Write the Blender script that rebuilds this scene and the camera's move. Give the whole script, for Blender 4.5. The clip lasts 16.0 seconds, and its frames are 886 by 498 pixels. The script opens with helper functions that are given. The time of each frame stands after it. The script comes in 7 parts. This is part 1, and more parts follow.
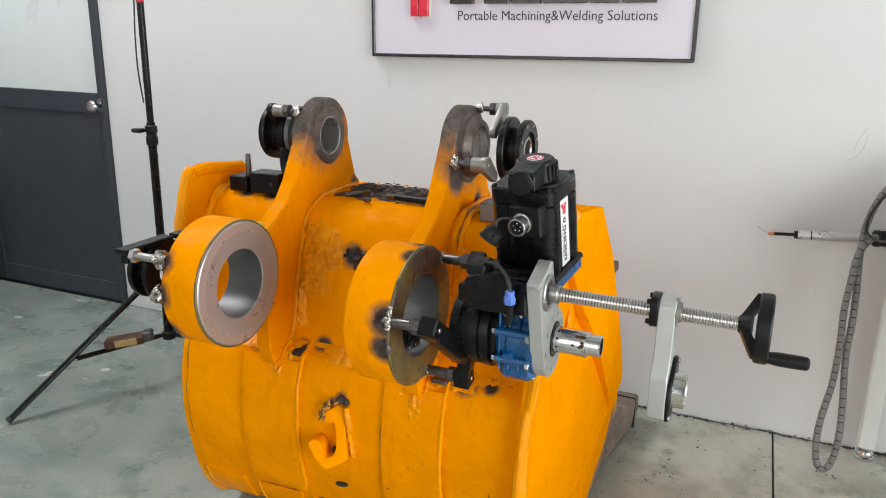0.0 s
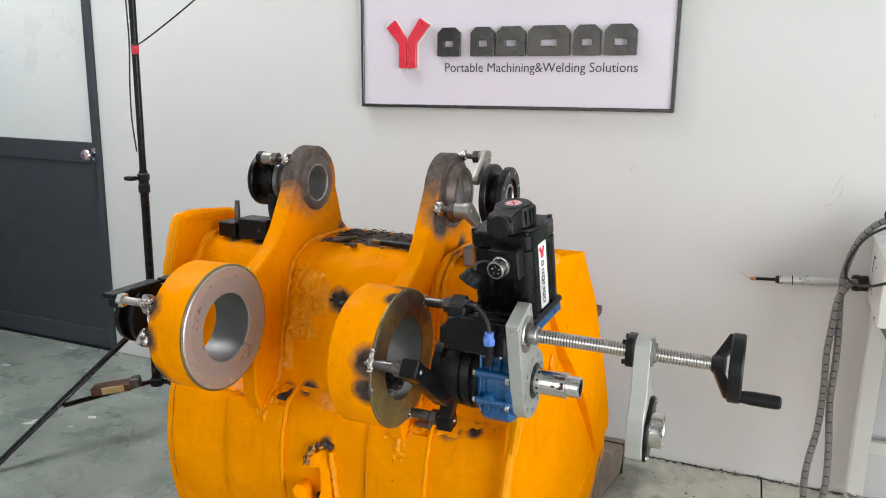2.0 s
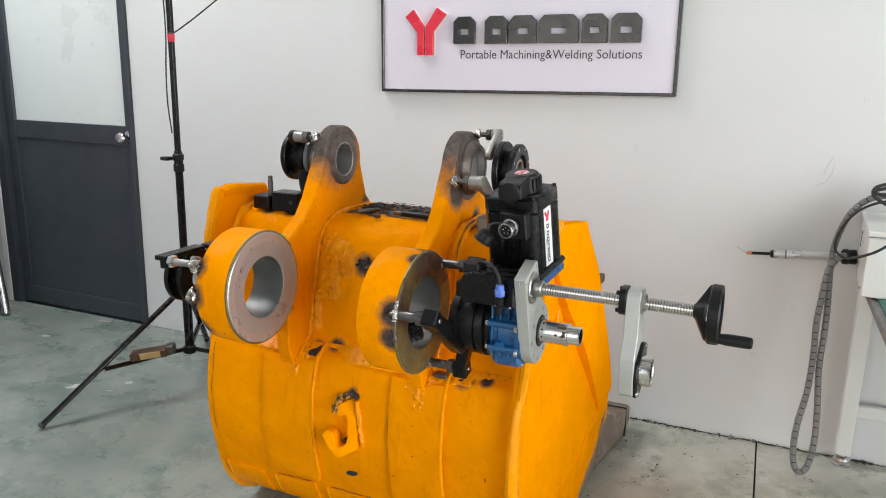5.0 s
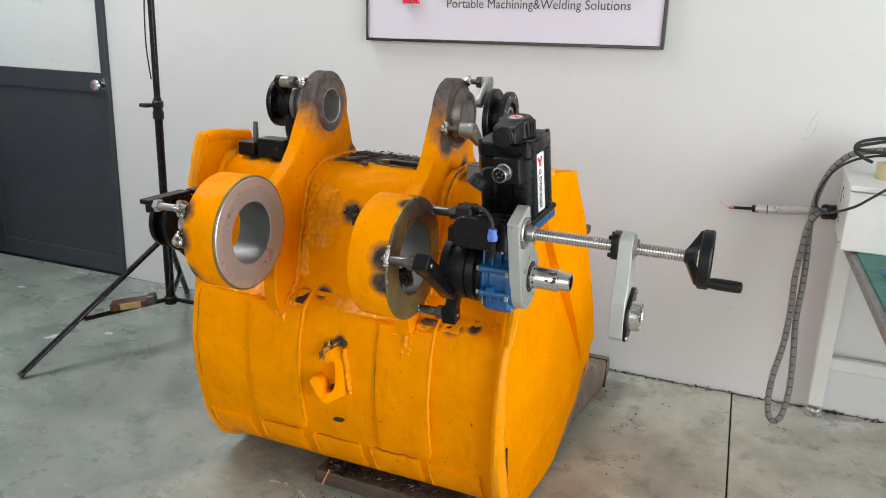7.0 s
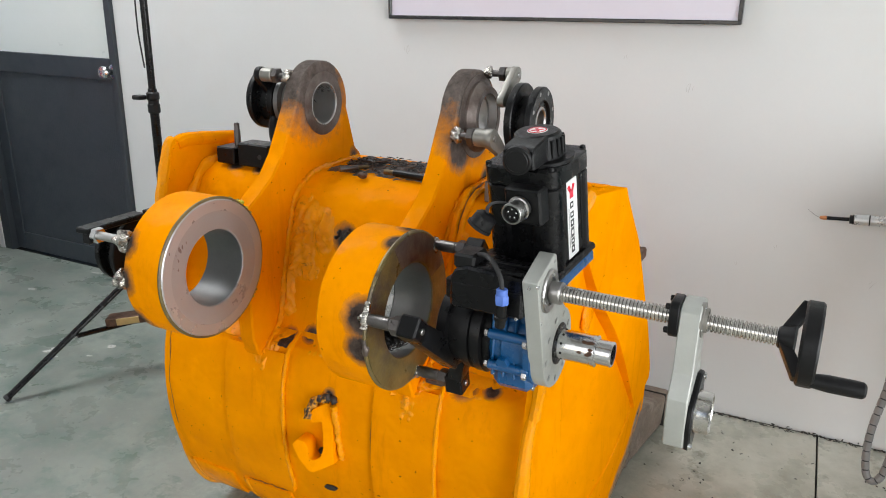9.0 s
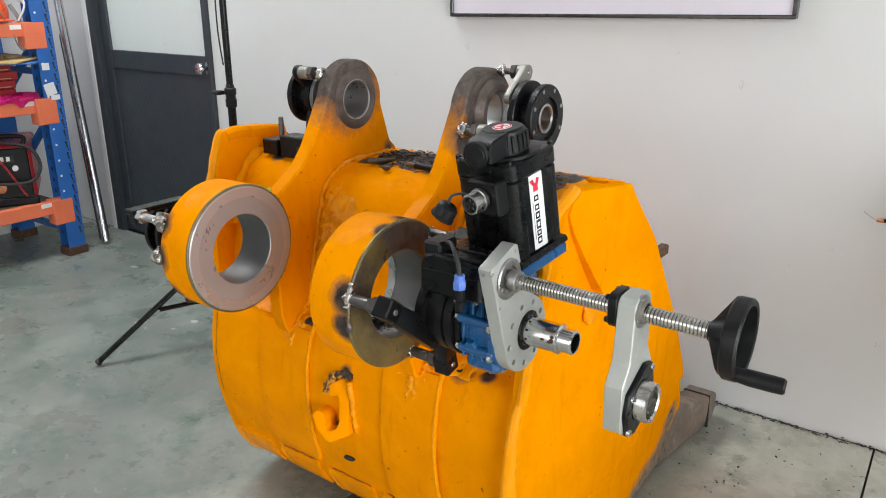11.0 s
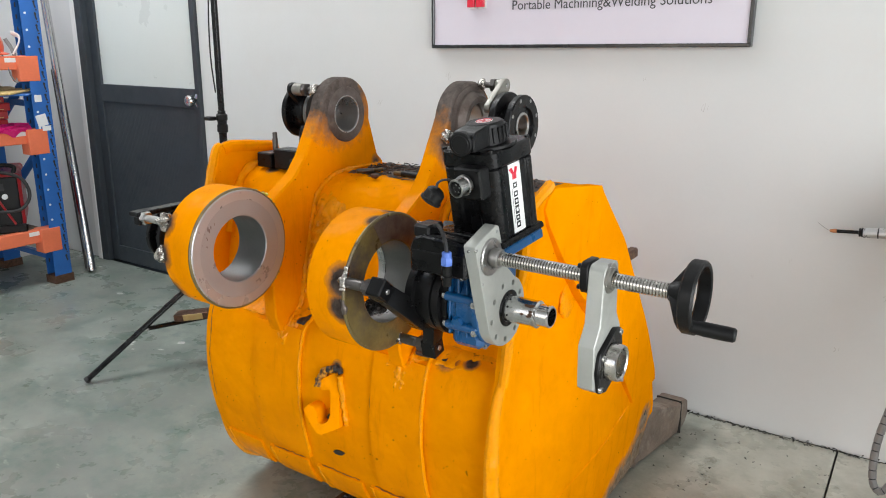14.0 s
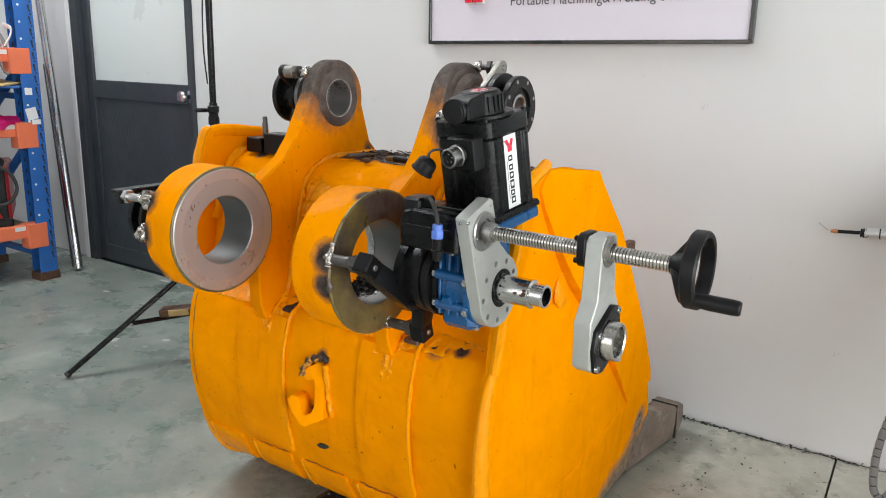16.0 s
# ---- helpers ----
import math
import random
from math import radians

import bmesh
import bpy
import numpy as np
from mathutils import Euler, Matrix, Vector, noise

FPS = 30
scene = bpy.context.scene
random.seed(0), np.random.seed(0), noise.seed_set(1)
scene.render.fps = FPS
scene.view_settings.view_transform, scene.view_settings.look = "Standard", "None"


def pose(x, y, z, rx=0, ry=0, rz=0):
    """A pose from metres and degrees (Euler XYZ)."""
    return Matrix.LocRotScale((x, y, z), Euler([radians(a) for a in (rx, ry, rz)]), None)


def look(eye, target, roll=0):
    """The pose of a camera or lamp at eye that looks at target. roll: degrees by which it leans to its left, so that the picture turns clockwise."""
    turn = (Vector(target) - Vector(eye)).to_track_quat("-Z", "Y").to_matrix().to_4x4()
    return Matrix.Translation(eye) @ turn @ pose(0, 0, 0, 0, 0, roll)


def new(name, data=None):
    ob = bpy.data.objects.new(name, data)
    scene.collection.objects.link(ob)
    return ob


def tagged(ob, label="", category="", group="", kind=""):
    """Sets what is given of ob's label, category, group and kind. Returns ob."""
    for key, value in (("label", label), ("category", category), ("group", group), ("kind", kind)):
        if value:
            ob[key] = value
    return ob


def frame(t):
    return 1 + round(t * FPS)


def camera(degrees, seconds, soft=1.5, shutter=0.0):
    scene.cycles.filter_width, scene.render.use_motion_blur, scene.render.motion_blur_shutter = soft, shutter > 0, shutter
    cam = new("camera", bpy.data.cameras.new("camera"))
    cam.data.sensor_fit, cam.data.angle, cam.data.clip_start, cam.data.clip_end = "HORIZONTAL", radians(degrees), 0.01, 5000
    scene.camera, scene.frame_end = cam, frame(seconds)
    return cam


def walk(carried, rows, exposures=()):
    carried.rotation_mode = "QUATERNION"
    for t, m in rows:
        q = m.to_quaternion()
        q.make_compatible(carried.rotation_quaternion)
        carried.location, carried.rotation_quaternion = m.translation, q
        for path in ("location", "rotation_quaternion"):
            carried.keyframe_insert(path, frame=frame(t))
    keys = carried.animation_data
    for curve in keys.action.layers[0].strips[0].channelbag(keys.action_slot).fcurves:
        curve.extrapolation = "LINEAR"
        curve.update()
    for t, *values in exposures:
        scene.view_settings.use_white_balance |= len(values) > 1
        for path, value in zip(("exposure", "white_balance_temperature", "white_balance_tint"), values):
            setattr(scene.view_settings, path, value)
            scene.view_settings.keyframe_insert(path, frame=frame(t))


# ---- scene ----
cam = camera(61.2, 16.0, soft=1.0)
PATH = [
    (0, (-0.187, -2.707, 1.371), (-0.921, -0.931, 0.814), 1.18),
    (0.5, (-0.176, -2.718, 1.367), (-0.909, -0.937, 0.831), 1.28),
    (1, (-0.165, -2.725, 1.366), (-0.9, -0.934, 0.863), 1.28),
    (1.5, (-0.158, -2.728, 1.369), (-0.892, -0.927, 0.902), 1.18),
    (2, (-0.153, -2.729, 1.37), (-0.886, -0.919, 0.939), 1.18),
    (2.5, (-0.151, -2.732, 1.372), (-0.881, -0.915, 0.967), 1.28),
    (3, (-0.155, -2.735, 1.371), (-0.889, -0.916, 0.979), 1.38),
    (3.5, (-0.149, -2.748, 1.371), (-0.893, -0.934, 0.977), 1.48),
    (4, (-0.108, -2.792, 1.368), (-0.864, -0.985, 0.962), 1.38),
    (4.5, (-0.085, -2.891, 1.365), (-0.856, -1.097, 0.935), 1.18),
    (7, (-0.116, -2.924, 1.325), (-0.805, -1.132, 0.766), 2.28),
    (7.5, (-0.12, -2.822, 1.335), (-0.81, -1.033, 0.765), 2.18),
    (8, (-0.11, -2.716, 1.331), (-0.818, -0.938, 0.751), 1.88),
    (8.5, (-0.128, -2.63, 1.327), (-0.88, -0.877, 0.727), 1.48),
    (9, (-0.183, -2.491, 1.341), (-1.008, -0.782, 0.711), 1.17),
    (11.5, (0.105, -2.447, 1.359), (-0.997, -0.905, 0.72), 0.14),
    (12, (0.133, -2.54, 1.348), (-0.952, -0.973, 0.743), 0.25),
    (12.5, (0.152, -2.599, 1.339), (-0.917, -1.01, 0.76), 0.35),
    (13, (0.157, -2.615, 1.335), (-0.903, -1.014, 0.774), 0.35),
    (13.5, (0.148, -2.605, 1.325), (-0.908, -0.996, 0.78), 0.35),
    (14, (0.119, -2.578, 1.291), (-0.937, -0.964, 0.763), 0.45),
    (14.5, (0.101, -2.561, 1.255), (-0.956, -0.942, 0.744), 0.75),
    (15, (0.099, -2.547, 1.233), (-0.959, -0.923, 0.736), 1.15),
    (15.5, (0.106, -2.542, 1.221), (-0.949, -0.913, 0.735), 1.45),
    (16, (0.105, -2.543, 1.207), (-0.946, -0.911, 0.723), 1.65),
]
walk(cam, [(t, look(eye, target, roll)) for t, eye, target, roll in PATH])

# ---- world, lights, exposure ----
world = bpy.data.worlds.new("sky")
scene.world = world
world.use_nodes = True
wn = world.node_tree.nodes
sky = wn.new("ShaderNodeTexSky")
sky.sky_type = "NISHITA"
sky.sun_disc = False
sky.sun_elevation = radians(38)
sky.sun_rotation = radians(200)
wn["Background"].inputs[1].default_value = 0.12
world.node_tree.links.new(sky.outputs[0], wn["Background"].inputs[0])


def area_light(name, m, w, h, power, color):
    d = bpy.data.lights.new(name, "AREA")
    d.shape, d.size, d.size_y, d.energy, d.color = "RECTANGLE", w, h, power, color
    ob = new(name, d)
    ob.matrix_world = m
    return ob


# daylight in the wide gate behind the camera and in the glazed door of the east wall; the roof lamp is an added fill
# that brightens the rack corner
area_light("gate_daylight", look((-1.6, -7.1, 2.2), (-1.8, 0, 1.0)), 4.2, 3.4, 50, (1.0, 0.98, 0.95))
area_light("door_daylight", look((3.15, -2.9, 1.4), (-2.8, -0.9, 0.75)), 3.4, 2.5, 196, (0.965, 0.985, 1.0))
area_light("added_roof_fill", look((-3.3, -0.85, 4.19), (-4.1, -0.3, 0.4)), 2.0, 2.0, 182, (0.97, 0.99, 1.0))
sun = bpy.data.lights.new("sun", "SUN")
sun.energy, sun.angle, sun.color = 0.8, radians(14), (1.0, 0.96, 0.9)
new("sun", sun).matrix_world = look((0, 0, 0), (-0.35, 0.85, -0.8))

# ---- materials ----


def ramp(nt, src, stops):
    r = nt.nodes.new("ShaderNodeValToRGB")
    e = r.color_ramp.elements
    while len(e) < len(stops):
        e.new(0.5)
    for el, (p, c) in zip(e, stops):
        el.position, el.color = p, (*c, 1) if len(c) == 3 else c
    nt.links.new(src, r.inputs[0])
    return r.outputs[0]


def noise_tex(nt, scale, detail=4, rough=0.6, stretch=None, obj=True):
    n = nt.nodes.new("ShaderNodeTexNoise")
    n.inputs["Scale"].default_value, n.inputs["Detail"].default_value, n.inputs["Roughness"].default_value = scale, detail, rough
    co = nt.nodes.new("ShaderNodeTexCoord")
    src = co.outputs["Object"]
    if stretch:
        mp = nt.nodes.new("ShaderNodeMapping")
        mp.inputs["Scale"].default_value = stretch
        nt.links.new(src, mp.inputs[0])
        src = mp.outputs[0]
    nt.links.new(src, n.inputs["Vector"])
    return n.outputs["Fac"]


def mix(nt, fac, a, b):
    m = nt.nodes.new("ShaderNodeMix")
    m.data_type = "RGBA"
    if hasattr(fac, "links"):
        nt.links.new(fac, m.inputs[0])
    else:
        m.inputs[0].default_value = fac
    for v, i in ((a, 6), (b, 7)):
        if hasattr(v, "links"):
            nt.links.new(v, m.inputs[i])
        else:
            m.inputs[i].default_value = (*v, 1)
    return m.outputs[2]


def material(name, base, rough=0.5, metal=0.0, var=0.12, scale=6.0, grain=60.0, bump=0.1, coat=0.0, stain=None, stretch=None,
             rvar=0.15, stain_scale=3.0, stain_at=(0.55, 0.7), dents=0.0, speck=None, spec=0.5):
    """A procedural surface: broad and fine colour variation, stains, uneven gloss and fine relief."""
    m = bpy.data.materials.new(name)
    m.use_nodes = True
    nt = m.node_tree
    b = nt.nodes["Principled BSDF"]
    big = noise_tex(nt, scale, 5, 0.6, stretch)
    fine = noise_tex(nt, grain, 6, 0.7, stretch)
    lo, hi = [c * (1 - var) for c in base], [min(1, c * (1 + var)) for c in base]
    col = ramp(nt, big, [(0.3, lo), (0.7, hi)])
    fine_col = ramp(nt, fine, [(0.3, [1 - var * 0.6] * 3), (0.7, (1, 1, 1))])
    mul = nt.nodes.new("ShaderNodeMix")
    mul.data_type, mul.blend_type = "RGBA", "MULTIPLY"
    mul.inputs[0].default_value = 1
    nt.links.new(col, mul.inputs[6])
    nt.links.new(fine_col, mul.inputs[7])
    out = mul.outputs[2]
    if stain:
        s = noise_tex(nt, stain_scale, 8, 0.68)
        mask = ramp(nt, s, [(stain_at[0], (0, 0, 0)), (stain_at[1], (1, 1, 1))])
        out = mix(nt, mask, out, stain)
    if speck:
        d = noise_tex(nt, 120, 2, 0.4)
        big2 = noise_tex(nt, 2.5, 3, 0.5)
        am = nt.nodes.new("ShaderNodeMath")
        am.operation = "MULTIPLY_ADD"
        nt.links.new(big2, am.inputs[0])
        am.inputs[1].default_value = 0.22
        nt.links.new(d, am.inputs[2])
        out = mix(nt, ramp(nt, am.outputs[0], [(0.865, (0, 0, 0)), (0.885, (1, 1, 1))]), out, speck)
    nt.links.new(out, b.inputs["Base Color"])
    b.inputs["Specular IOR Level"].default_value = spec
    r = ramp(nt, noise_tex(nt, scale * 2.3, 6, 0.65), [(0.3, [max(0.03, rough - rvar)] * 3), (0.7, [min(1, rough + rvar)] * 3)])
    nt.links.new(r, b.inputs["Roughness"])
    b.inputs["Metallic"].default_value = metal
    b.inputs["Coat Weight"].default_value = coat
    b.inputs["Coat Roughness"].default_value = 0.18
    if bump:
        bp = nt.nodes.new("ShaderNodeBump")
        bp.inputs["Strength"].default_value, bp.inputs["Distance"].default_value = bump, 0.004
        nt.links.new(fine, bp.inputs["Height"])
        if dents:
            b2 = nt.nodes.new("ShaderNodeBump")
            b2.inputs["Strength"].default_value, b2.inputs["Distance"].default_value = dents, 0.02
            nt.links.new(noise_tex(nt, 9, 3, 0.5), b2.inputs["Height"])
            nt.links.new(b2.outputs[0], bp.inputs["Normal"])
        nt.links.new(bp.outputs[0], b.inputs["Normal"])
    return m


def burnt(name, source, spots, axis_spots=(), lo=(0.03, 0.024, 0.021), hi=(0.15, 0.115, 0.095), metal=0.6):
    """Paint burnt off to dark steel round given places. spots: (x, y, z, radius); axis_spots: (y, z, radius) round a line along x."""
    m = source.copy()
    m.name = name
    nt = m.node_tree
    b = nt.nodes["Principled BSDF"]
    geo = nt.nodes.new("ShaderNodeNewGeometry")
    wob = noise_tex(nt, 38, 6, 0.72)
    total = None
    for k, spot in enumerate(list(spots) + list(axis_spots)):
        flat = len(spot) == 3
        spot = (*seat((0, *spot[:2]))[1:], spot[2]) if flat else (*seat(spot[:3]), spot[3])
        vm = nt.nodes.new("ShaderNodeVectorMath")
        vm.operation = "MULTIPLY"
        vm.inputs[1].default_value = (0, 1, 1) if flat else (1, 1, 1)
        nt.links.new(geo.outputs["Position"], vm.inputs[0])
        dist = nt.nodes.new("ShaderNodeVectorMath")
        dist.operation = "DISTANCE"
        nt.links.new(vm.outputs[0], dist.inputs[0])
        dist.inputs[1].default_value = (0, spot[0], spot[1]) if flat else spot[:3]
        rr = spot[-1]
        add = nt.nodes.new("ShaderNodeMath")
        add.operation = "MULTIPLY_ADD"
        nt.links.new(wob, add.inputs[0])
        add.inputs[1].default_value = rr * 0.6
        nt.links.new(dist.outputs["Value"], add.inputs[2])
        mr = nt.nodes.new("ShaderNodeMapRange")
        mr.inputs["From Min"].default_value, mr.inputs["From Max"].default_value = rr * 1.2, rr * 0.75
        nt.links.new(add.outputs[0], mr.inputs["Value"])
        if total is None:
            total = mr.outputs[0]
        else:
            mx = nt.nodes.new("ShaderNodeMath")
            mx.operation = "MAXIMUM"
            nt.links.new(total, mx.inputs[0])
            nt.links.new(mr.outputs[0], mx.inputs[1])
            total = mx.outputs[0]
    old = b.inputs["Base Color"].links[0].from_socket
    soot = ramp(nt, noise_tex(nt, 45, 6, 0.7), [(0.3, lo), (0.7, hi)])
    fade = ramp(nt, total, [(0.0, (0, 0, 0)), (0.5, (0.5, 0.5, 0.5)), (1.0, (1, 1, 1))])
    nt.links.new(mix(nt, fade, old, soot), b.inputs["Base Color"])
    met = nt.nodes.new("ShaderNodeMath")
    met.operation = "MULTIPLY"
    met.inputs[1].default_value = metal
    nt.links.new(total, met.inputs[0])
    nt.links.new(met.outputs[0], b.inputs["Metallic"])
    dull = nt.nodes.new("ShaderNodeMath")
    dull.operation, dull.inputs[1].default_value = "MULTIPLY_ADD", 0.4
    nt.links.new(total, dull.inputs[0])
    nt.links.new(b.inputs["Roughness"].links[0].from_socket, dull.inputs[2])
    nt.links.new(dull.outputs[0], b.inputs["Roughness"])
    return m


# the bucket and all that is fixed to it are drawn at a trial size and set in place here
SEAT_SCALE, SEAT_SHIFT, SEAT_YAW, SEAT_LEAN = 0.9735, Vector((-0.0142, -0.0634, 0.004)), -0.0189, 0.00524


def seat(p):
    """Where a point of the bucket's drawing stands in the room, turned and leaning a little; its foot stays on the floor."""
    p = Vector(p)
    q = p * SEAT_SCALE + SEAT_SHIFT
    q = Vector((q.x - SEAT_YAW * (q.y + 1.4) - SEAT_LEAN * q.z, q.y + SEAT_YAW * (q.x + 1.0), q.z + SEAT_LEAN * q.x))
    q.z += (0.003 - SEAT_SHIFT.z - SEAT_LEAN * q.x) * max(0.0, 1 - p.z / 0.2)
    return q


PIN_Y, PIN_Z = -1.40, 0.85      # lower pin axis, along x
TOP_Y, TOP_Z = -1.004, 1.142    # upper pin axis, along x
M = {}
M["orange"] = material("orange_paint", (0.94, 0.306, 0.0002), 0.16, 0, 0.09, 4, 22, 0.19, 0.0, (0.80, 0.246, 0.0004), stain_scale=3.0, stain_at=(0.45, 0.8), dents=0.85, speck=(0.05, 0.022, 0.006), spec=0.012, rvar=0.1)
# brown runs and rubbed-in dirt
nt_ = M["orange"].node_tree
b_ = nt_.nodes["Principled BSDF"]
run_ = ramp(nt_, noise_tex(nt_, 2.6, 7, 0.72, (7, 7, 1.1)), [(0.56, (0, 0, 0)), (0.76, (0.42, 0.42, 0.42))])
rub_ = ramp(nt_, noise_tex(nt_, 24, 8, 0.75), [(0.62, (0, 0, 0)), (0.78, (0.34, 0.34, 0.34))])
nt_.links.new(mix(nt_, rub_, mix(nt_, run_, b_.inputs["Base Color"].links[0].from_socket, (0.46, 0.115, 0.002)), (0.33, 0.09, 0.004)), b_.inputs["Base Color"])
M["orange_gloss"] = material("thick_orange_paint", (0.94, 0.335, 0.0004), 0.09, 0, 0.08, 9, 55, 0.75, 0.0, (0.55, 0.16, 0.001), stain_scale=9, stain_at=(0.55, 0.8), dents=0.9, spec=0.16, rvar=0.04)
M["orange_weld"] = material("orange_weld_paint", (0.93, 0.325, 0.001), 0.13, 0, 0.14, 30, 80, 0.5, 0.0, (0.30, 0.095, 0.006), stain_scale=55, stain_at=(0.58, 0.70), spec=0.22, rvar=0.05)
M["speckled_weld"] = material("speckled_weld_paint", (0.70, 0.30, 0.03), 0.3, 0, 0.2, 60, 120, 0.7, 0.0, (0.055, 0.035, 0.02), stain_scale=85, stain_at=(0.47, 0.56), spec=0.3)
M["orange_lug"] = burnt("orange_paint_burnt_lug", M["orange"], [(-0.812, -1.1, 1.09, 0.06), (-0.83, -0.95, 1.0, 0.04), (-0.812, -1.08, 1.07, 0.05), (-1.205, -0.88, 1.0, 0.03)], [(TOP_Y, TOP_Z + 0.045, 0.165)], (0.06, 0.05, 0.045), (0.16, 0.132, 0.118), 0.15)
M["orange_boss"] = burnt("orange_paint_burnt_boss", M["orange"], [(-0.768, -1.54, 0.885, 0.047), (-0.768, -1.54, 0.83, 0.042), (-0.765, -1.43, 0.71, 0.05), (-0.76, -1.36, 0.99, 0.05), (-0.76, -1.44, 0.99, 0.03),
                                                          (-1.32, -1.525, 0.92, 0.042), (-1.32, -1.54, 0.852, 0.045), (-1.32, -1.51, 0.77, 0.04), (-1.32, -1.47, 0.72, 0.025)], (), (0.028, 0.022, 0.02), (0.12, 0.09, 0.075), 0.4)
M["orange_shell"] = burnt("orange_paint_burnt_shell", M["orange"], [(-1.065, -1.155, 0.872, 0.042), (-1.045, -1.155, 0.868, 0.034), (-1.18, -1.225, 0.634, 0.032), (-1.12, -1.215, 0.648, 0.03), (-1.295, -1.24, 0.614, 0.022), (-0.72, -1.238, 0.632, 0.04),
                                                            (-1.03, -1.285, 0.548, 0.022), (-1.065, -1.29, 0.52, 0.016), (-1.36, -1.07, 0.975, 0.03), (-1.44, -1.07, 0.98, 0.03), (-0.66, -1.235, 0.632, 0.025)])
M["orange_side"] = burnt("orange_paint_worn_side", M["orange"], [(-0.51, -0.42, 0.05, 0.15), (-0.51, -0.50, 0.03, 0.12), (-0.51, -0.58, 0.025, 0.11), (-0.51, -0.65, 0.015, 0.09), (-0.51, -0.72, 0.01, 0.06), (-0.50, -0.415, 0.17, 0.08)], (), (0.13, 0.09, 0.055), (0.34, 0.27, 0.2), 0.1)
M["orange_shell"].node_tree.nodes["Principled BSDF"].inputs["Specular IOR Level"].default_value = 0.006
M["orange_side"].node_tree.nodes["Principled BSDF"].inputs["Specular IOR Level"].default_value = 0.0
M["soot"] = material("sooty_weld_crust", (0.035, 0.03, 0.027), 0.5, 0.2, 0.6, 40, 140, 0.8, 0, (0.13, 0.10, 0.085), stain_scale=50, stain_at=(0.55, 0.7))
M["scorch"] = material("scorched_steel", (0.17, 0.14, 0.125), 0.5, 0.7, 0.35, 14, 120, 0.3, 0, (0.09, 0.06, 0.05), stain_scale=16, stain_at=(0.5, 0.7))
M["bored"] = material("bored_steel", (0.20, 0.20, 0.197), 0.46, 0.8, 0.12, 6, 160, 0.06, rvar=0.1)
M["bush"] = material("bright_bush_steel", (0.50, 0.495, 0.485), 0.34, 0.75, 0.1, 6, 160, 0.06)
M["faced"] = material("faced_steel", (0.37, 0.368, 0.372), 0.32, 0.4, 0.07, 5, 300, 0.05, 0, (0.31, 0.285, 0.275), rvar=0.07, stain_scale=5, stain_at=(0.45, 0.9))
nt_ = M["faced"].node_tree
tan_ = nt_.nodes.new("ShaderNodeTangent")
tan_.direction_type, tan_.axis = "RADIAL", "X"
nt_.links.new(tan_.outputs[0], nt_.nodes["Principled BSDF"].inputs["Tangent"])
nt_.nodes["Principled BSDF"].inputs["Anisotropic"].default_value = 0.8
M["ring_bright"] = material("turned_bright_steel", (0.44, 0.435, 0.435), 0.3, 0.5, 0.06, 4, 300, 0.04, rvar=0.05)
M["smudge"] = material("brown_smudge", (0.22, 0.16, 0.145), 0.5, 0.3, 0.3, 40, 160, 0.1)
M["olive"] = material("scaled_olive_steel", (0.20, 0.152, 0.055), 0.4, 0.4, 0.3, 10, 90, 0.25, 0, (0.075, 0.058, 0.05), stain_scale=9, stain_at=(0.46, 0.64))
M["screw_steel"] = material("ground_screw_steel", (0.60, 0.585, 0.56), 0.2, 1.0, 0.12, 20, 200, 0.05)
M["chrome"] = material("bright_steel", (0.66, 0.66, 0.66), 0.2, 1.0, 0.06, 20, 200, 0.03, rvar=0.07)
M["steel"] = material("machined_steel", (0.42, 0.41, 0.40), 0.36, 1.0, 0.15, 12, 160, 0.1)
M["dark_steel"] = material("dark_steel", (0.14, 0.13, 0.125), 0.42, 0.9, 0.25, 12, 140, 0.15)
M["black"] = material("black_oxide", (0.006, 0.006, 0.0065), 0.34, 0.2, 0.2, 15, 150, 0.08, spec=0.26)
M["black_paint"] = material("black_paint", (0.004, 0.004, 0.0045), 0.26, 0.0, 0.2, 15, 150, 0.06, 0.0, spec=0.24)
M["black_plastic"] = material("black_plastic", (0.006, 0.006, 0.0065), 0.42, 0.0, 0.2, 15, 260, 0.15, spec=0.28)
M["rubber"] = material("black_rubber", (0.025, 0.025, 0.026), 0.65, 0.0, 0.2, 20, 200, 0.1)
M["blue"] = material("blue_casting", (0.003, 0.078, 0.225), 0.33, 0.0, 0.12, 12, 130, 0.2, 0.2)
M["blue_plastic"] = material("blue_plastic", (0.10, 0.20, 0.62), 0.45, 0.0, 0.1, 20, 100, 0.03)
M["aluminium"] = material("grey_aluminium", (0.42, 0.43, 0.40), 0.42, 0.2, 0.05, 30, 300, 0.05)
M["silver"] = material("satin_silver", (0.27, 0.26, 0.235), 0.42, 0.7, 0.08, 15, 200, 0.06)
M["weld"] = material("weld_bead", (0.58, 0.55, 0.51), 0.16, 1.0, 0.4, 70, 190, 0.5, 0, (0.09, 0.07, 0.06), stain_scale=70, stain_at=(0.52, 0.62))
M["joint"] = material("brown_joint_dirt", (0.24, 0.085, 0.010), 0.6, 0, 0.5, 40, 160, 0.5, 0, (0.05, 0.025, 0.01), stain_scale=30, stain_at=(0.5, 0.65))
M["grime"] = material("oily_grime", (0.05, 0.036, 0.026), 0.5, 0.1, 0.5, 30, 160, 0.8, 0, (0.12, 0.075, 0.045), stain_scale=30, stain_at=(0.5, 0.7))
M["scuff"] = material("wall_scuff", (0.55, 0.54, 0.53), 0.7, 0, 0.2, 40, 160, 0.1)
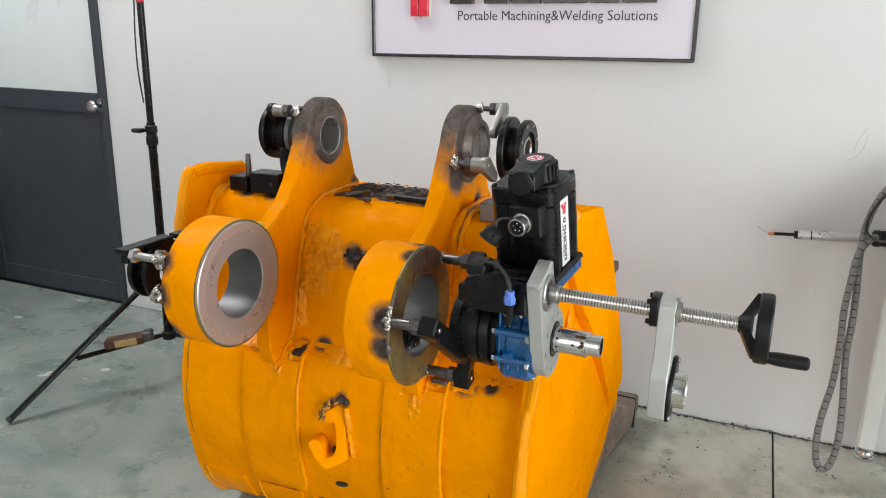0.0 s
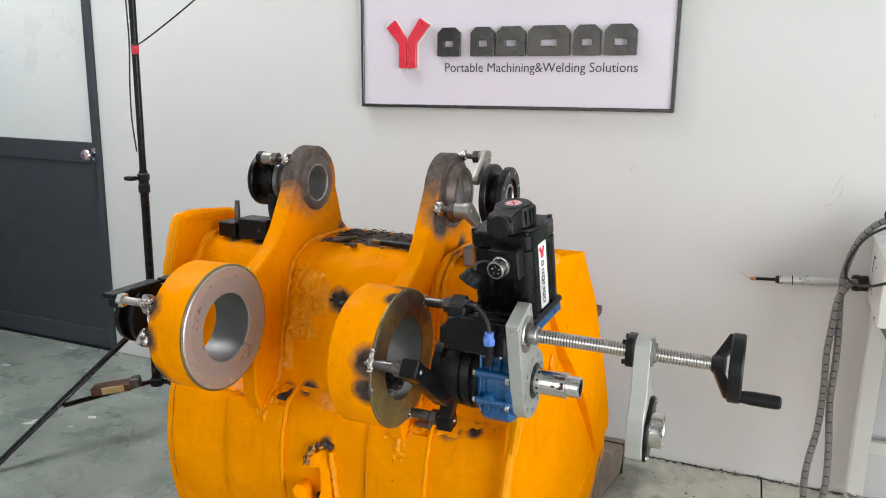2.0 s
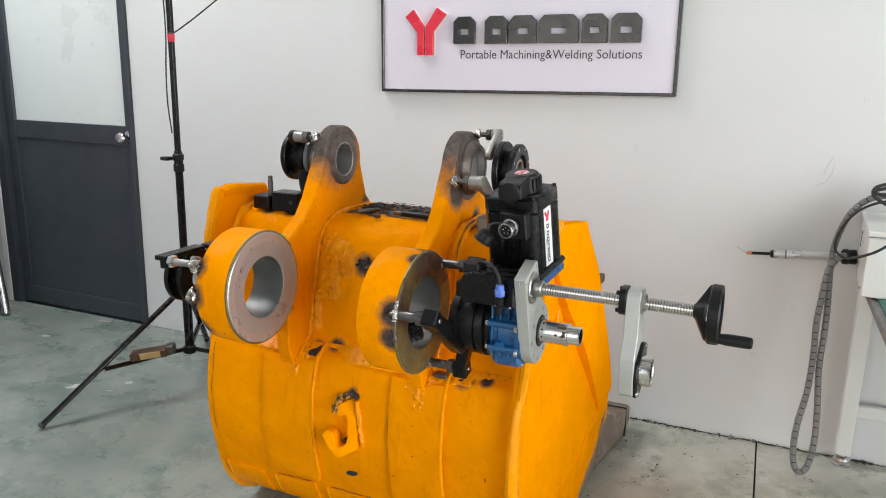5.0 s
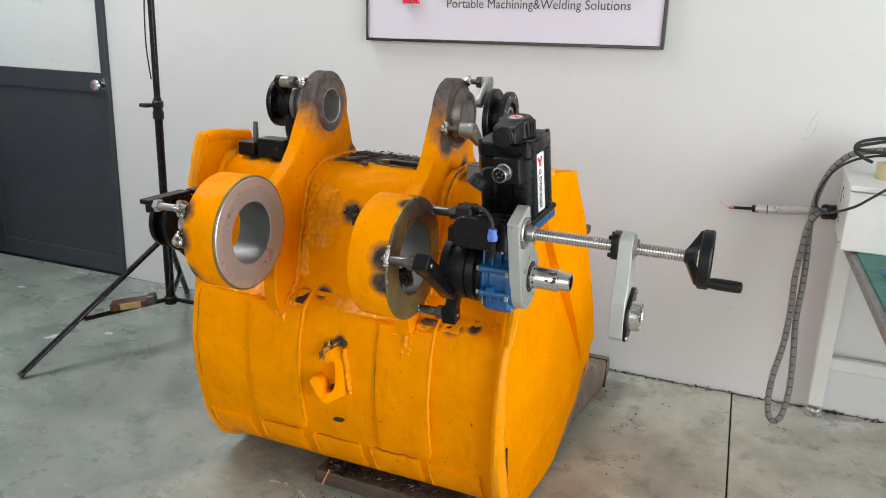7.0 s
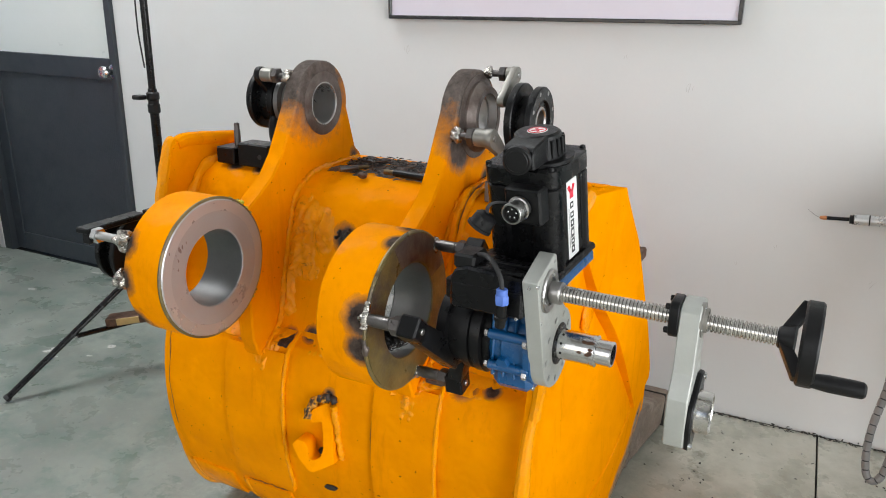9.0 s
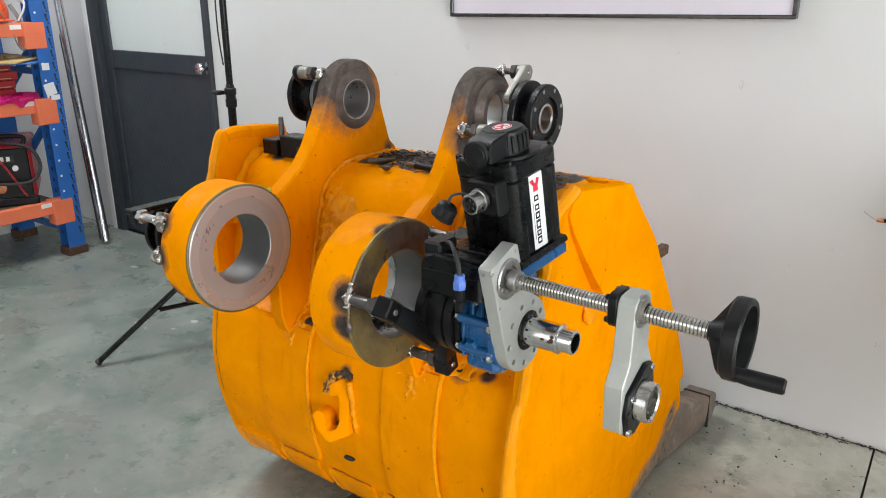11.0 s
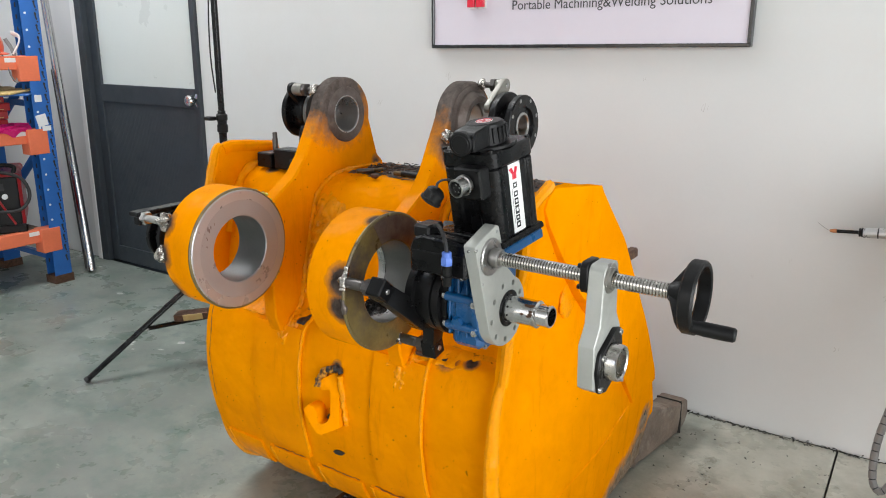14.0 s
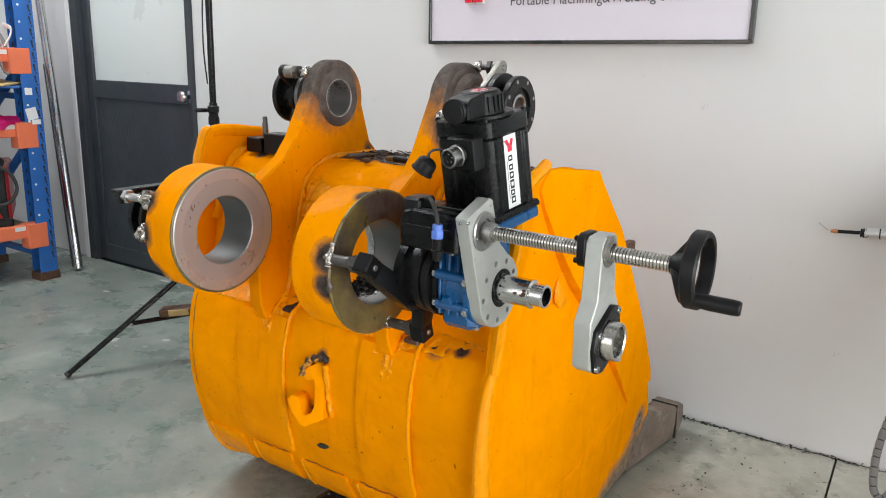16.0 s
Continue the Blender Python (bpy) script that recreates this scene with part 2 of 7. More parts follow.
M["splash"] = material("yellow_green_paint_splash", (0.50, 0.42, 0.02), 0.4, 0, 0.3, 60, 200, 0.4, 0, (0.04, 0.04, 0.02), stain_scale=90, stain_at=(0.5, 0.6))
M["chip"] = material("steel_chips", (0.06, 0.058, 0.06), 0.35, 0.9, 0.5, 60, 200, 0.1)
M["rust_chip"] = material("rusty_chips", (0.12, 0.06, 0.035), 0.6, 0.3, 0.5, 60, 200, 0.2)
M["wall"] = material("white_wall_paint", (0.655, 0.662, 0.658), 0.62, 0, 0.025, 1.2, 70, 0.08, 0, (0.625, 0.61, 0.59), stain_scale=1.4, stain_at=(0.5, 0.9), rvar=0.1)
# unseen walls and ceiling, kept darker so that less light bounces back
M["far_wall"] = material("unseen_wall_grey", (0.42, 0.42, 0.41), 0.7, 0, 0.05, 1.5, 60, 0.06)
M["ceiling"] = material("ceiling_paint", (0.50, 0.50, 0.49), 0.8, 0, 0.03, 2, 60, 0.05)
M["floor"] = material("worn_green_concrete", (0.245, 0.272, 0.242), 0.34, 0, 0.24, 2.2, 34, 0.14, 0, (0.13, 0.175, 0.148), stain_scale=5.5, stain_at=(0.47, 0.66), rvar=0.22, speck=(0.10, 0.11, 0.10))
# worn bare concrete towards the bench, green paint left towards the rack
nt_ = M["floor"].node_tree
b_ = nt_.nodes["Principled BSDF"]
old_ = b_.inputs["Base Color"].links[0].from_socket
geo_ = nt_.nodes.new("ShaderNodeNewGeometry")
sep_ = nt_.nodes.new("ShaderNodeSeparateXYZ")
nt_.links.new(geo_.outputs["Position"], sep_.inputs[0])
ma_ = nt_.nodes.new("ShaderNodeMath")
ma_.operation = "MULTIPLY_ADD"
nt_.links.new(noise_tex(nt_, 1.8, 7, 0.7), ma_.inputs[0])
ma_.inputs[1].default_value = 3.2
nt_.links.new(sep_.outputs[0], ma_.inputs[2])
bare_ = ramp(nt_, noise_tex(nt_, 3.5, 9, 0.72), [(0.3, (0.26, 0.26, 0.205)), (0.5, (0.46, 0.455, 0.385)), (0.7, (0.60, 0.59, 0.52))])
mr_ = nt_.nodes.new("ShaderNodeMapRange")
mr_.inputs["From Min"].default_value, mr_.inputs["From Max"].default_value = 0.1, 1.3
nt_.links.new(ma_.outputs[0], mr_.inputs["Value"])
scrape_ = ramp(nt_, noise_tex(nt_, 13, 9, 0.75, (1, 2.0, 1)), [(0.60, (0, 0, 0)), (0.68, (0.7, 0.7, 0.7))])
patch_ = ramp(nt_, noise_tex(nt_, 8, 7, 0.65), [(0.57, (0, 0, 0)), (0.63, (0.65, 0.65, 0.65))])
worn_ = mix(nt_, patch_, mix(nt_, scrape_, old_, (0.47, 0.48, 0.44)), (0.115, 0.16, 0.135))
nt_.links.new(mix(nt_, mr_.outputs[0], worn_, mix(nt_, patch_, bare_, (0.25, 0.255, 0.205))), b_.inputs["Base Color"])
M["gap"] = material("floor_joint_dirt", (0.03, 0.028, 0.024), 0.9, 0, 0.3, 20, 80, 0.3)
M["door"] = material("charcoal_aluminium", (0.044, 0.053, 0.063), 0.45, 0.1, 0.1, 5, 120, 0.05)
M["frost"] = material("frosted_glass", (0.66, 0.70, 0.68), 0.35, 0, 0.02, 2, 60, 0.03)
M["sign"] = material("sign_board", (0.68, 0.64, 0.72), 0.4, 0, 0.02, 2, 100, 0.02)
M["sign_red"] = material("sign_red_acrylic", (0.70, 0.015, 0.045), 0.3, 0, 0.04, 4, 100, 0.02, 0.3)
M["sign_black"] = material("sign_black_acrylic", (0.012, 0.012, 0.014), 0.25, 0, 0.1, 6, 100, 0.02, 0.3)
M["white_plastic"] = material("white_plastic", (0.78, 0.78, 0.77), 0.4, 0, 0.03, 6, 100, 0.02)
M["grey_text"] = material("grey_vinyl", (0.06, 0.06, 0.07), 0.5, 0, 0.05, 10, 100, 0.02)
M["bench"] = material("cream_powder_coat", (0.70, 0.71, 0.68), 0.42, 0, 0.04, 5, 120, 0.08, 0.1, (0.6, 0.58, 0.52), stain_scale=6, stain_at=(0.62, 0.8))
M["green_mat"] = material("green_bench_mat", (0.015, 0.13, 0.10), 0.5, 0, 0.15, 6, 90, 0.1, 0, (0.05, 0.17, 0.14), stain_scale=9)
M["timber"] = material("dirty_timber", (0.105, 0.075, 0.052), 0.75, 0, 0.35, 4, 70, 0.4, 0, (0.04, 0.03, 0.025), stretch=(1, 8, 8), stain_scale=8)
M["worn"] = material("worn_bare_steel", (0.21, 0.16, 0.125), 0.6, 0.15, 0.3, 10, 90, 0.35, 0, (0.33, 0.28, 0.235), stain_scale=12)
M["hose"] = material("grey_hose", (0.19, 0.185, 0.18), 0.5, 0, 0.15, 20, 120, 0.1)
M["rack_blue"] = material("rack_blue_paint", (0.020, 0.13, 0.44), 0.4, 0, 0.12, 6, 90, 0.08, 0.1, (0.05, 0.10, 0.20), stain_scale=9, stain_at=(0.6, 0.75))
M["rack_orange"] = material("rack_orange_paint", (0.82, 0.19, 0.085), 0.42, 0, 0.1, 5, 90, 0.08, 0.1, (0.4, 0.12, 0.07), stain_scale=9, stain_at=(0.62, 0.75))
M["red"] = material("red_paint", (0.36, 0.012, 0.016), 0.38, 0, 0.12, 6, 90, 0.05, 0.2)
M["pink"] = material("pink_plastic_bag", (0.85, 0.02, 0.26), 0.35, 0, 0.15, 12, 60, 0.3)
M["yellow"] = material("faded_yellow", (0.55, 0.40, 0.16), 0.6, 0, 0.15, 8, 60, 0.1)
M["pale_yellow"] = material("pale_yellow_tape", (0.62, 0.53, 0.30), 0.6, 0, 0.08, 8, 60, 0.05)
M["torch_silver"] = material("brushed_torch_aluminium", (0.60, 0.60, 0.60), 0.34, 0.55, 0.06, 6, 200, 0.04)
M["trodden"] = material("trodden_white", (0.58, 0.585, 0.56), 0.7, 0, 0.15, 60, 200, 0.1, 0, (0.3, 0.31, 0.29), stain_scale=70, stain_at=(0.5, 0.65))
M["brass"] = material("dull_brass", (0.14, 0.095, 0.045), 0.5, 0.7, 0.3, 40, 160, 0.1)
M["tan"] = material("tan_leather", (0.33, 0.24, 0.14), 0.7, 0, 0.2, 10, 90, 0.2)
M["orange_plastic"] = material("orange_plastic", (0.85, 0.12, 0.03), 0.35, 0, 0.06, 6, 90, 0.03, 0.2)
M["copper"] = material("copper", (0.55, 0.25, 0.12), 0.35, 0.9, 0.15, 20, 120, 0.05)

# ---- building helpers ----
AT = {}
seated = False     # whether what is built next belongs to the bucket


def thing(name, at, label, category, group="", kind=""):
    ob = new(name)
    at = seat(at) if seated else Vector(at)
    ob.location = at
    ob.empty_display_size = 0.05
    AT[ob] = Vector(at)
    return tagged(ob, label, category, group, kind)


def part(name, bm, mat, parent=None, label="", smooth=30, base=None):
    """One mesh object from a bmesh given in world coordinates, under a thing or a part."""
    base = AT[parent] if parent is not None else Vector(base if base is not None else (0, 0, 0))
    bmesh.ops.recalc_face_normals(bm, faces=bm.faces)
    if seated:
        base = base if parent is not None else seat(base)
        for v in bm.verts:
            v.co = seat(v.co)
    if base.length:
        bmesh.ops.translate(bm, verts=bm.verts, vec=-base)
    me = bpy.data.meshes.new(name)
    bm.to_mesh(me)
    bm.free()
    me.materials.append(M[mat] if isinstance(mat, str) else mat)
    if smooth:
        me.polygons.foreach_set("use_smooth", [True] * len(me.polygons))
        me.set_sharp_from_angle(angle=radians(smooth))
    ob = new(name, me)
    if parent is not None:
        ob.parent = parent
    else:
        ob.location = base
    AT[ob] = base
    return tagged(ob, label)


def solid(name, bm, mat, label, category, group="", kind="", smooth=30, base=None):
    """A thing that is one mesh."""
    if base is None:
        c = [v.co for v in bm.verts]
        base = (sum(v.x for v in c) / len(c), sum(v.y for v in c) / len(c), min(v.z for v in c))
    return tagged(part(name, bm, mat, None, "", smooth, base), label, category, group, kind)


def soften(bm, edges, w, seg=2):
    sharp = [e for e in edges if e.is_valid and len(e.link_faces) == 2 and e.calc_face_angle(0) > radians(28)]
    if sharp and w > 0:
        bmesh.ops.bevel(bm, geom=sharp, offset=w, segments=seg, profile=0.6, affect="EDGES", clamp_overlap=True)


def box(x0, x1, y0, y1, z0, z1, w=0.003, bm=None, m=None, seg=1):
    t = bmesh.new()
    bmesh.ops.create_cube(t, size=1)
    for v in t.verts:
        v.co = Vector(((x0 + x1) / 2 + v.co.x * (x1 - x0), (y0 + y1) / 2 + v.co.y * (y1 - y0), (z0 + z1) / 2 + v.co.z * (z1 - z0)))
    soften(t, list(t.edges), w, seg)
    return join(bm, t, m)


def join(bm, t, m=None):
    if m is not None:
        bmesh.ops.transform(t, matrix=m, verts=t.verts)
    if bm is None:
        return t
    me = bpy.data.meshes.new("tmp")
    t.to_mesh(me)
    t.free()
    bm.from_mesh(me)
    bpy.data.meshes.remove(me)
    return bm


def frame_for(p0, p1):
    d = (Vector(p1) - Vector(p0))
    return Matrix.Translation(p0) @ d.to_track_quat("Z", "Y").to_matrix().to_4x4(), d.length


def lathe(p0, p1, rings, seg=40, bm=None, closed=False, off=0.0):
    """Turned body on the axis p0 to p1; rings: (metres along the axis, radius). closed: the rings form a loop (a bored ring)."""
    m, _ = frame_for(p0, p1)
    t = bmesh.new()
    loops = []
    for a, r in rings:
        loops.append([t.verts.new((r * math.cos(2 * math.pi * i / seg + off), r * math.sin(2 * math.pi * i / seg + off), a)) for i in range(seg)])
    pairs = list(zip(loops, loops[1:])) + ([(loops[-1], loops[0])] if closed else [])
    for a, b in pairs:
        for i in range(seg):
            t.faces.new((a[i], a[(i + 1) % seg], b[(i + 1) % seg], b[i]))
    if not closed:
        t.faces.new(loops[0][::-1])
        t.faces.new(loops[-1])
    return join(bm, t, m)


def rod(p0, p1, r, seg=20, ch=0.0015, bm=None, r1=None):
    n = (Vector(p1) - Vector(p0)).length
    r1 = r if r1 is None else r1
    ch = min(ch, r * 0.4, n * 0.3)
    return lathe(p0, p1, [(0, r - ch), (ch, r), (n - ch, r1), (n, r1 - ch)], seg, bm)


def hexnut(p0, p1, r, bm=None, hole=0.0):
    n = (Vector(p1) - Vector(p0)).length
    return lathe(p0, p1, [(0, r * 0.9), (n * 0.12, r), (n * 0.88, r), (n, r * 0.9)], 6, bm)


def bolt(p, d, r, h, bm=None):
    """A socket-head screw whose head stands on p along d."""
    d = Vector(d).normalized()
    p = Vector(p)
    return lathe(p - d * 0.002, p + d * h, [(0, r), (h, r), (h + 0.002, r * 0.9), (h + 0.002, r * 0.5), (h - 0.001, r * 0.45)], 14, bm)


def plate(outline, holes, axis, a0, a1, w=0.002, bm=None, m=None, seg=1):
    """A plate with holes: outlines in the two axes left after `axis` (x: y,z; y: x,z; z: x,y), from a0 to a1 along it."""
    t = bmesh.new()
    es = []
    for loop in [outline] + list(holes):
        vs = []
        for u, v in loop:
            co = {"x": (a0, u, v), "y": (u, a0, v), "z": (u, v, a0)}[axis]
            vs.append(t.verts.new(co))
        es += [t.edges.new((vs[i], vs[(i + 1) % len(vs)])) for i in range(len(vs))]
    bmesh.ops.triangle_fill(t, edges=es, use_beauty=True, use_dissolve=False)
    d = {"x": (a1 - a0, 0, 0), "y": (0, a1 - a0, 0), "z": (0, 0, a1 - a0)}[axis]
    r = bmesh.ops.extrude_face_region(t, geom=list(t.faces))
    bmesh.ops.translate(t, verts=[g for g in r["geom"] if isinstance(g, bmesh.types.BMVert)], vec=d)
    bmesh.ops.recalc_face_normals(t, faces=t.faces)
    soften(t, list(t.edges), w, seg)
    return join(bm, t, m)


def circle(u, v, r, n=32, a0=0.0, a1=360.0):
    full = abs(a1 - a0) >= 360
    k = n if full else n - 1
    return [(u + r * math.cos(radians(a0 + (a1 - a0) * i / k)), v + r * math.sin(radians(a0 + (a1 - a0) * i / k))) for i in range(n)]


def spline(pts, n=8):
    """A smooth line through the points."""
    p = [Vector(q) for q in pts]
    p = [2 * p[0] - p[1]] + p + [2 * p[-1] - p[-2]]
    out = []
    for i in range(1, len(p) - 2):
        for k in range(n):
            t = k / n
            out.append(0.5 * ((2 * p[i]) + (p[i + 1] - p[i - 1]) * t + (2 * p[i - 1] - 5 * p[i] + 4 * p[i + 1] - p[i + 2]) * t * t
                              + (3 * p[i] - p[i - 1] - 3 * p[i + 1] + p[i + 2]) * t ** 3))
    return out + [p[-2]]


def tube(pts, r, seg=10, bm=None, wob=0.0, smooth_n=0, flat=1.0, freq=60.0, grow=None):
    """A pipe along the points; wob: lumpiness of its radius, as in a weld bead."""
    pts = spline(pts, smooth_n) if smooth_n else [Vector(q) for q in pts]
    t = bmesh.new()
    up = Vector((0.13, 0.21, 0.97))
    loops = []
    for i, p in enumerate(pts):
        d = (pts[min(i + 1, len(pts) - 1)] - pts[max(i - 1, 0)]).normalized()
        side = d.cross(up)
        if side.length < 1e-3:
            side = d.cross(Vector((1, 0, 0)))
        side.normalize()
        up = side.cross(d).normalized()
        loop = []
        for k in range(seg):
            a = 2 * math.pi * k / seg
            q = side * math.cos(a) + up * math.sin(a) * flat
            rr = r * (1 + wob * noise.noise((p + q * r) * freq)) * (grow(i / (len(pts) - 1)) if grow else 1)
            loop.append(t.verts.new(p + q * rr))
        loops.append(loop)
    for a, b in zip(loops, loops[1:]):
        for k in range(seg):
            t.faces.new((a[k], a[(k + 1) % seg], b[(k + 1) % seg], b[k]))
    t.faces.new(loops[0][::-1])
    t.faces.new(loops[-1])
    return join(bm, t)


def blob(p, r, bm=None, wob=0.5, flat=(1, 1, 1), freq=50.0, sub=2):
    t = bmesh.new()
    bmesh.ops.create_icosphere(t, subdivisions=sub, radius=1)
    for v in t.verts:
        k = 1 + wob * noise.noise((v.co * r + Vector(p)) * freq)
        v.co = Vector(p) + Vector((v.co.x * r * flat[0], v.co.y * r * flat[1], v.co.z * r * flat[2])) * k
    return join(bm, t)


def text_mesh(words, size, depth, m, name, mat, parent, width=None):
    """Raised or printed lettering in the built-in font, as one mesh."""
    c = bpy.data.curves.new(name, "FONT")
    c.body, c.size, c.extrude, c.align_x, c.align_y, c.resolution_u = words, size, depth, "CENTER", "CENTER", 3
    ob = bpy.data.objects.new(name, c)
    me = bpy.data.meshes.new_from_object(ob)
    bpy.data.objects.remove(ob)
    t = bmesh.new()
    t.from_mesh(me)
    bpy.data.meshes.remove(me)
    if width:
        xs = [v.co.x for v in t.verts]
        k = width / (max(xs) - min(xs))
        for v in t.verts:
            v.co.x *= k
    bmesh.ops.transform(t, matrix=m, verts=t.verts)
    return part(name, t, mat, parent, smooth=0)


# ---- the room ----
X_LEFT, X_RIGHT, Y_FRONT, Z_TOP = -4.5, 3.2, -7.2, 4.2
DOOR_X0, DOOR_X1, DOOR_TOP = -4.055, -3.037, 2.12
wall = plate([(X_LEFT - 0.2, 0), (DOOR_X0, 0), (DOOR_X0, DOOR_TOP), (DOOR_X1, DOOR_TOP), (DOOR_X1, 0), (X_RIGHT + 0.2, 0), (X_RIGHT + 0.2, Z_TOP), (X_LEFT - 0.2, Z_TOP)],
             [], "y", 0, 0.2, 0.0)
solid("wall_north", wall, "wall", "scuffed white painted plaster wall behind the bucket", "wall", kind="structure", smooth=0)
solid("wall_west", plate([(-7.4, 0), (0, 0), (0, Z_TOP), (-7.4, Z_TOP)], [], "x", X_LEFT - 0.2, X_LEFT, 0.0), "wall",
      "white painted wall behind the storage rack", "wall", kind="structure", smooth=0)
solid("wall_east", plate([(-7.4, 0), (0, 0), (0, Z_TOP), (-7.4, Z_TOP)], [[(-4.7, 0.08), (-1.1, 0.08), (-1.1, 2.75), (-4.7, 2.75)]], "x", X_RIGHT, X_RIGHT + 0.2, 0.0), "far_wall", "unseen grey wall with a wide glazed door opening", "wall", kind="structure", smooth=0)
solid("wall_south", plate([(X_LEFT, 0), (-3.8, 0), (-3.8, 4.0), (1.4, 4.0), (1.4, 0), (X_RIGHT, 0), (X_RIGHT, Z_TOP), (X_LEFT, Z_TOP)], [], "y", Y_FRONT, Y_FRONT - 0.2, 0.0), "far_wall",
      "unseen grey wall with a wide open workshop gate", "wall", kind="structure", smooth=0)
# unseen ceiling; its opening is made up to go with the added roof lamp
solid("ceiling", plate([(X_LEFT - 0.2, -7.4), (X_RIGHT + 0.2, -7.4), (X_RIGHT + 0.2, 0.2), (X_LEFT - 0.2, 0.2)], [[(-3.75, -3.25), (-2.25, -3.25), (-2.25, -0.75), (-3.75, -0.75)]], "z", Z_TOP, Z_TOP + 0.15, 0.0), "ceiling", "pale workshop ceiling out of view with an added opening", "ceiling", kind="structure", smooth=0)
solid("ground", box(-60, 60, -90, 60, -0.4, -0.15, 0), "floor", "concrete yard outside the gate", "ground", kind="structure", smooth=0)

# floor slabs with a joint across
floor = thing("floor", (0, 0, 0), "worn grey-green painted concrete floor with stains", "floor", kind="structure")
part("floor_bed", box(X_LEFT - 0.2, X_RIGHT + 0.2, -7.4, 0.2, -0.14, -0.012, 0), "gap", floor)
for xa, xb in ((X_LEFT - 0.2, -0.001), (0.005, X_RIGHT + 0.2)):
    part("floor_slab", box(xa, xb, -7.4, -0.004, -0.012, 0.0, 0.0015), "floor", floor)

# ---- door, sign ----
door = thing("door_1", ((DOOR_X0 + DOOR_X1) / 2, 0.05, 0), "charcoal aluminium door with frosted glass upper pane, closed", "door", kind="structure")
fr = box(DOOR_X0 + 0.002, -3.992, -0.02, 0.18, 0, 2.10, 0.002)
box(-3.062, DOOR_X1 - 0.002, -0.02, 0.18, 0, 2.10, 0.002, fr)
box(-3.992, -3.062, -0.02, 0.18, 2.05, 2.10, 0.002, fr)
part("door_frame", fr, "door", door)
lf = box(-3.989, -3.924, 0.012, 0.055, 0.008, 2.045, 0.002)
box(-3.113, -3.065, 0.012, 0.055, 0.008, 2.045, 0.002, lf)
box(-3.924, -3.113, 0.012, 0.055, 0.958, 1.056, 0.002, lf)
box(-3.924, -3.113, 0.012, 0.055, 0.008, 0.10, 0.002, lf)
box(-3.924, -3.113, 0.012, 0.055, 1.97, 2.045, 0.002, lf)
part("door_leaf", lf, "door", door)
pn = bmesh.new()
for i in range(65):
    box(-3.924 + i * 0.01248, -3.924 + i * 0.01248 + 0.0124, 0.022, 0.045, 0.10, 0.958, 0.0006, pn)
part("door_panel", pn, "door", door)
part("glass_pane", box(-3.924, -3.113, 0.028, 0.036, 1.056, 1.97, 0), "frost", door, "pale frosted glass")
# added strip: its white colour stands for light on the wall's reveal edge
part("lit_edge_strip", box(-4.095, DOOR_X0, -0.022, 0.0, 0, 2.18, 0.003), "white_plastic", door, "white strip in place of the lit wall edge by the door")
kn = lathe((-3.088, 0.012, 1.0), (-3.094, -0.1, 1.0), [(0, 0.033), (0.006, 0.033), (0.009, 0.026), (0.012, 0.014), (0.03, 0.013), (0.036, 0.02), (0.042, 0.027), (0.06, 0.029), (0.068, 0.025), (0.072, 0.012)], 32)
part("door_knob", kn, "chrome", door, "round stainless steel knob")

SX0, SX1, SZ0, SZ1 = -1.6025, -0.4025, 1.287, 1.90
sign = thing("wall_sign", ((SX0 + SX1) / 2, -0.001, SZ0), "framed pale lilac company sign with raised emblem on the wall", "sign")
part("board", box(SX0 + 0.006, SX1 - 0.006, -0.026, -0.002, SZ0 + 0.006, SZ1 - 0.006, 0), "sign", sign)
for a, b, c, d in ((SX0, SX1, SZ0, SZ0 + 0.012), (SX0, SX1, SZ1 - 0.012, SZ1), (SX0, SX0 + 0.012, SZ0 + 0.012, SZ1 - 0.012), (SX1 - 0.012, SX1, SZ0 + 0.012, SZ1 - 0.012)):
    part("frame_rail", box(a, b, -0.034, -0.002, c, d, 0.002), "sign_black", sign, "slim black frame rail")
# forked emblem in two red pieces
ex, ez = -1.397, 1.523
for s, pts in ((-1, [(-0.087, 0.062), (-0.052, 0.09), (-0.004, 0.022), (-0.004, -0.088), (-0.034, -0.088), (-0.034, 0.0)]),
               (1, [(0.092, 0.07), (0.052, 0.095), (0.004, 0.024), (0.004, -0.088), (0.036, -0.088), (0.036, 0.004)])):
    part("emblem", plate([(ex + u, ez + v) for u, v in pts], [], "y", -0.046, -0.027, 0.001), "sign_red", sign, "raised red emblem piece")
    part("emblem_edge", plate([(ex + 0.003 + u * 1.05, ez - 0.002 + v * 1.04) for u, v in pts], [], "y", -0.034, -0.0262, 0.0005), "white_plastic", sign)
# brand word as plain black blocks
for x0, x1 in ((-1.273, -1.182), (-1.141, -1.048), (-1.040, -0.932), (-0.922, -0.770), (-0.757, -0.662), (-0.648, -0.538)):
    if x1 > x0:
        zt = 1.582
        w = x1 - x0
        part("letter_block", plate([(x0, 1.478), (x1, 1.478), (x1, zt - 0.02), (x1 - 0.02, zt), (x0 + 0.02, zt), (x0, zt - 0.02)],
                                   [[(x0 + w * 0.3, 1.512), (x1 - w * 0.3, 1.512), (x1 - w * 0.3, 1.535), (x0 + w * 0.3, 1.535)]], "y", -0.044, -0.027, 0.001), "sign_black", sign, "raised black block of the brand word")
text_mesh("Portable Machining&Welding Solutions", 0.048, 0.0004, Matrix.Translation((-0.89, -0.0268, 1.436)) @ Matrix.Rotation(radians(90), 4, "X"), "slogan", "grey_text", sign, 0.715)

# the sign hangs a little out of level
sign.location += Vector((-0.0053, 0, -0.0052))
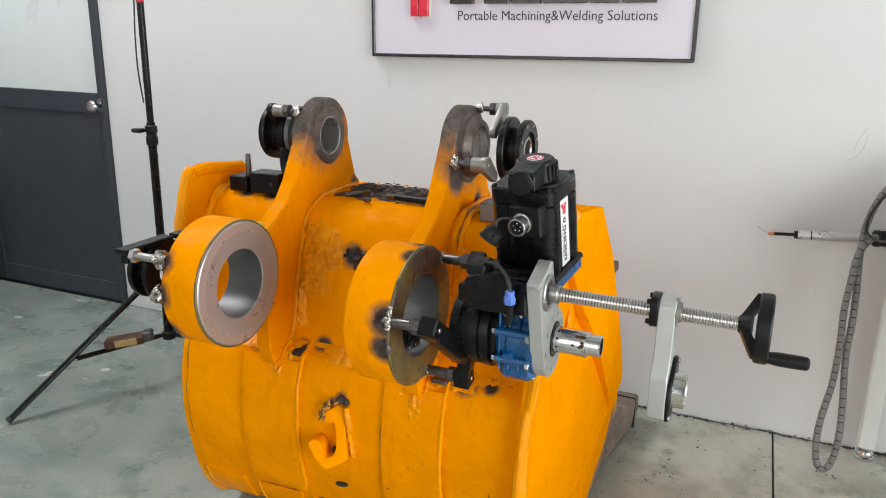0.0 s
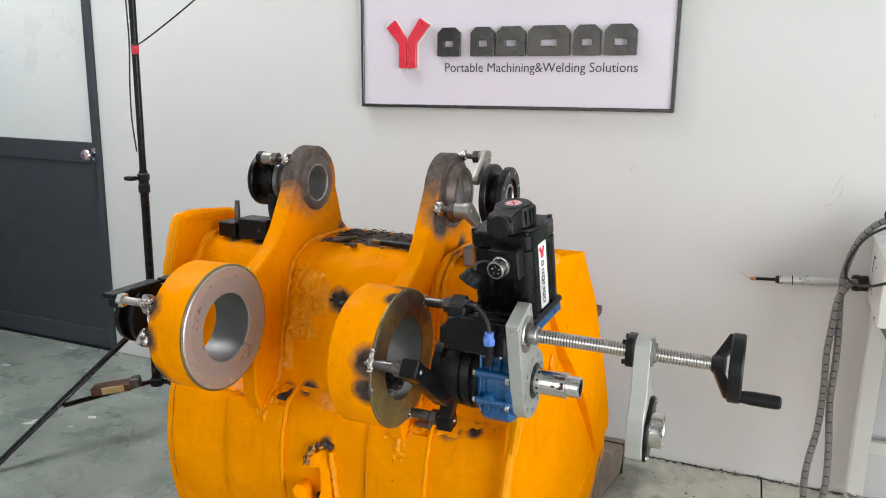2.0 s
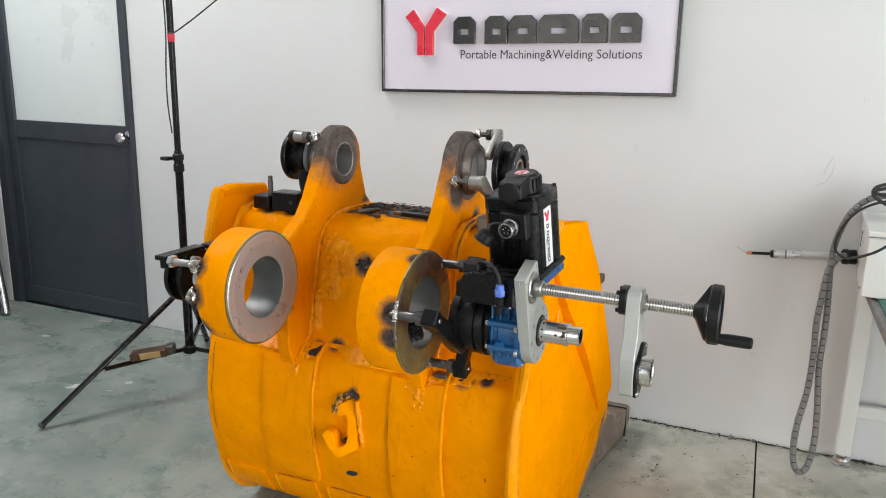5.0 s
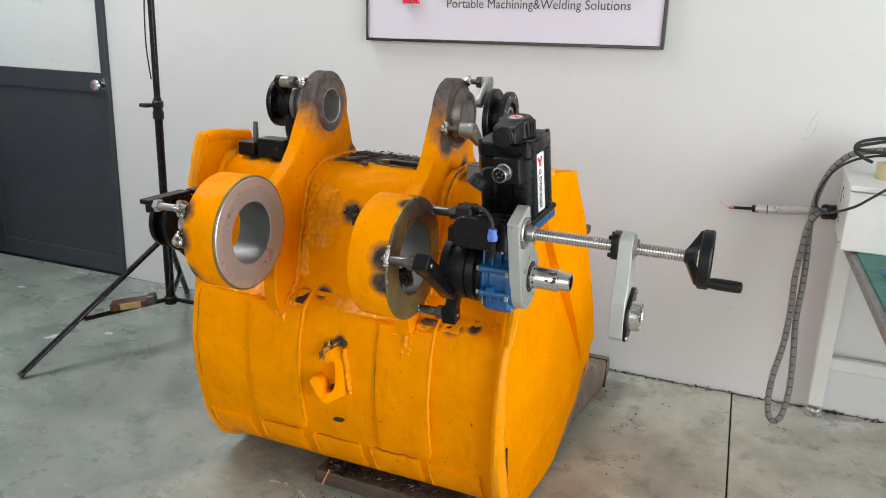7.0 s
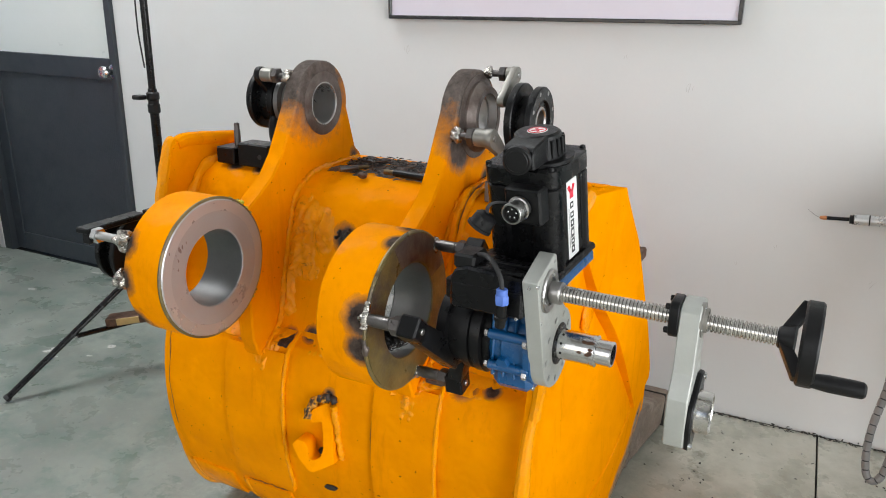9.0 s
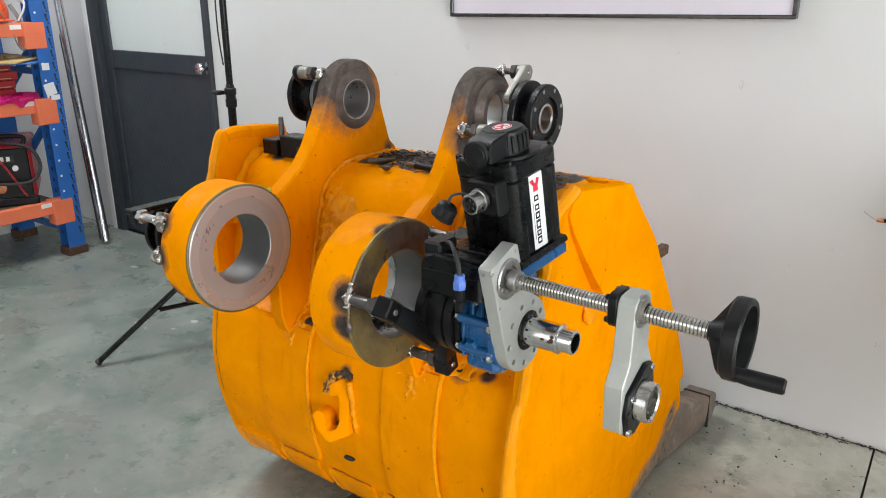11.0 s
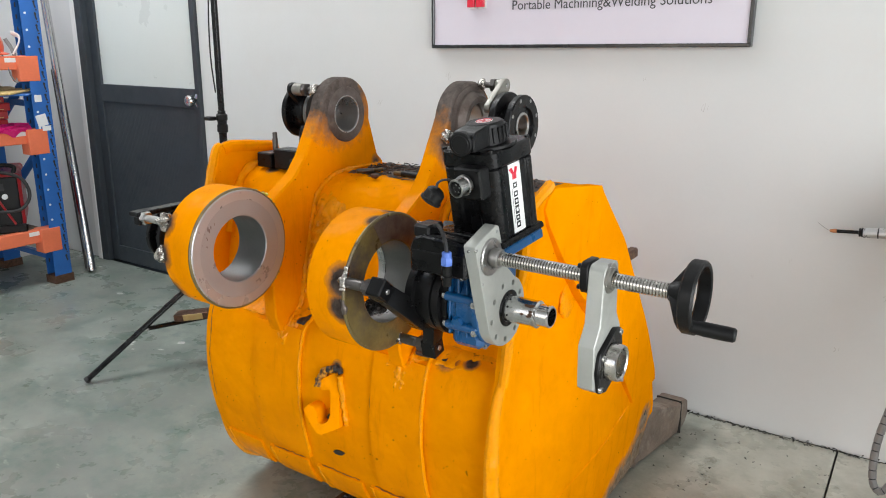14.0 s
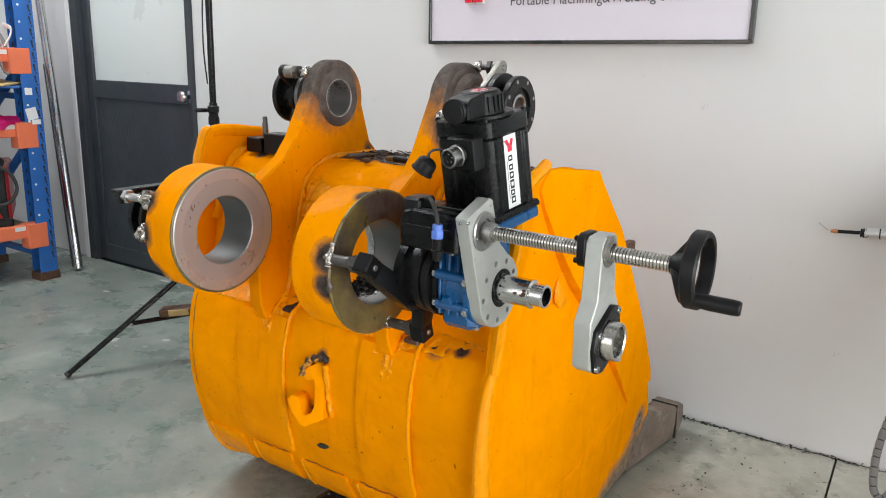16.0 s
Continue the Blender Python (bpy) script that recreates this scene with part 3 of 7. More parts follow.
sign.rotation_euler = (0, -0.0119, 0)

# ---- the excavator bucket ----
seated = True
PROFILE = [(-0.82, 0.985), (-1.01, 0.988), (-1.07, 0.98), (-1.11, 0.958), (-1.135, 0.92), (-1.155, 0.86), (-1.185, 0.74), (-1.205, 0.655), (-1.225, 0.636),
           (-1.25, 0.622), (-1.268, 0.59), (-1.282, 0.53), (-1.288, 0.46), (-1.285, 0.39), (-1.274, 0.32), (-1.252, 0.24), (-1.215, 0.155), (-1.165, 0.095),
           (-1.11, 0.058), (-1.03, 0.035), (-0.6, 0.022), (-0.24, 0.018)]


def clamp01(v):
    return max(0.0, min(1.0, v))


def ease(v):
    v = clamp01(v)
    return v * v * (3 - 2 * v)


def flare(y, z):
    return ease((-y - 0.75) / 0.55) * ease((1.03 - z) / 0.42)


def right_x(y, z):
    return -0.497 - 0.053 * flare(y, z) - 0.10 * max(0.0, 0.318 + 0.245 * (y + 0.625) - z)


def left_x(y, z):
    return -1.560 + 0.020 * flare(y, z)


def recess_top(y, z):
    """The tube is drawn in behind the side plate towards its back."""
    return (0.03 + 0.9 * max(0.0, y + 0.97)) * ease((z - 0.6) / 0.2)


def offset(pts, d):
    out = []
    for i, (u, v) in enumerate(pts):
        a, b = pts[max(i - 1, 0)], pts[min(i + 1, len(pts) - 1)]
        t = Vector((b[0] - a[0], b[1] - a[1])).normalized()
        out.append((u + t.y * d, v - t.x * d))
    return out


bucket = thing("excavator_bucket", (-1.03, -0.9, 0), "orange painted steel excavator bucket standing on its floor plate", "bucket")
prof = [tuple(p) for p in (q.to_2d() for q in spline([(u, v, 0) for u, v in PROFILE], 4))]
inner = offset(prof, -0.022)
if inner[10][0] < prof[10][0]:
    inner = offset(prof, 0.022)
sh = bmesh.new()
cols = []
NX = 34
for line in (prof, inner[::-1]):
    for u, v in line:
        xl, xr = left_x(u, v) + 0.012, right_x(u, v) - 0.016 - recess_top(u, v)
        row = []
        for i in range(NX + 1):
            x = xl + (xr - xl) * i / NX
            k = 0.004 * noise.noise((x * 4, u * 4, v * 4))
            row.append(sh.verts.new((x, u - k, v + k * 0.3)))
        cols.append(row)
for a, b in zip(cols, cols[1:] + cols[:1]):
    for i in range(NX):
        sh.faces.new((a[i], a[i + 1], b[i + 1], b[i]))
sh.faces.new([c[0] for c in cols])
sh.faces.new([c[-1] for c in cols][::-1])
part("shell", sh, "orange_shell", bucket, smooth=40)

front = [(u, v) for u, v in PROFILE[9:18]]
FRONT_EDGE = [(-1.285, 1.005), (-1.283, 0.9), (-1.283, 0.78)] + [(u - 0.030, v) for u, v in front] + [(-1.17, 0.055), (-1.08, 0.022)]
SIDE = [(-1.20, 1.057), (-1.235, 1.05)] + FRONT_EDGE + [(-1.0, 0.006), (-0.45, 0.004), (-0.424, 0.04), (-0.426, 0.225), (-0.512, 0.345), (-0.80, 0.825), (-0.965, 1.005), (-0.985, 1.025)]


LEFT_EDGE = [(-1.165, 1.046), (-1.182, 1.03), (-1.21, 0.95), (-1.232, 0.88), (-1.245, 0.74), (-1.252, 0.6), (-1.266, 0.5), (-1.268, 0.42), (-1.255, 0.30), (-1.23, 0.19), (-1.18, 0.10), (-1.12, 0.055), (-1.05, 0.022)]
LEFT_SIDE = [(-1.14, 1.048)] + LEFT_EDGE + SIDE[SIDE.index((-1.0, 0.006)):-2] + [(-0.93, 1.0), (-0.955, 1.022)]


def side_plate(fx, sign_, name_label, outline):
    t = plate(outline, [], "x", 0, 0.024 * sign_, 0.0)
    for _ in range(5):
        bmesh.ops.subdivide_edges(t, edges=[e for e in t.edges if e.calc_length() > 0.06], cuts=1)
        bmesh.ops.triangulate(t, faces=t.faces)
    for v in t.verts:
        v.co.x += fx(v.co.y, v.co.z)
    soften(t, list(t.edges), 0.006)
    return part("side_plate", t, "orange", bucket, name_label, smooth=35)


FRONT_Z = [v for u, v in FRONT_EDGE[::-1]] + [1.026]
FRONT_Y = [u for u, v in FRONT_EDGE[::-1]] + [-1.262]
BACK = [(-0.31, 0.022), (-0.298, 0.045), (-0.33, 0.195), (-0.375, 0.27), (-0.517, 0.512), (-0.562, 0.577), (-0.762, 0.845), (-0.928, 1.0), (-0.941, 1.018), (-1.13, 1.032)]


def recess(y, z):
    """How far the side sheet lies behind the mouth plate."""
    yf = float(np.interp(z, FRONT_Z, FRONT_Y))
    return 0.030 * ease((y - yf) / 0.13) * (0.25 + 0.75 * ease((z - 0.25) / 0.45))


def right_grid(name, front_of, back_of, zs, th, out, mat, label="", sink=False):
    """A plate that follows the bucket's right side between two edges given as functions of the height."""
    t = bmesh.new()
    n = 26
    faces = []
    for d in (out, out - th):
        g = []
        for z in zs:
            a, b = front_of(z), back_of(z)
            g.append([t.verts.new((right_x(a + (b - a) * i / n, z) + d - (recess(a + (b - a) * i / n, z) if sink else 0.11 * max(0.0, -0.96 - a - (b - a) * i / n)), a + (b - a) * i / n, z)) for i in range(n + 1)])
        faces.append(g)
    for g in faces:
        for a, b in zip(g, g[1:]):
            for i in range(n):
                t.faces.new((a[i], a[i + 1], b[i + 1], b[i]))
    f, k = faces
    ring_f = f[0] + [r[-1] for r in f[1:]] + f[-1][-2::-1] + [r[0] for r in f[-2:0:-1]]
    ring_k = k[0] + [r[-1] for r in k[1:]] + k[-1][-2::-1] + [r[0] for r in k[-2:0:-1]]
    m = len(ring_f)
    for i in range(m):
        t.faces.new((ring_f[i], ring_f[(i + 1) % m], ring_k[(i + 1) % m], ring_k[i]))
    bmesh.ops.recalc_face_normals(t, faces=t.faces)
    rim = set()
    for i in range(m):
        rim.add(t.edges.get((ring_f[i], ring_f[(i + 1) % m])))
    bmesh.ops.bevel(t, geom=[e for e in rim if e], offset=min(0.005, th * 0.4), segments=2, profile=0.6, affect="EDGES", clamp_overlap=True)
    return part(name, t, mat, bucket, label, smooth=24)


SIDE_ZS = [0.022 + (0.275 - 0.022) * i / 10 for i in range(11)] + [0.275 + (1.024 - 0.275) * i / 32 for i in range(1, 33)]
right_grid("side_plate", lambda z: float(np.interp(z, FRONT_Z, FRONT_Y)), lambda z: float(np.interp(z, [v for u, v in BACK], [u for u, v in BACK])), SIDE_ZS, 0.024, 0.0, "orange_side", sink=True)
STRIP_ZS = [0.318 + (1.031 - 0.318) * i / 36 for i in range(37)]
right_grid("mouth_plate", lambda z: float(np.interp(z, [0.318, 0.652, 0.756, 0.891, 0.95, 1.0, 1.032], [-0.605, -0.878, -0.985, -1.10, -1.15, -1.18, -1.14])), lambda z: float(np.interp(z, [v for u, v in BACK], [u for u, v in BACK])) - 0.001, STRIP_ZS, 0.034, 0.0, "orange_side")
side_plate(left_x, 1, "", LEFT_SIDE)
for fx, s in ((right_x, 1), (left_x, -1)):
    edge = FRONT_EDGE if s > 0 else LEFT_EDGE
    # rounded weld roll along the front edge
    pts = [(fx(u, v) - s * 0.010, u + 0.008, v) for u, v in edge[3:]]
    part("edge_weld", tube(pts, 0.023 if s > 0 else 0.014, 12, wob=0.16, smooth_n=7, freq=16, grow=lambda a: 0.5 + 0.5 * ease(a * 1.5)), "orange_gloss", bucket)
    pts = [(fx(u, v) - s * 0.006, u + 0.004, v) for u, v in ([(-1.20, 1.05)] if s > 0 else []) + edge[:4]]
    part("edge_weld", tube(pts, 0.012 if s > 0 else 0.016, 8, wob=0.22, smooth_n=8, freq=25), "orange_gloss", bucket)
part("fold_ridge", tube([(right_x(y, 0.318 + 0.245 * (y + 0.625)) - recess(y, 0.318 + 0.245 * (y + 0.625)) - 0.0012, y, 0.318 + 0.245 * (y + 0.625)) for y in (-0.63, -0.7, -0.8, -0.9, -1.0, -1.1, -1.15)], 0.0042, 8, smooth_n=6), "orange", bucket)
for y, z in ((-0.512, 0.317), (-0.418, 0.205)):
    part("side_hole", plate([(y + 0.005 * math.cos(k * 0.785) + 0.003 * math.sin(k * 0.785), z + 0.011 * math.sin(k * 0.785)) for k in range(8)], [], "x", right_x(y, z) - recess(y, z) - 0.006, right_x(y, z) - recess(y, z) + 0.0006, 0), "gap", bucket, "small dark slot hole")

part("corner_weld", tube([(left_x(-1.0, 0.98) + 0.034, u - 0.004, v + 0.003) for u, v in ((-0.93, 0.99), (-1.02, 0.988), (-1.085, 0.972), (-1.125, 0.935), (-1.148, 0.88), (-1.17, 0.80))], 0.013, 10, wob=0.45, smooth_n=8, freq=30), "orange_gloss", bucket)
part("top_lip", tube([(left_x(-1.0, 1.0) + 0.012, u, v) for u, v in ((-0.965, 1.026), (-1.05, 1.036), (-1.13, 1.042), (-1.165, 1.036))], 0.018, 12, wob=0.12, smooth_n=6, freq=20), "orange", bucket)

part("edge_crack", tube([(right_x(-1.27, z) + 0.002, y, z) for y, z in ((-1.262, 0.33), (-1.255, 0.29), (-1.243, 0.245), (-1.235, 0.215))], 0.0022, 6, wob=0.6, smooth_n=4), "grime", bucket, "dark crack in the paint")

# torque tube end and closing wall at the back
bw = box(-1.53, -0.56, -0.835, -0.815, 0.62, 0.985, 0.004)
part("tube_back", bw, "orange", bucket)
part("tube_floor", box(-1.52, -0.58, -1.19, -0.82, 0.60, 0.62, 0.004), "orange", bucket)

FZ0 = [p[1] for p in PROFILE[3:19]][::-1]
FY0 = [p[0] for p in PROFILE[3:19]][::-1]
# straps and wear plates on the curved back


def curved_plate(x0, x1, i0, i1, th, name, mat="orange", taper=0.0):
    line = [p for p in prof if i0 <= p[1] <= i1 and p[0] < -1.1]
    line.sort(key=lambda p: -p[1])
    t = bmesh.new()
    rows = []
    for d in (th, -0.006):
        for u, v in (offset(line, d) if offset(line, 0.01)[3][0] < line[3][0] else offset(line, -d)):
            k = 0.003 * noise.noise((u * 9, v * 9, x0))
            n = 8
            rows.append([t.verts.new((x0 + (x1 - x0) * i / n, u + k, v)) for i in range(n + 1)])
    h = len(line)
    outer_, inner_ = rows[:h], rows[h:][::-1]
    loop = outer_ + inner_
    for a, b in zip(loop, loop[1:] + loop[:1]):
        for i in range(8):
            t.faces.new((a[i], a[i + 1], b[i + 1], b[i]))
    t.faces.new([r[0] for r in loop])
    t.faces.new([r[-1] for r in loop][::-1])
    bmesh.ops.recalc_face_normals(t, faces=t.faces)
    soften(t, list(t.edges), 0.003)
    return part(name, t, mat, bucket, smooth=40)


curved_plate(-1.325, -1.157, 0.235, 0.612, 0.009, "strap")
curved_plate(-0.915, -0.762, 0.235, 0.612, 0.009, "strap")
for xw in (-1.153, -0.760):
    line = offset([p for p in prof if 0.25 <= p[1] <= 0.65 and p[0] < -1.1], 0)
    part("strap_weld", tube([(xw + 0.002 * noise.noise((xw, p[1] * 30, 0)), p[0] - 0.005, p[1]) for p in line], 0.0055, 8, wob=0.4, smooth_n=2, freq=60), "orange_gloss", bucket)
for x0, x1 in ((-1.50, -1.365), (-1.322, -1.18), (-1.138, -0.985), (-0.95, -0.80), (-0.772, -0.622)):
    curved_plate(x0, x1, 0.112, 0.222, 0.0065, "wear_plate")
    zs = offset([p for p in prof if 0.115 <= p[1] <= 0.222 and p[0] < -1.1], 0)
    part("wear_plate_weld", tube([(x0, p[0] - 0.004, p[1]) for p in zs], 0.006, 8, wob=0.5, smooth_n=2), "orange_weld", bucket)
for xw in (-1.326, -0.916):
    line = [p for p in prof if 0.25 <= p[1] <= 0.605 and p[0] < -1.1]
    part("strap_joint", tube([(xw + 0.004 * noise.noise((xw, p[1] * 12, 0)), p[0] - 0.0015, p[1]) for p in line], 0.0022, 6, wob=0.5, smooth_n=2), "joint", bucket, "dark dirty joint line")
part("side_joint", tube([(left_x(p[0], p[1]) + 0.030 + 0.004 * noise.noise((1, p[1] * 14, 0)), p[0] - 0.001, p[1]) for p in prof if 0.33 <= p[1] <= 0.615 and p[0] < -1.1], 0.0009, 6, wob=0.8, smooth_n=2), "joint", bucket, "dark dirty joint line")
for x0, x1 in ((-1.322, -1.18), (-1.138, -0.985), (-0.95, -0.80)):
    part("plate_joint", tube([(x0 + 0.012 + (x1 - x0 - 0.02) * k / 10, float(np.interp(0.223, FZ0, FY0)) - 0.004 - 0.002 * noise.noise((x0, k * 0.9, 2)), 0.222 + 0.005 * noise.noise((x0 * 7, k * 0.6, 1))) for k in range(11)], 0.0012, 6, wob=1.0, smooth_n=3, freq=120), "joint", bucket, "dirty weld line")
# dark drain hole
part("drain_hole", plate([(-1.039 + 0.017 * math.cos(k * 0.393) + 0.004 * math.sin(k * 0.393), 0.300 + 0.0062 * math.sin(k * 0.393)) for k in range(16)], [], "y", -1.2765, -1.262, 0), "gap", bucket, "dark drain hole")

# lifting hook welded on the back
HOOK = [(-1.091, 0.439), (-1.081, 0.452), (-1.066, 0.447), (-1.057, 0.434), (-1.052, 0.410), (-1.042, 0.406), (-1.030, 0.413), (-1.027, 0.430), (-1.032, 0.466), (-1.038, 0.489), (-1.054, 0.485), (-1.066, 0.495), (-1.059, 0.516), (-1.035, 0.531), (-1.022, 0.528), (-1.012, 0.481), (-0.999, 0.398), (-1.038, 0.378), (-1.050, 0.381), (-1.074, 0.409)]


def hook_y(x, z):
    """The hook's front face leans out towards its tip."""
    return -1.311 + 0.471 * (x + 0.997) + 0.299 * (z - 0.402)


hk = plate(HOOK, [], "y", 0.0, 0.050, 0.006, seg=2)
for v in hk.verts:
    v.co = Vector((v.co.x + 0.47 * -0.5 * v.co.y * 0.6, hook_y(v.co.x, v.co.z) + v.co.y * 0.85, v.co.z - 0.12 * v.co.y))
part("lifting_hook", hk, "orange", bucket)
WELD_LINE = spline([(-1.066, -1.312, 0.494), (-1.068, -1.304, 0.514), (-1.057, -1.293, 0.532), (-1.036, -1.286, 0.541), (-1.016, -1.284, 0.540), (-1.005, -1.286, 0.528)], 14)
part("hook_weld", tube(WELD_LINE[:50], 0.0088, 14, wob=0.75, freq=120), "speckled_weld", bucket, smooth=80)
part("hook_weld", tube([p + Vector((0, -0.002, 0.002)) for p in WELD_LINE[32:66]], 0.0075, 14, wob=0.8, freq=130), "soot", bucket, "scorched weld crust", smooth=80)
part("hook_weld", tube(spline([(-1.012, -1.290, 0.530), (-1.008, -1.289, 0.50), (-1.002, -1.290, 0.46), (-0.996, -1.291, 0.42), (-0.994, -1.290, 0.40)], 10), 0.0072, 12, wob=0.6, freq=90), "orange_weld", bucket, smooth=80)
part("burnt_weld", blob((-1.040, -1.296, 0.412), 0.010, None, 0.7), "soot", bucket, "scorched weld lump")

# pin bosses
for xa, xb, face, R, rb in ((-1.315, -1.2156, "faced", 0.1469, 0.0802), (-0.8602, -0.7582, "olive", 0.1451, 0.0866)):
    n = xb - xa
    part("pin_boss", lathe((xa, PIN_Y, PIN_Z), (xb, PIN_Y, PIN_Z), [(0.003, 0.093), (0, 0.097), (0, R - 0.006), (0.006, R), (n - 0.006, R), (n - 0.001, R - 0.0025), (n - 0.001, 0.093)], 72, closed=True), "orange_boss", bucket)
    back = 0.020 if face == "olive" else 0.001
    part("bore_sleeve", lathe((xa, PIN_Y, PIN_Z), (xb, PIN_Y, PIN_Z), [(back, rb), (back, 0.0935), (n - 0.002, 0.0935), (n - 0.002, rb)], 72, closed=True), "bored", bucket, "bright bored steel bush")
    if face == "olive":
        part("bore_land", lathe((xa, PIN_Y, PIN_Z), (xb, PIN_Y, PIN_Z), [(0.001, rb - 0.0015), (0.001, 0.0935), (back - 0.0005, 0.0935), (back - 0.0005, rb - 0.0015)], 72, closed=True), "bush", bucket, "freshly cut bright land")
    mid_ = R - 0.028 if face == "faced" else R - 0.004
    part("boss_face", lathe((xb - 0.004, PIN_Y, PIN_Z), (xb + 0.001, PIN_Y, PIN_Z), [(0, rb), (0, mid_), (0.005, mid_), (0.005, rb + 0.002), (0.0035, rb)], 72, closed=True), face, bucket,
         "freshly machined steel face" if face == "faced" else "oily heat-stained steel face")
    if face == "faced":
        part("turned_ring", lathe((xb - 0.004, PIN_Y, PIN_Z), (xb + 0.001, PIN_Y, PIN_Z), [(0, mid_), (0, R - 0.004), (0.0035, R - 0.004), (0.0053, R - 0.0065), (0.0055, mid_)], 72, closed=True), "ring_bright", bucket, "bright turned outer ring")
    part("boss_rim", lathe((xb - 0.005, PIN_Y, PIN_Z), (xb + 0.001, PIN_Y, PIN_Z), [(0, R - 0.0015), (0, R + 0.0005), (0.003, R + 0.0005), (0.005, R - 0.003), (0.0045, R - 0.0045)], 72, closed=True), "olive", bucket, "bare steel rim")
# the second boss is scorched brown over its top
part("face_scorch", plate(circle(PIN_Y, PIN_Z, 0.1395, 30, 22, 112) + circle(PIN_Y, PIN_Z, 0.090, 30, 108, 26), [], "x", -0.7574, -0.7568, 0), "scorch", bucket, "scorched brown patch")
# scaly dark spots burnt on the faces
rnd = random.Random(31)
sp_ = bmesh.new()
for k in range(16):
    a = radians(150 + rnd.uniform(-16, 16))
    r_ = rnd.uniform(0.100, 0.134)
    blob((-1.2144, PIN_Y + r_ * math.cos(a), PIN_Z + r_ * math.sin(a)), rnd.uniform(0.0009, 0.0020), sp_, 0.6, (0.1, 1.0, 2.6), sub=2)
part("face_stain", sp_, "smudge", bucket, "brown stain on the machined face")
for deg, n_, sp in ((48, 22, 22), (318, 34, 26)):
    for k in range(n_):
        a = radians(deg + rnd.uniform(-sp, sp) * 0.6)
        r_ = 0.1475 + rnd.uniform(-0.001, 0.003)
        part("paint_splash", blob((-1.226 + rnd.uniform(-0.012, 0.009), PIN_Y + r_ * math.cos(a), PIN_Z + r_ * math.sin(a)), rnd.uniform(0.0016, 0.0038), None, 0.9, (1.4, 1, 1), sub=1), "splash", bucket)

# lugs that carry the upper pin
LUG = circle(TOP_Y, TOP_Z, 0.0985, 26, -10, 168) + [(-1.165, 1.045), (-1.20, 1.003), (-1.25, 0.97), (-1.275, 0.955), (-1.297, 0.94), (-1.300, 0.76), (-1.300, 0.70), (-1.298, 0.645), (-1.283, 0.60), (-1.265, 0.588),
                                                   (-1.19, 0.64), (-1.13, 0.90), (-1.08, 0.955), (-0.90, 0.96), (-0.848, 0.972), (-0.848, 0.998), (-0.872, 1.018)]
for xa, xb in ((-1.262, -1.219), (-0.858, -0.816)):
    cy, cz = TOP_Y, TOP_Z
    lug = part("lug", plate(LUG, [circle(cy, cz, 0.066, 32)], "x", xa, xb, 0.004), "orange_lug", bucket)
    lb = xb - xa + (0.059 if xa < -1.1 else 0.008)
    part("bush", lathe((xa - (0.055 if xa < -1.1 else 0.004), cy, cz), (xb + 0.004, cy, cz), [(0, 0.0465), (0, 0.0502), (lb - 0.001, 0.0502), (lb, 0.0495), (lb, 0.0480), (lb - 0.002, 0.0465)], 48, closed=True), "bush", lug, "bright bored steel bush")
    rw = 0.0012 if xa < -1.1 else 0.0005
    part("bush_collar", lathe((xb - 0.004, cy, cz), (xb + 0.004, cy, cz), [(0, 0.0503), (0, 0.0662), (0.004 + rw, 0.0745), (0.0055 + rw, 0.072), (0.0065 + rw, 0.0503)] if xa < -1.1 else [(0, 0.0503), (0, 0.0662), (0.005, 0.0662), (0.006, 0.0503)], 48, closed=True), "scorch", lug, "brown heat-tinted steel collar")
    part("bush_collar", lathe((xa - (0.055 if xa < -1.1 else 0.004), cy, cz), (xa + 0.01, cy, cz), [(0, 0.0503), (0, 0.0662), (0.012, 0.0662), (0.012, 0.0503)], 48, closed=True), "bored", lug, "dark steel collar")
    if xa > -1.1:
        hz = lathe((xb + 0.0005, cy, cz), (xb + 0.004, cy, cz), [(0, 0.066), (0, 0.0885), (0.0015, 0.088), (0.003, 0.073), (0.003, 0.066)], 48, closed=True)
        part("heat_ring", hz, "scorch", lug, "heat-tinted bare steel ring")
    # painted weld seams at the foot
    for x in (xa - 0.004, xb + 0.004):
        pts = [(x, -0.87, 0.99), (x, -0.95, 0.992), (x, -1.05, 0.988), (x, -1.11, 0.962), (x, -1.14, 0.92), (x, -1.162, 0.85), (x, -1.19, 0.74), (x, -1.213, 0.655), (x, -1.245, 0.63), (x, -1.272, 0.60)]
        part("seam", tube(pts, 0.0065, 9, wob=0.95, smooth_n=9, freq=95), "orange_weld", lug)
# thick glossy fillet at the foot of the second lug
for dx, dr in ((0.010, 0.011), (0.026, 0.008)):
    part("fillet", tube([(-0.812 + dx, -0.93, 0.996), (-0.812 + dx, -1.03, 0.994), (-0.812 + dx, -1.09, 0.978), (-0.812 + dx, -1.128, 0.94), (-0.812 + dx, -1.15, 0.88), (-0.812 + dx, -1.175, 0.79), (-0.812 + dx, -1.20, 0.69)], dr, 10, wob=0.45, smooth_n=9, freq=38), "orange_gloss", bucket)
part("fillet_line", tube([(-0.790, -1.02, 1.002), (-0.790, -1.085, 0.988), (-0.790, -1.13, 0.946), (-0.790, -1.158, 0.86), (-0.790, -1.182, 0.78)], 0.0022, 6, wob=0.8, smooth_n=8), "joint", bucket, "dark dirty weld line")
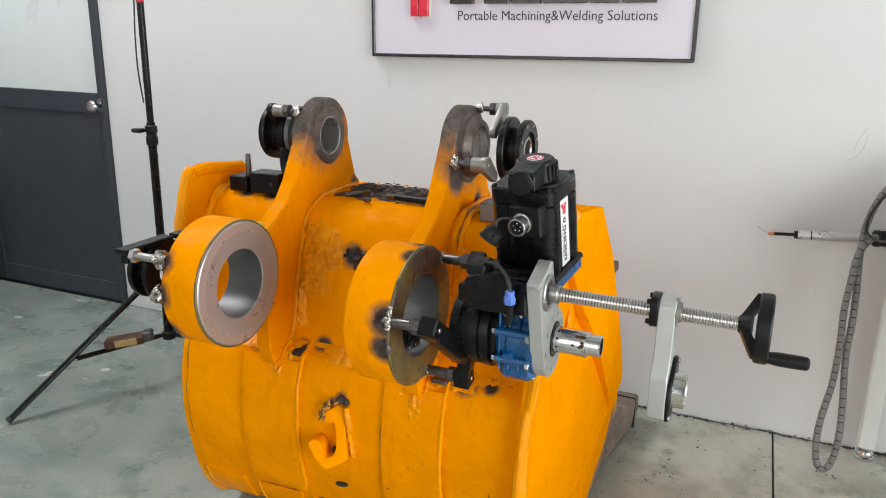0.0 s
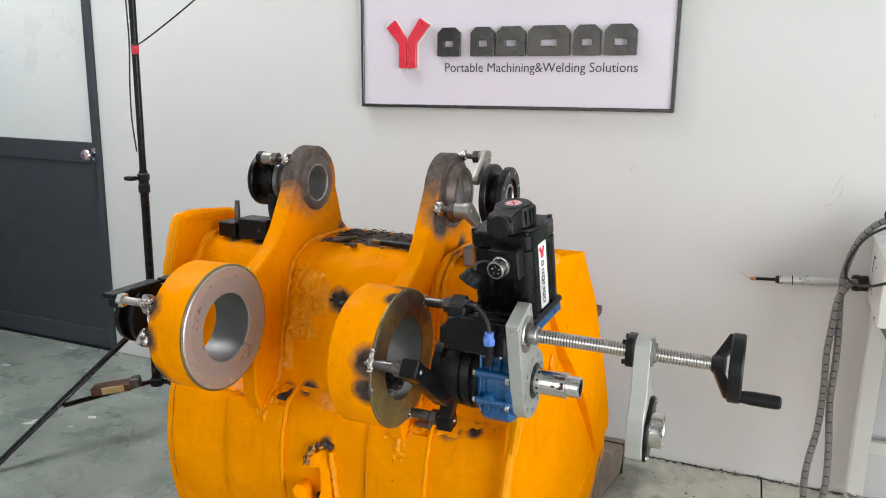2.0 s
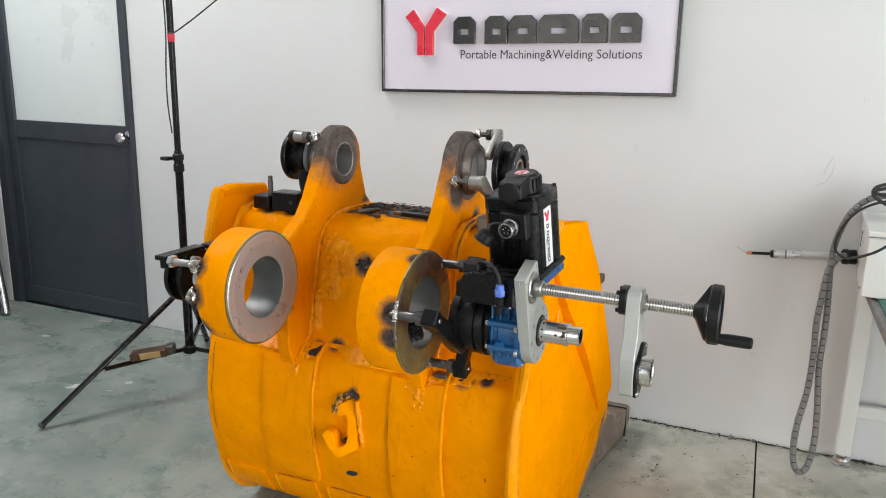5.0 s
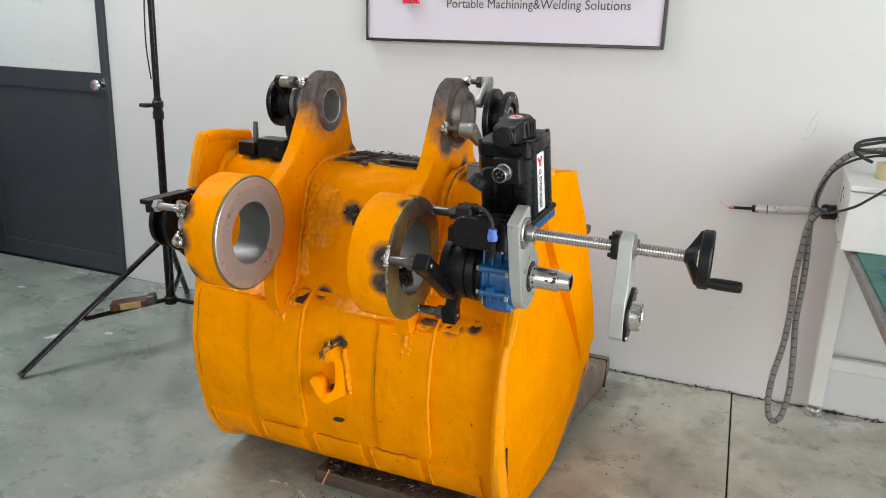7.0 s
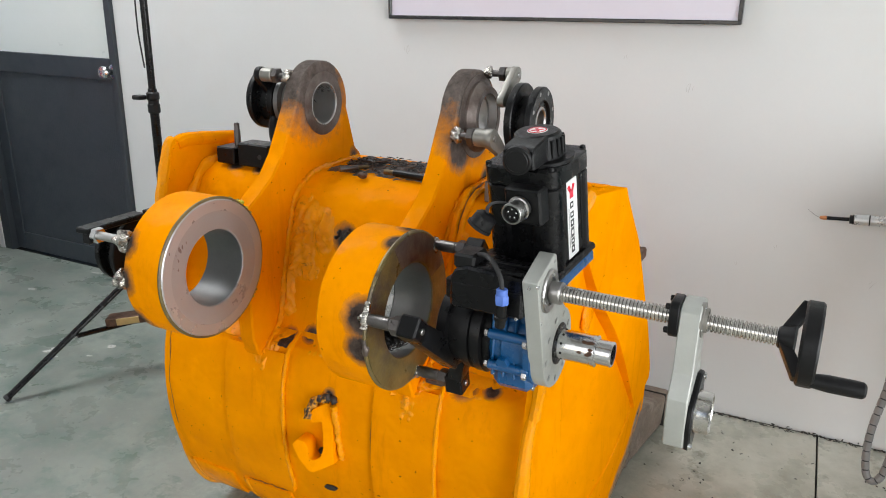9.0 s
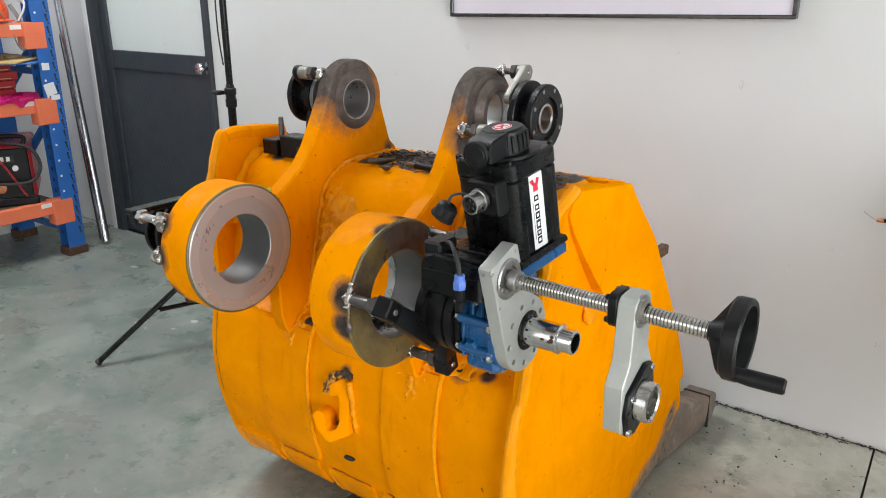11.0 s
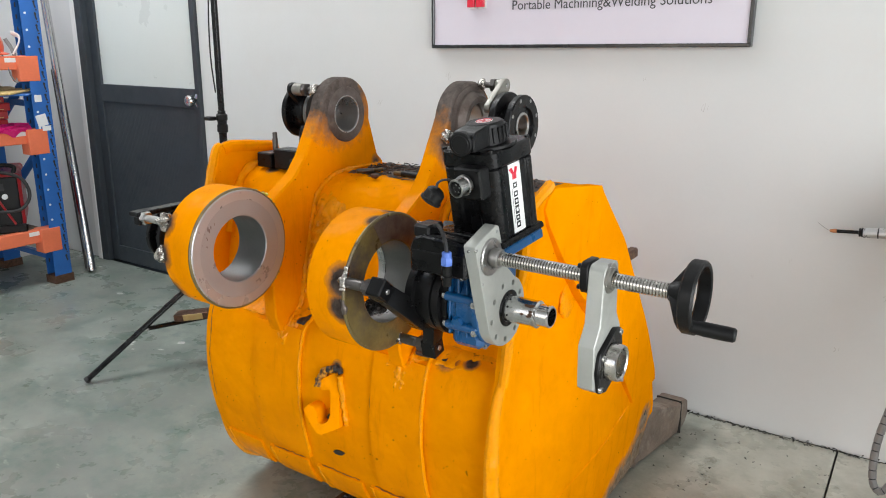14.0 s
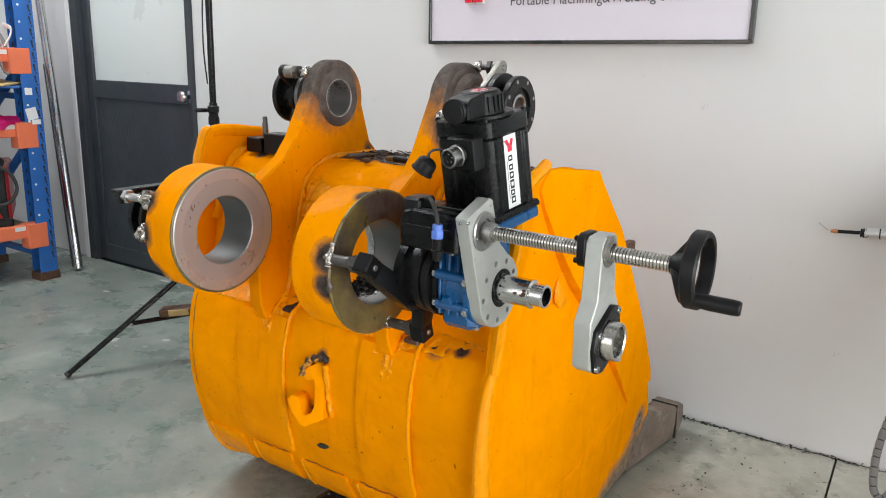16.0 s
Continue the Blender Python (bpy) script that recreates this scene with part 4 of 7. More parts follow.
# stub sleeve on the lug beside the motor
part("pin_sleeve", lathe((-0.82, TOP_Y, TOP_Z), (-0.78, TOP_Y, TOP_Z), [(0, 0.052), (0, 0.076), (0.014, 0.075), (0.030, 0.064), (0.030, 0.0505), (0.0285, 0.0502), (0.0285, 0.0545)], 48, closed=True), "scorch", bucket, "scorched steel pin sleeve")
part("sleeve_bore", lathe((-0.82, TOP_Y, TOP_Z), (-0.78, TOP_Y, TOP_Z), [(0, 0.050), (0, 0.0545), (0.028, 0.0545), (0.028, 0.050)], 48, closed=True), "bush", bucket, "bright bored steel")
# weld patch with drips between the lugs
FZ = np.array([p[1] for p in PROFILE[3:19]])[::-1]
FY = np.array([p[0] for p in PROFILE[3:19]])[::-1]


def lumps(name, mat, x0, x1, z0, z1, amp, shape, parent=bucket):
    """Thick runs of paint and weld on the bucket's back: a rough sheet that follows it. shape(u, w): how much of it shows."""
    nu, nv = max(6, int((x1 - x0) / 0.0035)), max(6, int((z1 - z0) / 0.0035))
    t = bmesh.new()
    rows = []
    for j in range(nv + 1):
        w = j / nv
        z = z0 + (z1 - z0) * w
        row = []
        for i in range(nu + 1):
            u = i / nu
            x = x0 + (x1 - x0) * u
            s = clamp01(shape(u, w)) * min(1, 5 * min(u, 1 - u, w, 1 - w) + 0.0)
            h = s * amp * (0.45 + abs(noise.noise((x * 52, z * 26 + 2 * noise.noise((x * 30, z * 30, 1)), 3.1))) * 1.9 + 0.35 * noise.noise((x * 110, z * 80, 7)))
            row.append(t.verts.new((x, float(np.interp(z, FZ, FY)) + 0.004 - h - 0.004 * s, z)))
        rows.append(row)
    for a, b in zip(rows, rows[1:]):
        for i in range(nu):
            t.faces.new((a[i], a[i + 1], b[i + 1], b[i]))
    return part(name, t, mat, parent, smooth=70)


lumps("weld_patch", "orange_weld", -1.218, -1.085, 0.75, 0.962, 0.017, lambda u, w: 1.35 - 1.05 * u - 0.5 * abs(w - 0.5) + 0.35 * math.sin(w * 9 + u * 3))
lumps("weld_patch", "orange_weld", -1.216, -1.17, 0.66, 0.80, 0.010, lambda u, w: 1.1 - u)
lumps("weld_patch", "orange_weld", -1.285, -1.165, 0.545, 0.645, 0.014, lambda u, w: 1.3 - abs(u - 0.45) * 1.6 / (0.2 + w))
lumps("weld_patch", "orange_weld", -0.895, -0.775, 0.525, 0.645, 0.014, lambda u, w: 1.3 - abs(u - 0.5) * 1.6 / (0.2 + w))
lumps("weld_patch", "orange_weld", -0.818, -0.73, 0.74, 0.955, 0.016, lambda u, w: 1.1 - u * 1.2)
lumps("ledge_weld", "orange_weld", -1.16, -0.60, 0.612, 0.648, 0.007, lambda u, w: 1)
lumps("ledge_weld", "orange_weld", -1.51, -1.26, 0.612, 0.648, 0.006, lambda u, w: 1)
rnd = random.Random(77)
for k in range(14):
    x, z = -1.062 + rnd.gauss(0, 0.011), 0.872 + rnd.gauss(0, 0.011)
    part("weld_crumb", blob((x, float(np.interp(z, FZ, FY)) - 0.003 - 0.010 * rnd.random(), z), rnd.uniform(0.004, 0.008), None, 1.3, (1, 1, 1.1), 140, 2), "soot", bucket)
lumps("burnt_crust", "soot", -1.202, -1.155, 0.616, 0.636, 0.009, lambda u, w: 1.1 - abs(w - 0.5) - 0.5 * abs(u - 0.4))
lumps("burnt_crust", "soot", -0.775, -0.675, 0.615, 0.640, 0.009, lambda u, w: 1.1 - abs(w - 0.5) - 0.7 * u)
# lip and teeth at the mouth on the floor
part("cutting_lip", box(-1.54, -0.535, -0.44, -0.16, 0.004, 0.042, 0.006), "worn", bucket, "worn bare steel cutting lip")
TOOTH = [(-0.36, 0.0), (-0.07, 0.0), (-0.04, 0.02), (-0.04, 0.07), (-0.065, 0.09), (-0.16, 0.105), (-0.33, 0.155), (-0.42, 0.155), (-0.42, 0.03)]
for x in (-1.50, -1.265, -1.03, -0.795):
    part("tooth_holder", plate(TOOTH, [], "x", x - 0.04, x + 0.045, 0.012), "worn", bucket, "worn rusty tooth holder")
ct = plate([(-0.385, 0.004), (-0.10, 0.0), (-0.05, 0.012), (-0.035, 0.05), (-0.05, 0.105), (-0.085, 0.125), (-0.16, 0.13), (-0.30, 0.165), (-0.40, 0.165), (-0.42, 0.12)], [], "x", -0.575, -0.487, 0.010, seg=2)
for v in ct.verts:
    k = clamp01((-0.16 - v.co.y) / 0.25)
    if v.co.x > -0.53:
        v.co.x -= 0.050 * k + 0.1 * max(0.0, 0.06 - v.co.z) * (1 - k)
tooth = part("tooth_holder", ct, "worn", bucket, "worn rusty corner tooth")
part("tooth_strap", plate([(-0.122, 0.004), (-0.116, 0.004), (-0.130, 0.132), (-0.136, 0.133)], [], "x", -0.574, -0.4862, 0.001), "gap", tooth, "dark gap round the tooth")
part("side_pin", box(-0.522, -0.498, -0.76, -0.655, 0.773, 0.800, 0.004), "rust_chip", bucket, "short rusty steel stub")

# timber under the bucket
solid("timber_baulk", box(-1.18, -0.72, -1.185, -1.06, 0.0, 0.045, 0.005), "timber", "dirty squared timber baulk wedged under the bucket", "timber", base=(-0.95, -1.12, 0))

# ---- line boring machine on the lower pin axis ----
FEED_Y, FEED_Z = -1.474, 0.9635   # lead screw axis, along x
bore = thing("line_boring_machine", (-0.58, PIN_Y, 0.72), "line boring machine with black motor, blue gearbox and lead screw", "machine")


def ring_pt(c_y, c_z, r, deg):
    return c_y + r * math.cos(radians(deg)), c_z + r * math.sin(radians(deg))


def weld_lump(p, r, bm):
    """A ragged lump of weld metal, one closed shape."""
    t = bmesh.new()
    bmesh.ops.create_icosphere(t, subdivisions=3, radius=1)
    for v in t.verts:
        d = v.co.copy()
        q = (d * r + Vector(p))
        k = 0.9 + 0.42 * noise.noise(q * 75) + 0.3 * abs(noise.noise(q * 170))
        v.co = Vector(p) + Vector((d.x * 0.85, d.y, d.z)) * r * k
    return join(bm, t)


# spider that carries the machine on three studs
part("spider_flange", lathe((-0.668, PIN_Y, PIN_Z), (-0.6, PIN_Y, PIN_Z), [(0, 0.030), (0, 0.072), (0.002, 0.075), (0.018, 0.075), (0.020, 0.066), (0.040, 0.066), (0.042, 0.071), (0.056, 0.071), (0.058, 0.067), (0.062, 0.067), (0.064, 0.073), (0.078, 0.073), (0.080, 0.066), (0.084, 0.068), (0.094, 0.068), (0.095, 0.030)], 56, closed=True), "black", bore)
for k in range(8):
    y, z = ring_pt(PIN_Y, PIN_Z, 0.062, 45 * k + 12)
    part("flange_screw", bolt((-0.649, y, z), (1, 0, 0), 0.0045, 0.005), "black_paint", bore)
STUDS = ((166, 0.139, (-1.432, 0.800)), (284, 0.139, (-1.388, 0.80)), (44, 0.138, (-1.375, 0.88)))
for deg, r, to in STUDS:
    c, s = math.cos(radians(deg)), math.sin(radians(deg))
    y, z = PIN_Y + c * r, PIN_Z + s * r
    d = Vector((0, to[0] - y, to[1] - z))
    n = d.length
    d.normalize()
    m = Matrix(((0, 0, 1, -0.676), (d.y, -d.z, 0, y), (d.z, d.y, 0, z), (0, 0, 0, 1)))
    t = bmesh.new()
    bmesh.ops.create_cube(t, size=1)
    for v in t.verts:
        near = v.co.x > 0
        v.co = Vector((n if near else 0.004, v.co.y * (0.046 if near else 0.034), v.co.z * 0.028 + (0.022 if near else 0.0)))
    soften(t, list(t.edges), 0.0025)
    part("spider_arm", join(None, t, m), "black", bore)
    a = part("stud_block", box(-0.019, 0.019, -0.0185, 0.0185, -0.018, 0.017, 0.003, m=m), "black", bore)
    part("block_screw", rod((-0.660, y, z), (-0.656, y, z), 0.0055, 14, 0.001), "steel", a)
    part("stud", lathe((-0.768, y, z), (-0.69, y, z), [(0, 0.010), (0.02, 0.010), (0.022, 0.0108), (0.05, 0.0108), (0.052, 0.0095), (0.078, 0.0095)], 18), "dark_steel", bore, "turned steel stud")
    part("stud_nut", hexnut((-0.712, y, z), (-0.694, y, z), 0.0165), "dark_steel", bore, "dark hexagon nut")
    wl = bmesh.new()
    weld_lump((-0.763, y, z), 0.0145, wl)
    part("tack_weld", wl, "weld", bore, "shiny spattered tack weld")
for a0, a1, rr, mat in ((154, 172, 0.0072, "weld"), (180, 192, 0.0055, "scorch"), (276, 288, 0.006, "weld")):
    pts = [(-0.762, *ring_pt(PIN_Y, PIN_Z, 0.1415, a0 + (a1 - a0) * k / 6)) for k in range(7)]
    part("tack_weld", tube(pts, rr, 12, wob=0.8, smooth_n=6, freq=75), mat, bore, "ragged spattered tack weld", smooth=60)

# blue right-angle gearbox
gb = lathe((-0.576, PIN_Y, PIN_Z), (-0.5, PIN_Y, PIN_Z), [(0, 0.030), (0, 0.062), (0.004, 0.064), (0.020, 0.064), (0.024, 0.068), (0.062, 0.069), (0.064, 0.076), (0.074, 0.076), (0.076, 0.074), (0.076, 0.030)], 48, closed=True)
box(-0.574, -0.502, -1.452, -1.325, 0.865, 0.935, 0.008, gb)
box(-0.570, -0.502, -1.458, -1.335, 0.775, 0.88, 0.010, gb)
gearbox = part("gearbox", gb, "blue", bore)
part("gearbox_neck", box(-0.600, -0.505, -1.425, -1.325, 0.92, 0.965, 0.006), "blue", gearbox)
for deg in (205, 250, 300, 335, 160):
    y, z = ring_pt(PIN_Y, PIN_Z, 0.072, deg)
    part("gearbox_boss", rod((-0.574, y, z), (-0.504, y, z), 0.0085, 16, 0.002), "blue", gearbox)
    part("gearbox_screw", hexnut((-0.5805, y, z), (-0.574, y, z), 0.006), "chrome", gearbox, "bright hexagon screw head")
    part("gearbox_screw", hexnut((-0.5135, y - 0.006, z - 0.005), (-0.5055, y - 0.006, z - 0.005), 0.0065), "chrome", gearbox, "bright hexagon screw head")
for y, z, a in ((-1.4605, 0.832, (0, -1, -0.15)), ):
    part("oil_plug", hexnut((-0.548, -1.455, 0.83), (-0.548, -1.474, 0.826), 0.012), "blue", gearbox)
for k in range(4):
    part("rib", box(-0.570 + k * 0.019, -0.565 + k * 0.019, -1.4665, -1.45, 0.80, 0.93, 0.002), "blue", gearbox)

# grey end plate, tapering from the screw bush to the spindle
EC_Y, EC_Z = -1.406, 0.846
PL = [(-1.452, 1.019), (-1.443, 1.015), (-1.424, 0.963), (-1.411, 0.934), (-1.380, 0.908)] + circle(EC_Y, EC_Z, 0.067, 28, 48, -172) + [(-1.519, 0.985), (-1.5205, 0.992), (-1.516, 0.995)]
HOLES = [circle(*ring_pt(EC_Y, EC_Z, 0.0545, 40 * k + 27), 0.0052, 14) for k in range(9)]
end_plate = part("end_plate", plate(PL, HOLES, "x", -0.503, -0.478, 0.0012), "aluminium", bore)
for k in range(9):
    y, z = ring_pt(EC_Y, EC_Z, 0.0545, 40 * k + 27)
    part("cap_screw", rod((-0.502, y, z), (-0.487, y, z), 0.0051, 14, 0.001), "black", end_plate)
part("spindle_seat", lathe((-0.479, PIN_Y, PIN_Z), (-0.47, PIN_Y, PIN_Z), [(0, 0.026), (0, 0.035), (0.002, 0.035), (0.003, 0.032), (0.0025, 0.026)], 40, closed=True), "black_paint", end_plate)
SC_Y, SC_Z = -1.471, 0.9655
part("screw_flange", lathe((-0.479, SC_Y, SC_Z), (-0.46, SC_Y, SC_Z), [(0, 0.016), (0, 0.034), (0.004, 0.034), (0.006, 0.032), (0.0055, 0.022), (0.002, 0.021), (0.002, 0.016)], 40, closed=True), "steel", end_plate)
for k in range(3):
    y, z = ring_pt(SC_Y, SC_Z, 0.027, 80 + 120 * k)
    part("flange_screw", bolt((-0.4735, y, z), (1, 0, 0), 0.0032, 0.002), "chrome", end_plate)
for y, z in ((-1.451, 1.007), (-1.517, 0.986), (-1.494, 0.921)):
    part("plate_screw", bolt((-0.479, y, z), (1, 0, 0), 0.003, 0.0015), "chrome", end_plate)
part("side_screw", bolt((-0.49, -1.5255, 0.985), (0, -1, 0), 0.003, 0.001), "chrome", end_plate)
# spindle nose
sp = lathe((-0.5, PIN_Y, PIN_Z), (-0.38, PIN_Y, PIN_Z), [(0, 0.014), (0, 0.0252), (0.078, 0.0252), (0.079, 0.0258), (0.085, 0.0258), (0.087, 0.0208), (0.109, 0.0208), (0.111, 0.0195), (0.111, 0.0165), (0.06, 0.0165)], 48, closed=True)
spindle = part("spindle", sp, "chrome", bore, "polished steel spindle nose")
for k in range(10):
    y, z = ring_pt(PIN_Y, PIN_Z, 0.0253, 36 * k + 10)
    part("dimple", lathe((-0.468, y, z), (-0.468, y + (y - PIN_Y) * 0.02, z + (z - PIN_Z) * 0.02), [(0, 0.0022), (0.0005, 0.0021)], 10), "black", spindle)
gr = bmesh.new()
for i in range(8):
    b = radians(150 + random.uniform(-38, 38))
    blob((-0.432 + random.uniform(-0.014, 0.014), PIN_Y + 0.0253 * math.cos(b), PIN_Z + 0.0253 * math.sin(b)), random.uniform(0.002, 0.004), gr, 0.6, (1.6, 0.7, 1), sub=1)
part("grease_smear", gr, "rust_chip", spindle, "brown grease smear")

# black feed unit in front of the motor
fd = plate([(-0.624, 0.926), (-0.624, 0.972), (-0.616, 0.990), (-0.596, 0.996), (-0.503, 0.990), (-0.503, 0.926)], [], "y", -1.512, -1.405, 0.004)
feed = part("feed_unit", fd, "black_paint", bore, "black feed gearmotor")
part("feed_cover", box(-0.618, -0.506, -1.5135, -1.511, 0.930, 0.968, 0.001), "black", feed)
part("cover_ridge", box(-0.585, -0.508, -1.505, -1.497, 0.9915, 0.9965, 0.001), "black", feed)
part("cover_ridge", box(-0.585, -0.508, -1.470, -1.462, 0.9915, 0.9965, 0.001), "black", feed)
part("feed_mount", box(-0.645, -0.6225, -1.485, -1.40, 0.928, 0.962, 0.003), "black", feed)
part("terminal_box", box(-0.622, -0.586, -1.505, -1.455, 0.988, 1.012, 0.004), "black_plastic", feed)
part("feed_screw", bolt((-0.512, -1.511, 0.928), (0, -1, 0), 0.003, 0.002), "chrome", feed)

part("control_cable", tube([(-0.59, -1.485, 1.008), (-0.572, -1.497, 1.014), (-0.548, -1.520, 1.012), (-0.531, -1.533, 0.996), (-0.527, -1.535, 0.978)], 0.0036, 10, smooth_n=6), "rubber", feed)
bc = hexnut((-0.527, -1.535, 0.971), (-0.527, -1.535, 0.957), 0.0108)
rod((-0.527, -1.535, 0.981), (-0.527, -1.535, 0.970), 0.0085, 16, 0.001, bc)
part("cable_gland", bc, "blue_plastic", feed, "bright blue plastic cable gland")
part("plug_body", lathe((-0.527, -1.535, 0.958), (-0.531, -1.528, 0.918), [(0, 0.0088), (0.02, 0.0084), (0.021, 0.0103), (0.027, 0.0103), (0.028, 0.0084), (0.040, 0.008)], 20), "black_plastic", feed)

# servo motor, turned and leaning a little
MOT = Matrix.Translation((-0.527, -1.367, 0.978)) @ Matrix.Rotation(radians(-7.5), 4, "Z") @ Matrix.Rotation(radians(9.7), 4, "X") @ Matrix.Rotation(radians(-1.9), 4, "Y")


def mot(p):
    return MOT @ Vector(p)


H2 = 0.0625
mb = plate([(-H2, -0.048), (-0.048, -H2), (-0.022, -H2), (-0.020, -H2 + 0.004), (0.020, -H2 + 0.004), (0.022, -H2), (0.048, -H2), (H2, -0.048), (H2, -0.036), (H2 - 0.005, -0.034), (H2 - 0.005, 0.034), (H2, 0.036),
            (H2, 0.048), (0.048, H2), (-0.048, H2), (-H2, 0.048)], [], "z", 0.012, 0.146, 0.002, m=MOT)
motor = part("servo_motor", mb, "black_paint", bore, "black servo motor with white maker's strip")
part("motor_flange", box(-0.066, 0.066, -0.066, 0.066, 0.0, 0.013, 0.004, m=MOT), "black_paint", motor)
part("adapter_plate", box(-0.063, 0.063, -0.063, 0.063, -0.020, -0.0005, 0.003, m=MOT), "blue", motor, "blue painted adapter plate")
part("motor_cap", plate([(-H2, -0.05), (-0.05, -H2), (0.05, -H2), (H2, -0.05), (H2, 0.05), (0.05, H2), (-0.05, H2), (-H2, 0.05)], [], "z", 0.1455, 0.178, 0.004, m=MOT), "black_paint", motor)
EN = MOT @ Matrix.Translation((0.011, -0.011, 0))
part("cover_base", plate(circle(0, 0, 0.052, 36), [], "z", 0.1775, 0.1835, 0.002, m=EN @ Matrix.Translation((0.002, 0.002, 0))), "black_plastic", motor)
en = lathe((0, 0, 0.183), (0, 0, 0.221), [(0, 0.0385), (0.028, 0.0365), (0.035, 0.035), (0.038, 0.031)], 40)
bmesh.ops.transform(en, matrix=EN, verts=en.verts)
cover = part("encoder_cover", en, "black_plastic", motor)
for k in range(8):
    rb = box(0.034, 0.0405, -0.0024, 0.0024, 0.186, 0.213, 0.001, m=EN @ Matrix.Rotation(radians(-62 + k * 17), 4, "Z"))
    part("cover_rib", rb, "black_plastic", cover)
cb_ = plate([(-0.068, 0.182), (-0.068, 0.203), (-0.058, 0.216), (-0.020, 0.2205), (0.0, 0.2205), (0.0, 0.182)], [], "x", -0.0235, 0.0285, 0.0025, m=EN)
part("cover_box", cb_, "black_plastic", cover)
for u in (-0.0185, 0.0235):
    for w in (0.187, 0.208):
        b_ = bolt((u, -0.0675 if w < 0.2 else -0.0645, w), (0, -1, 0.2), 0.003, 0.002)
        bmesh.ops.transform(b_, matrix=EN, verts=b_.verts)
        part("cover_screw", b_, "black", cover)
pc = lathe((0.004, -0.066, 0.199), (0.008, -0.082, 0.199), [(0, 0.0195), (0.003, 0.0215), (0.012, 0.0215), (0.0135, 0.0195), (0.0135, 0.0165), (0.0145, 0.0155)], 32)
bmesh.ops.transform(pc, matrix=EN, verts=pc.verts)
part("blank_plug", pc, "black_plastic", cover)
lg = rod((0.011, -0.011, 0.2208), (0.011, -0.011, 0.2216), 0.0155, 28, 0.0002)
bmesh.ops.transform(lg, matrix=MOT, verts=lg.verts)
part("warning_label", lg, "white_plastic", cover, "small round red and white warning label")
rg = lathe((0, 0, 0), (0, 0, 1), [(0, 0.0125), (0, 0.0145), (0.0004, 0.0145), (0.0004, 0.0125)], 28, closed=True)
box(-0.009, 0.009, -0.0022, 0.0022, 0, 0.0004, 0, rg)
box(-0.0022, 0.0022, -0.009, 0.009, 0, 0.0004, 0, rg)
bmesh.ops.transform(rg, matrix=MOT @ Matrix.Translation((0.011, -0.011, 0.2217)) @ Matrix.Rotation(0.6, 4, "Z"), verts=rg.verts)
part("label_mark", rg, "sign_red", cover)
for u in (-1, 1):
    for v in (-1, 1):
        for h in (0.0125, 0.177):
            b_ = bolt((u * 0.053, v * 0.053, h), (0, 0, 1), 0.0048, 0.004)
            bmesh.ops.transform(b_, matrix=MOT, verts=b_.verts)
            part("motor_screw", b_, "black", motor)
# power socket
part("socket_box", box(-0.010, 0.050, -0.086, -0.058, 0.099, 0.155, 0.003, m=MOT), "black_plastic", motor)
for u in (-0.005, 0.045):
    for w in (0.104, 0.150):
        b_ = bolt((u, -0.0855, w), (0, -1, 0), 0.0026, 0.0015)
        bmesh.ops.transform(b_, matrix=MOT, verts=b_.verts)
        part("socket_screw", b_, "black", motor)
sk = lathe((0.018, -0.089, 0.1275), (0.018, -0.118, 0.1275), [(0, 0.0185), (0.006, 0.0185), (0.007, 0.0165), (0.026, 0.0165), (0.027, 0.0155), (0.027, 0.0135), (0.012, 0.0135), (0.012, 0.003)], 32)
bmesh.ops.transform(sk, matrix=MOT, verts=sk.verts)
socket = part("socket", sk, "steel", motor, "threaded metal connector socket")
ins = rod((0.018, -0.095, 0.1275), (0.018, -0.110, 0.1275), 0.0133, 24, 0.001)
bmesh.ops.transform(ins, matrix=MOT, verts=ins.verts)
part("socket_insert", ins, "black_plastic", socket)
for k in range(5):
    a = k * 1.256 + 0.3
    pin = rod((0.018 + 0.007 * math.cos(a), -0.108, 0.1275 + 0.007 * math.sin(a)), (0.018 + 0.007 * math.cos(a), -0.1135, 0.1275 + 0.007 * math.sin(a)), 0.0016, 8, 0.0003)
    bmesh.ops.transform(pin, matrix=MOT, verts=pin.verts)
    part("contact_pin", pin, "chrome", socket)
part("cap_strap", tube([mot((0.008, -0.094, 0.134)), mot((-0.008, -0.108, 0.140)), mot((-0.016, -0.120, 0.138)), mot((-0.016, -0.128, 0.128))], 0.0042, 8, smooth_n=5, flat=0.5), "rubber", motor)
dc = lathe(mot((-0.014, -0.124, 0.128)), mot((-0.034, -0.140, 0.098)), [(0, 0.006), (0.002, 0.012), (0.007, 0.0170), (0.022, 0.0180), (0.023, 0.0198), (0.027, 0.0198), (0.027, 0.0158), (0.010, 0.013)], 28)
part("dust_cap", dc, "black_plastic", motor)
# maker's strip on the side
part("maker_strip", box(H2 - 0.0052, H2 - 0.0042, -0.017, 0.017, 0.016, 0.1445, 0, m=MOT), "white_plastic", motor, "white maker's strip")
for w0, w1 in ((0.024, 0.036), (0.038, 0.048), (0.050, 0.066), (0.068, 0.080), (0.083, 0.093), (0.099, 0.109)):
    c_, h_ = (w0 + w1) / 2, (w1 - w0) / 2
    part("strip_bar", plate([(-0.008, w0), (0.003, w0), (0.003, w1), (-0.008, w1)], [[(-0.0055, c_ - h_ * 0.45), (0.0008, c_ - h_ * 0.45), (0.0008, c_ + h_ * 0.45), (-0.0055, c_ + h_ * 0.45)]], "x", H2 - 0.0043, H2 - 0.0039, 0, m=MOT), "sign_black", motor)
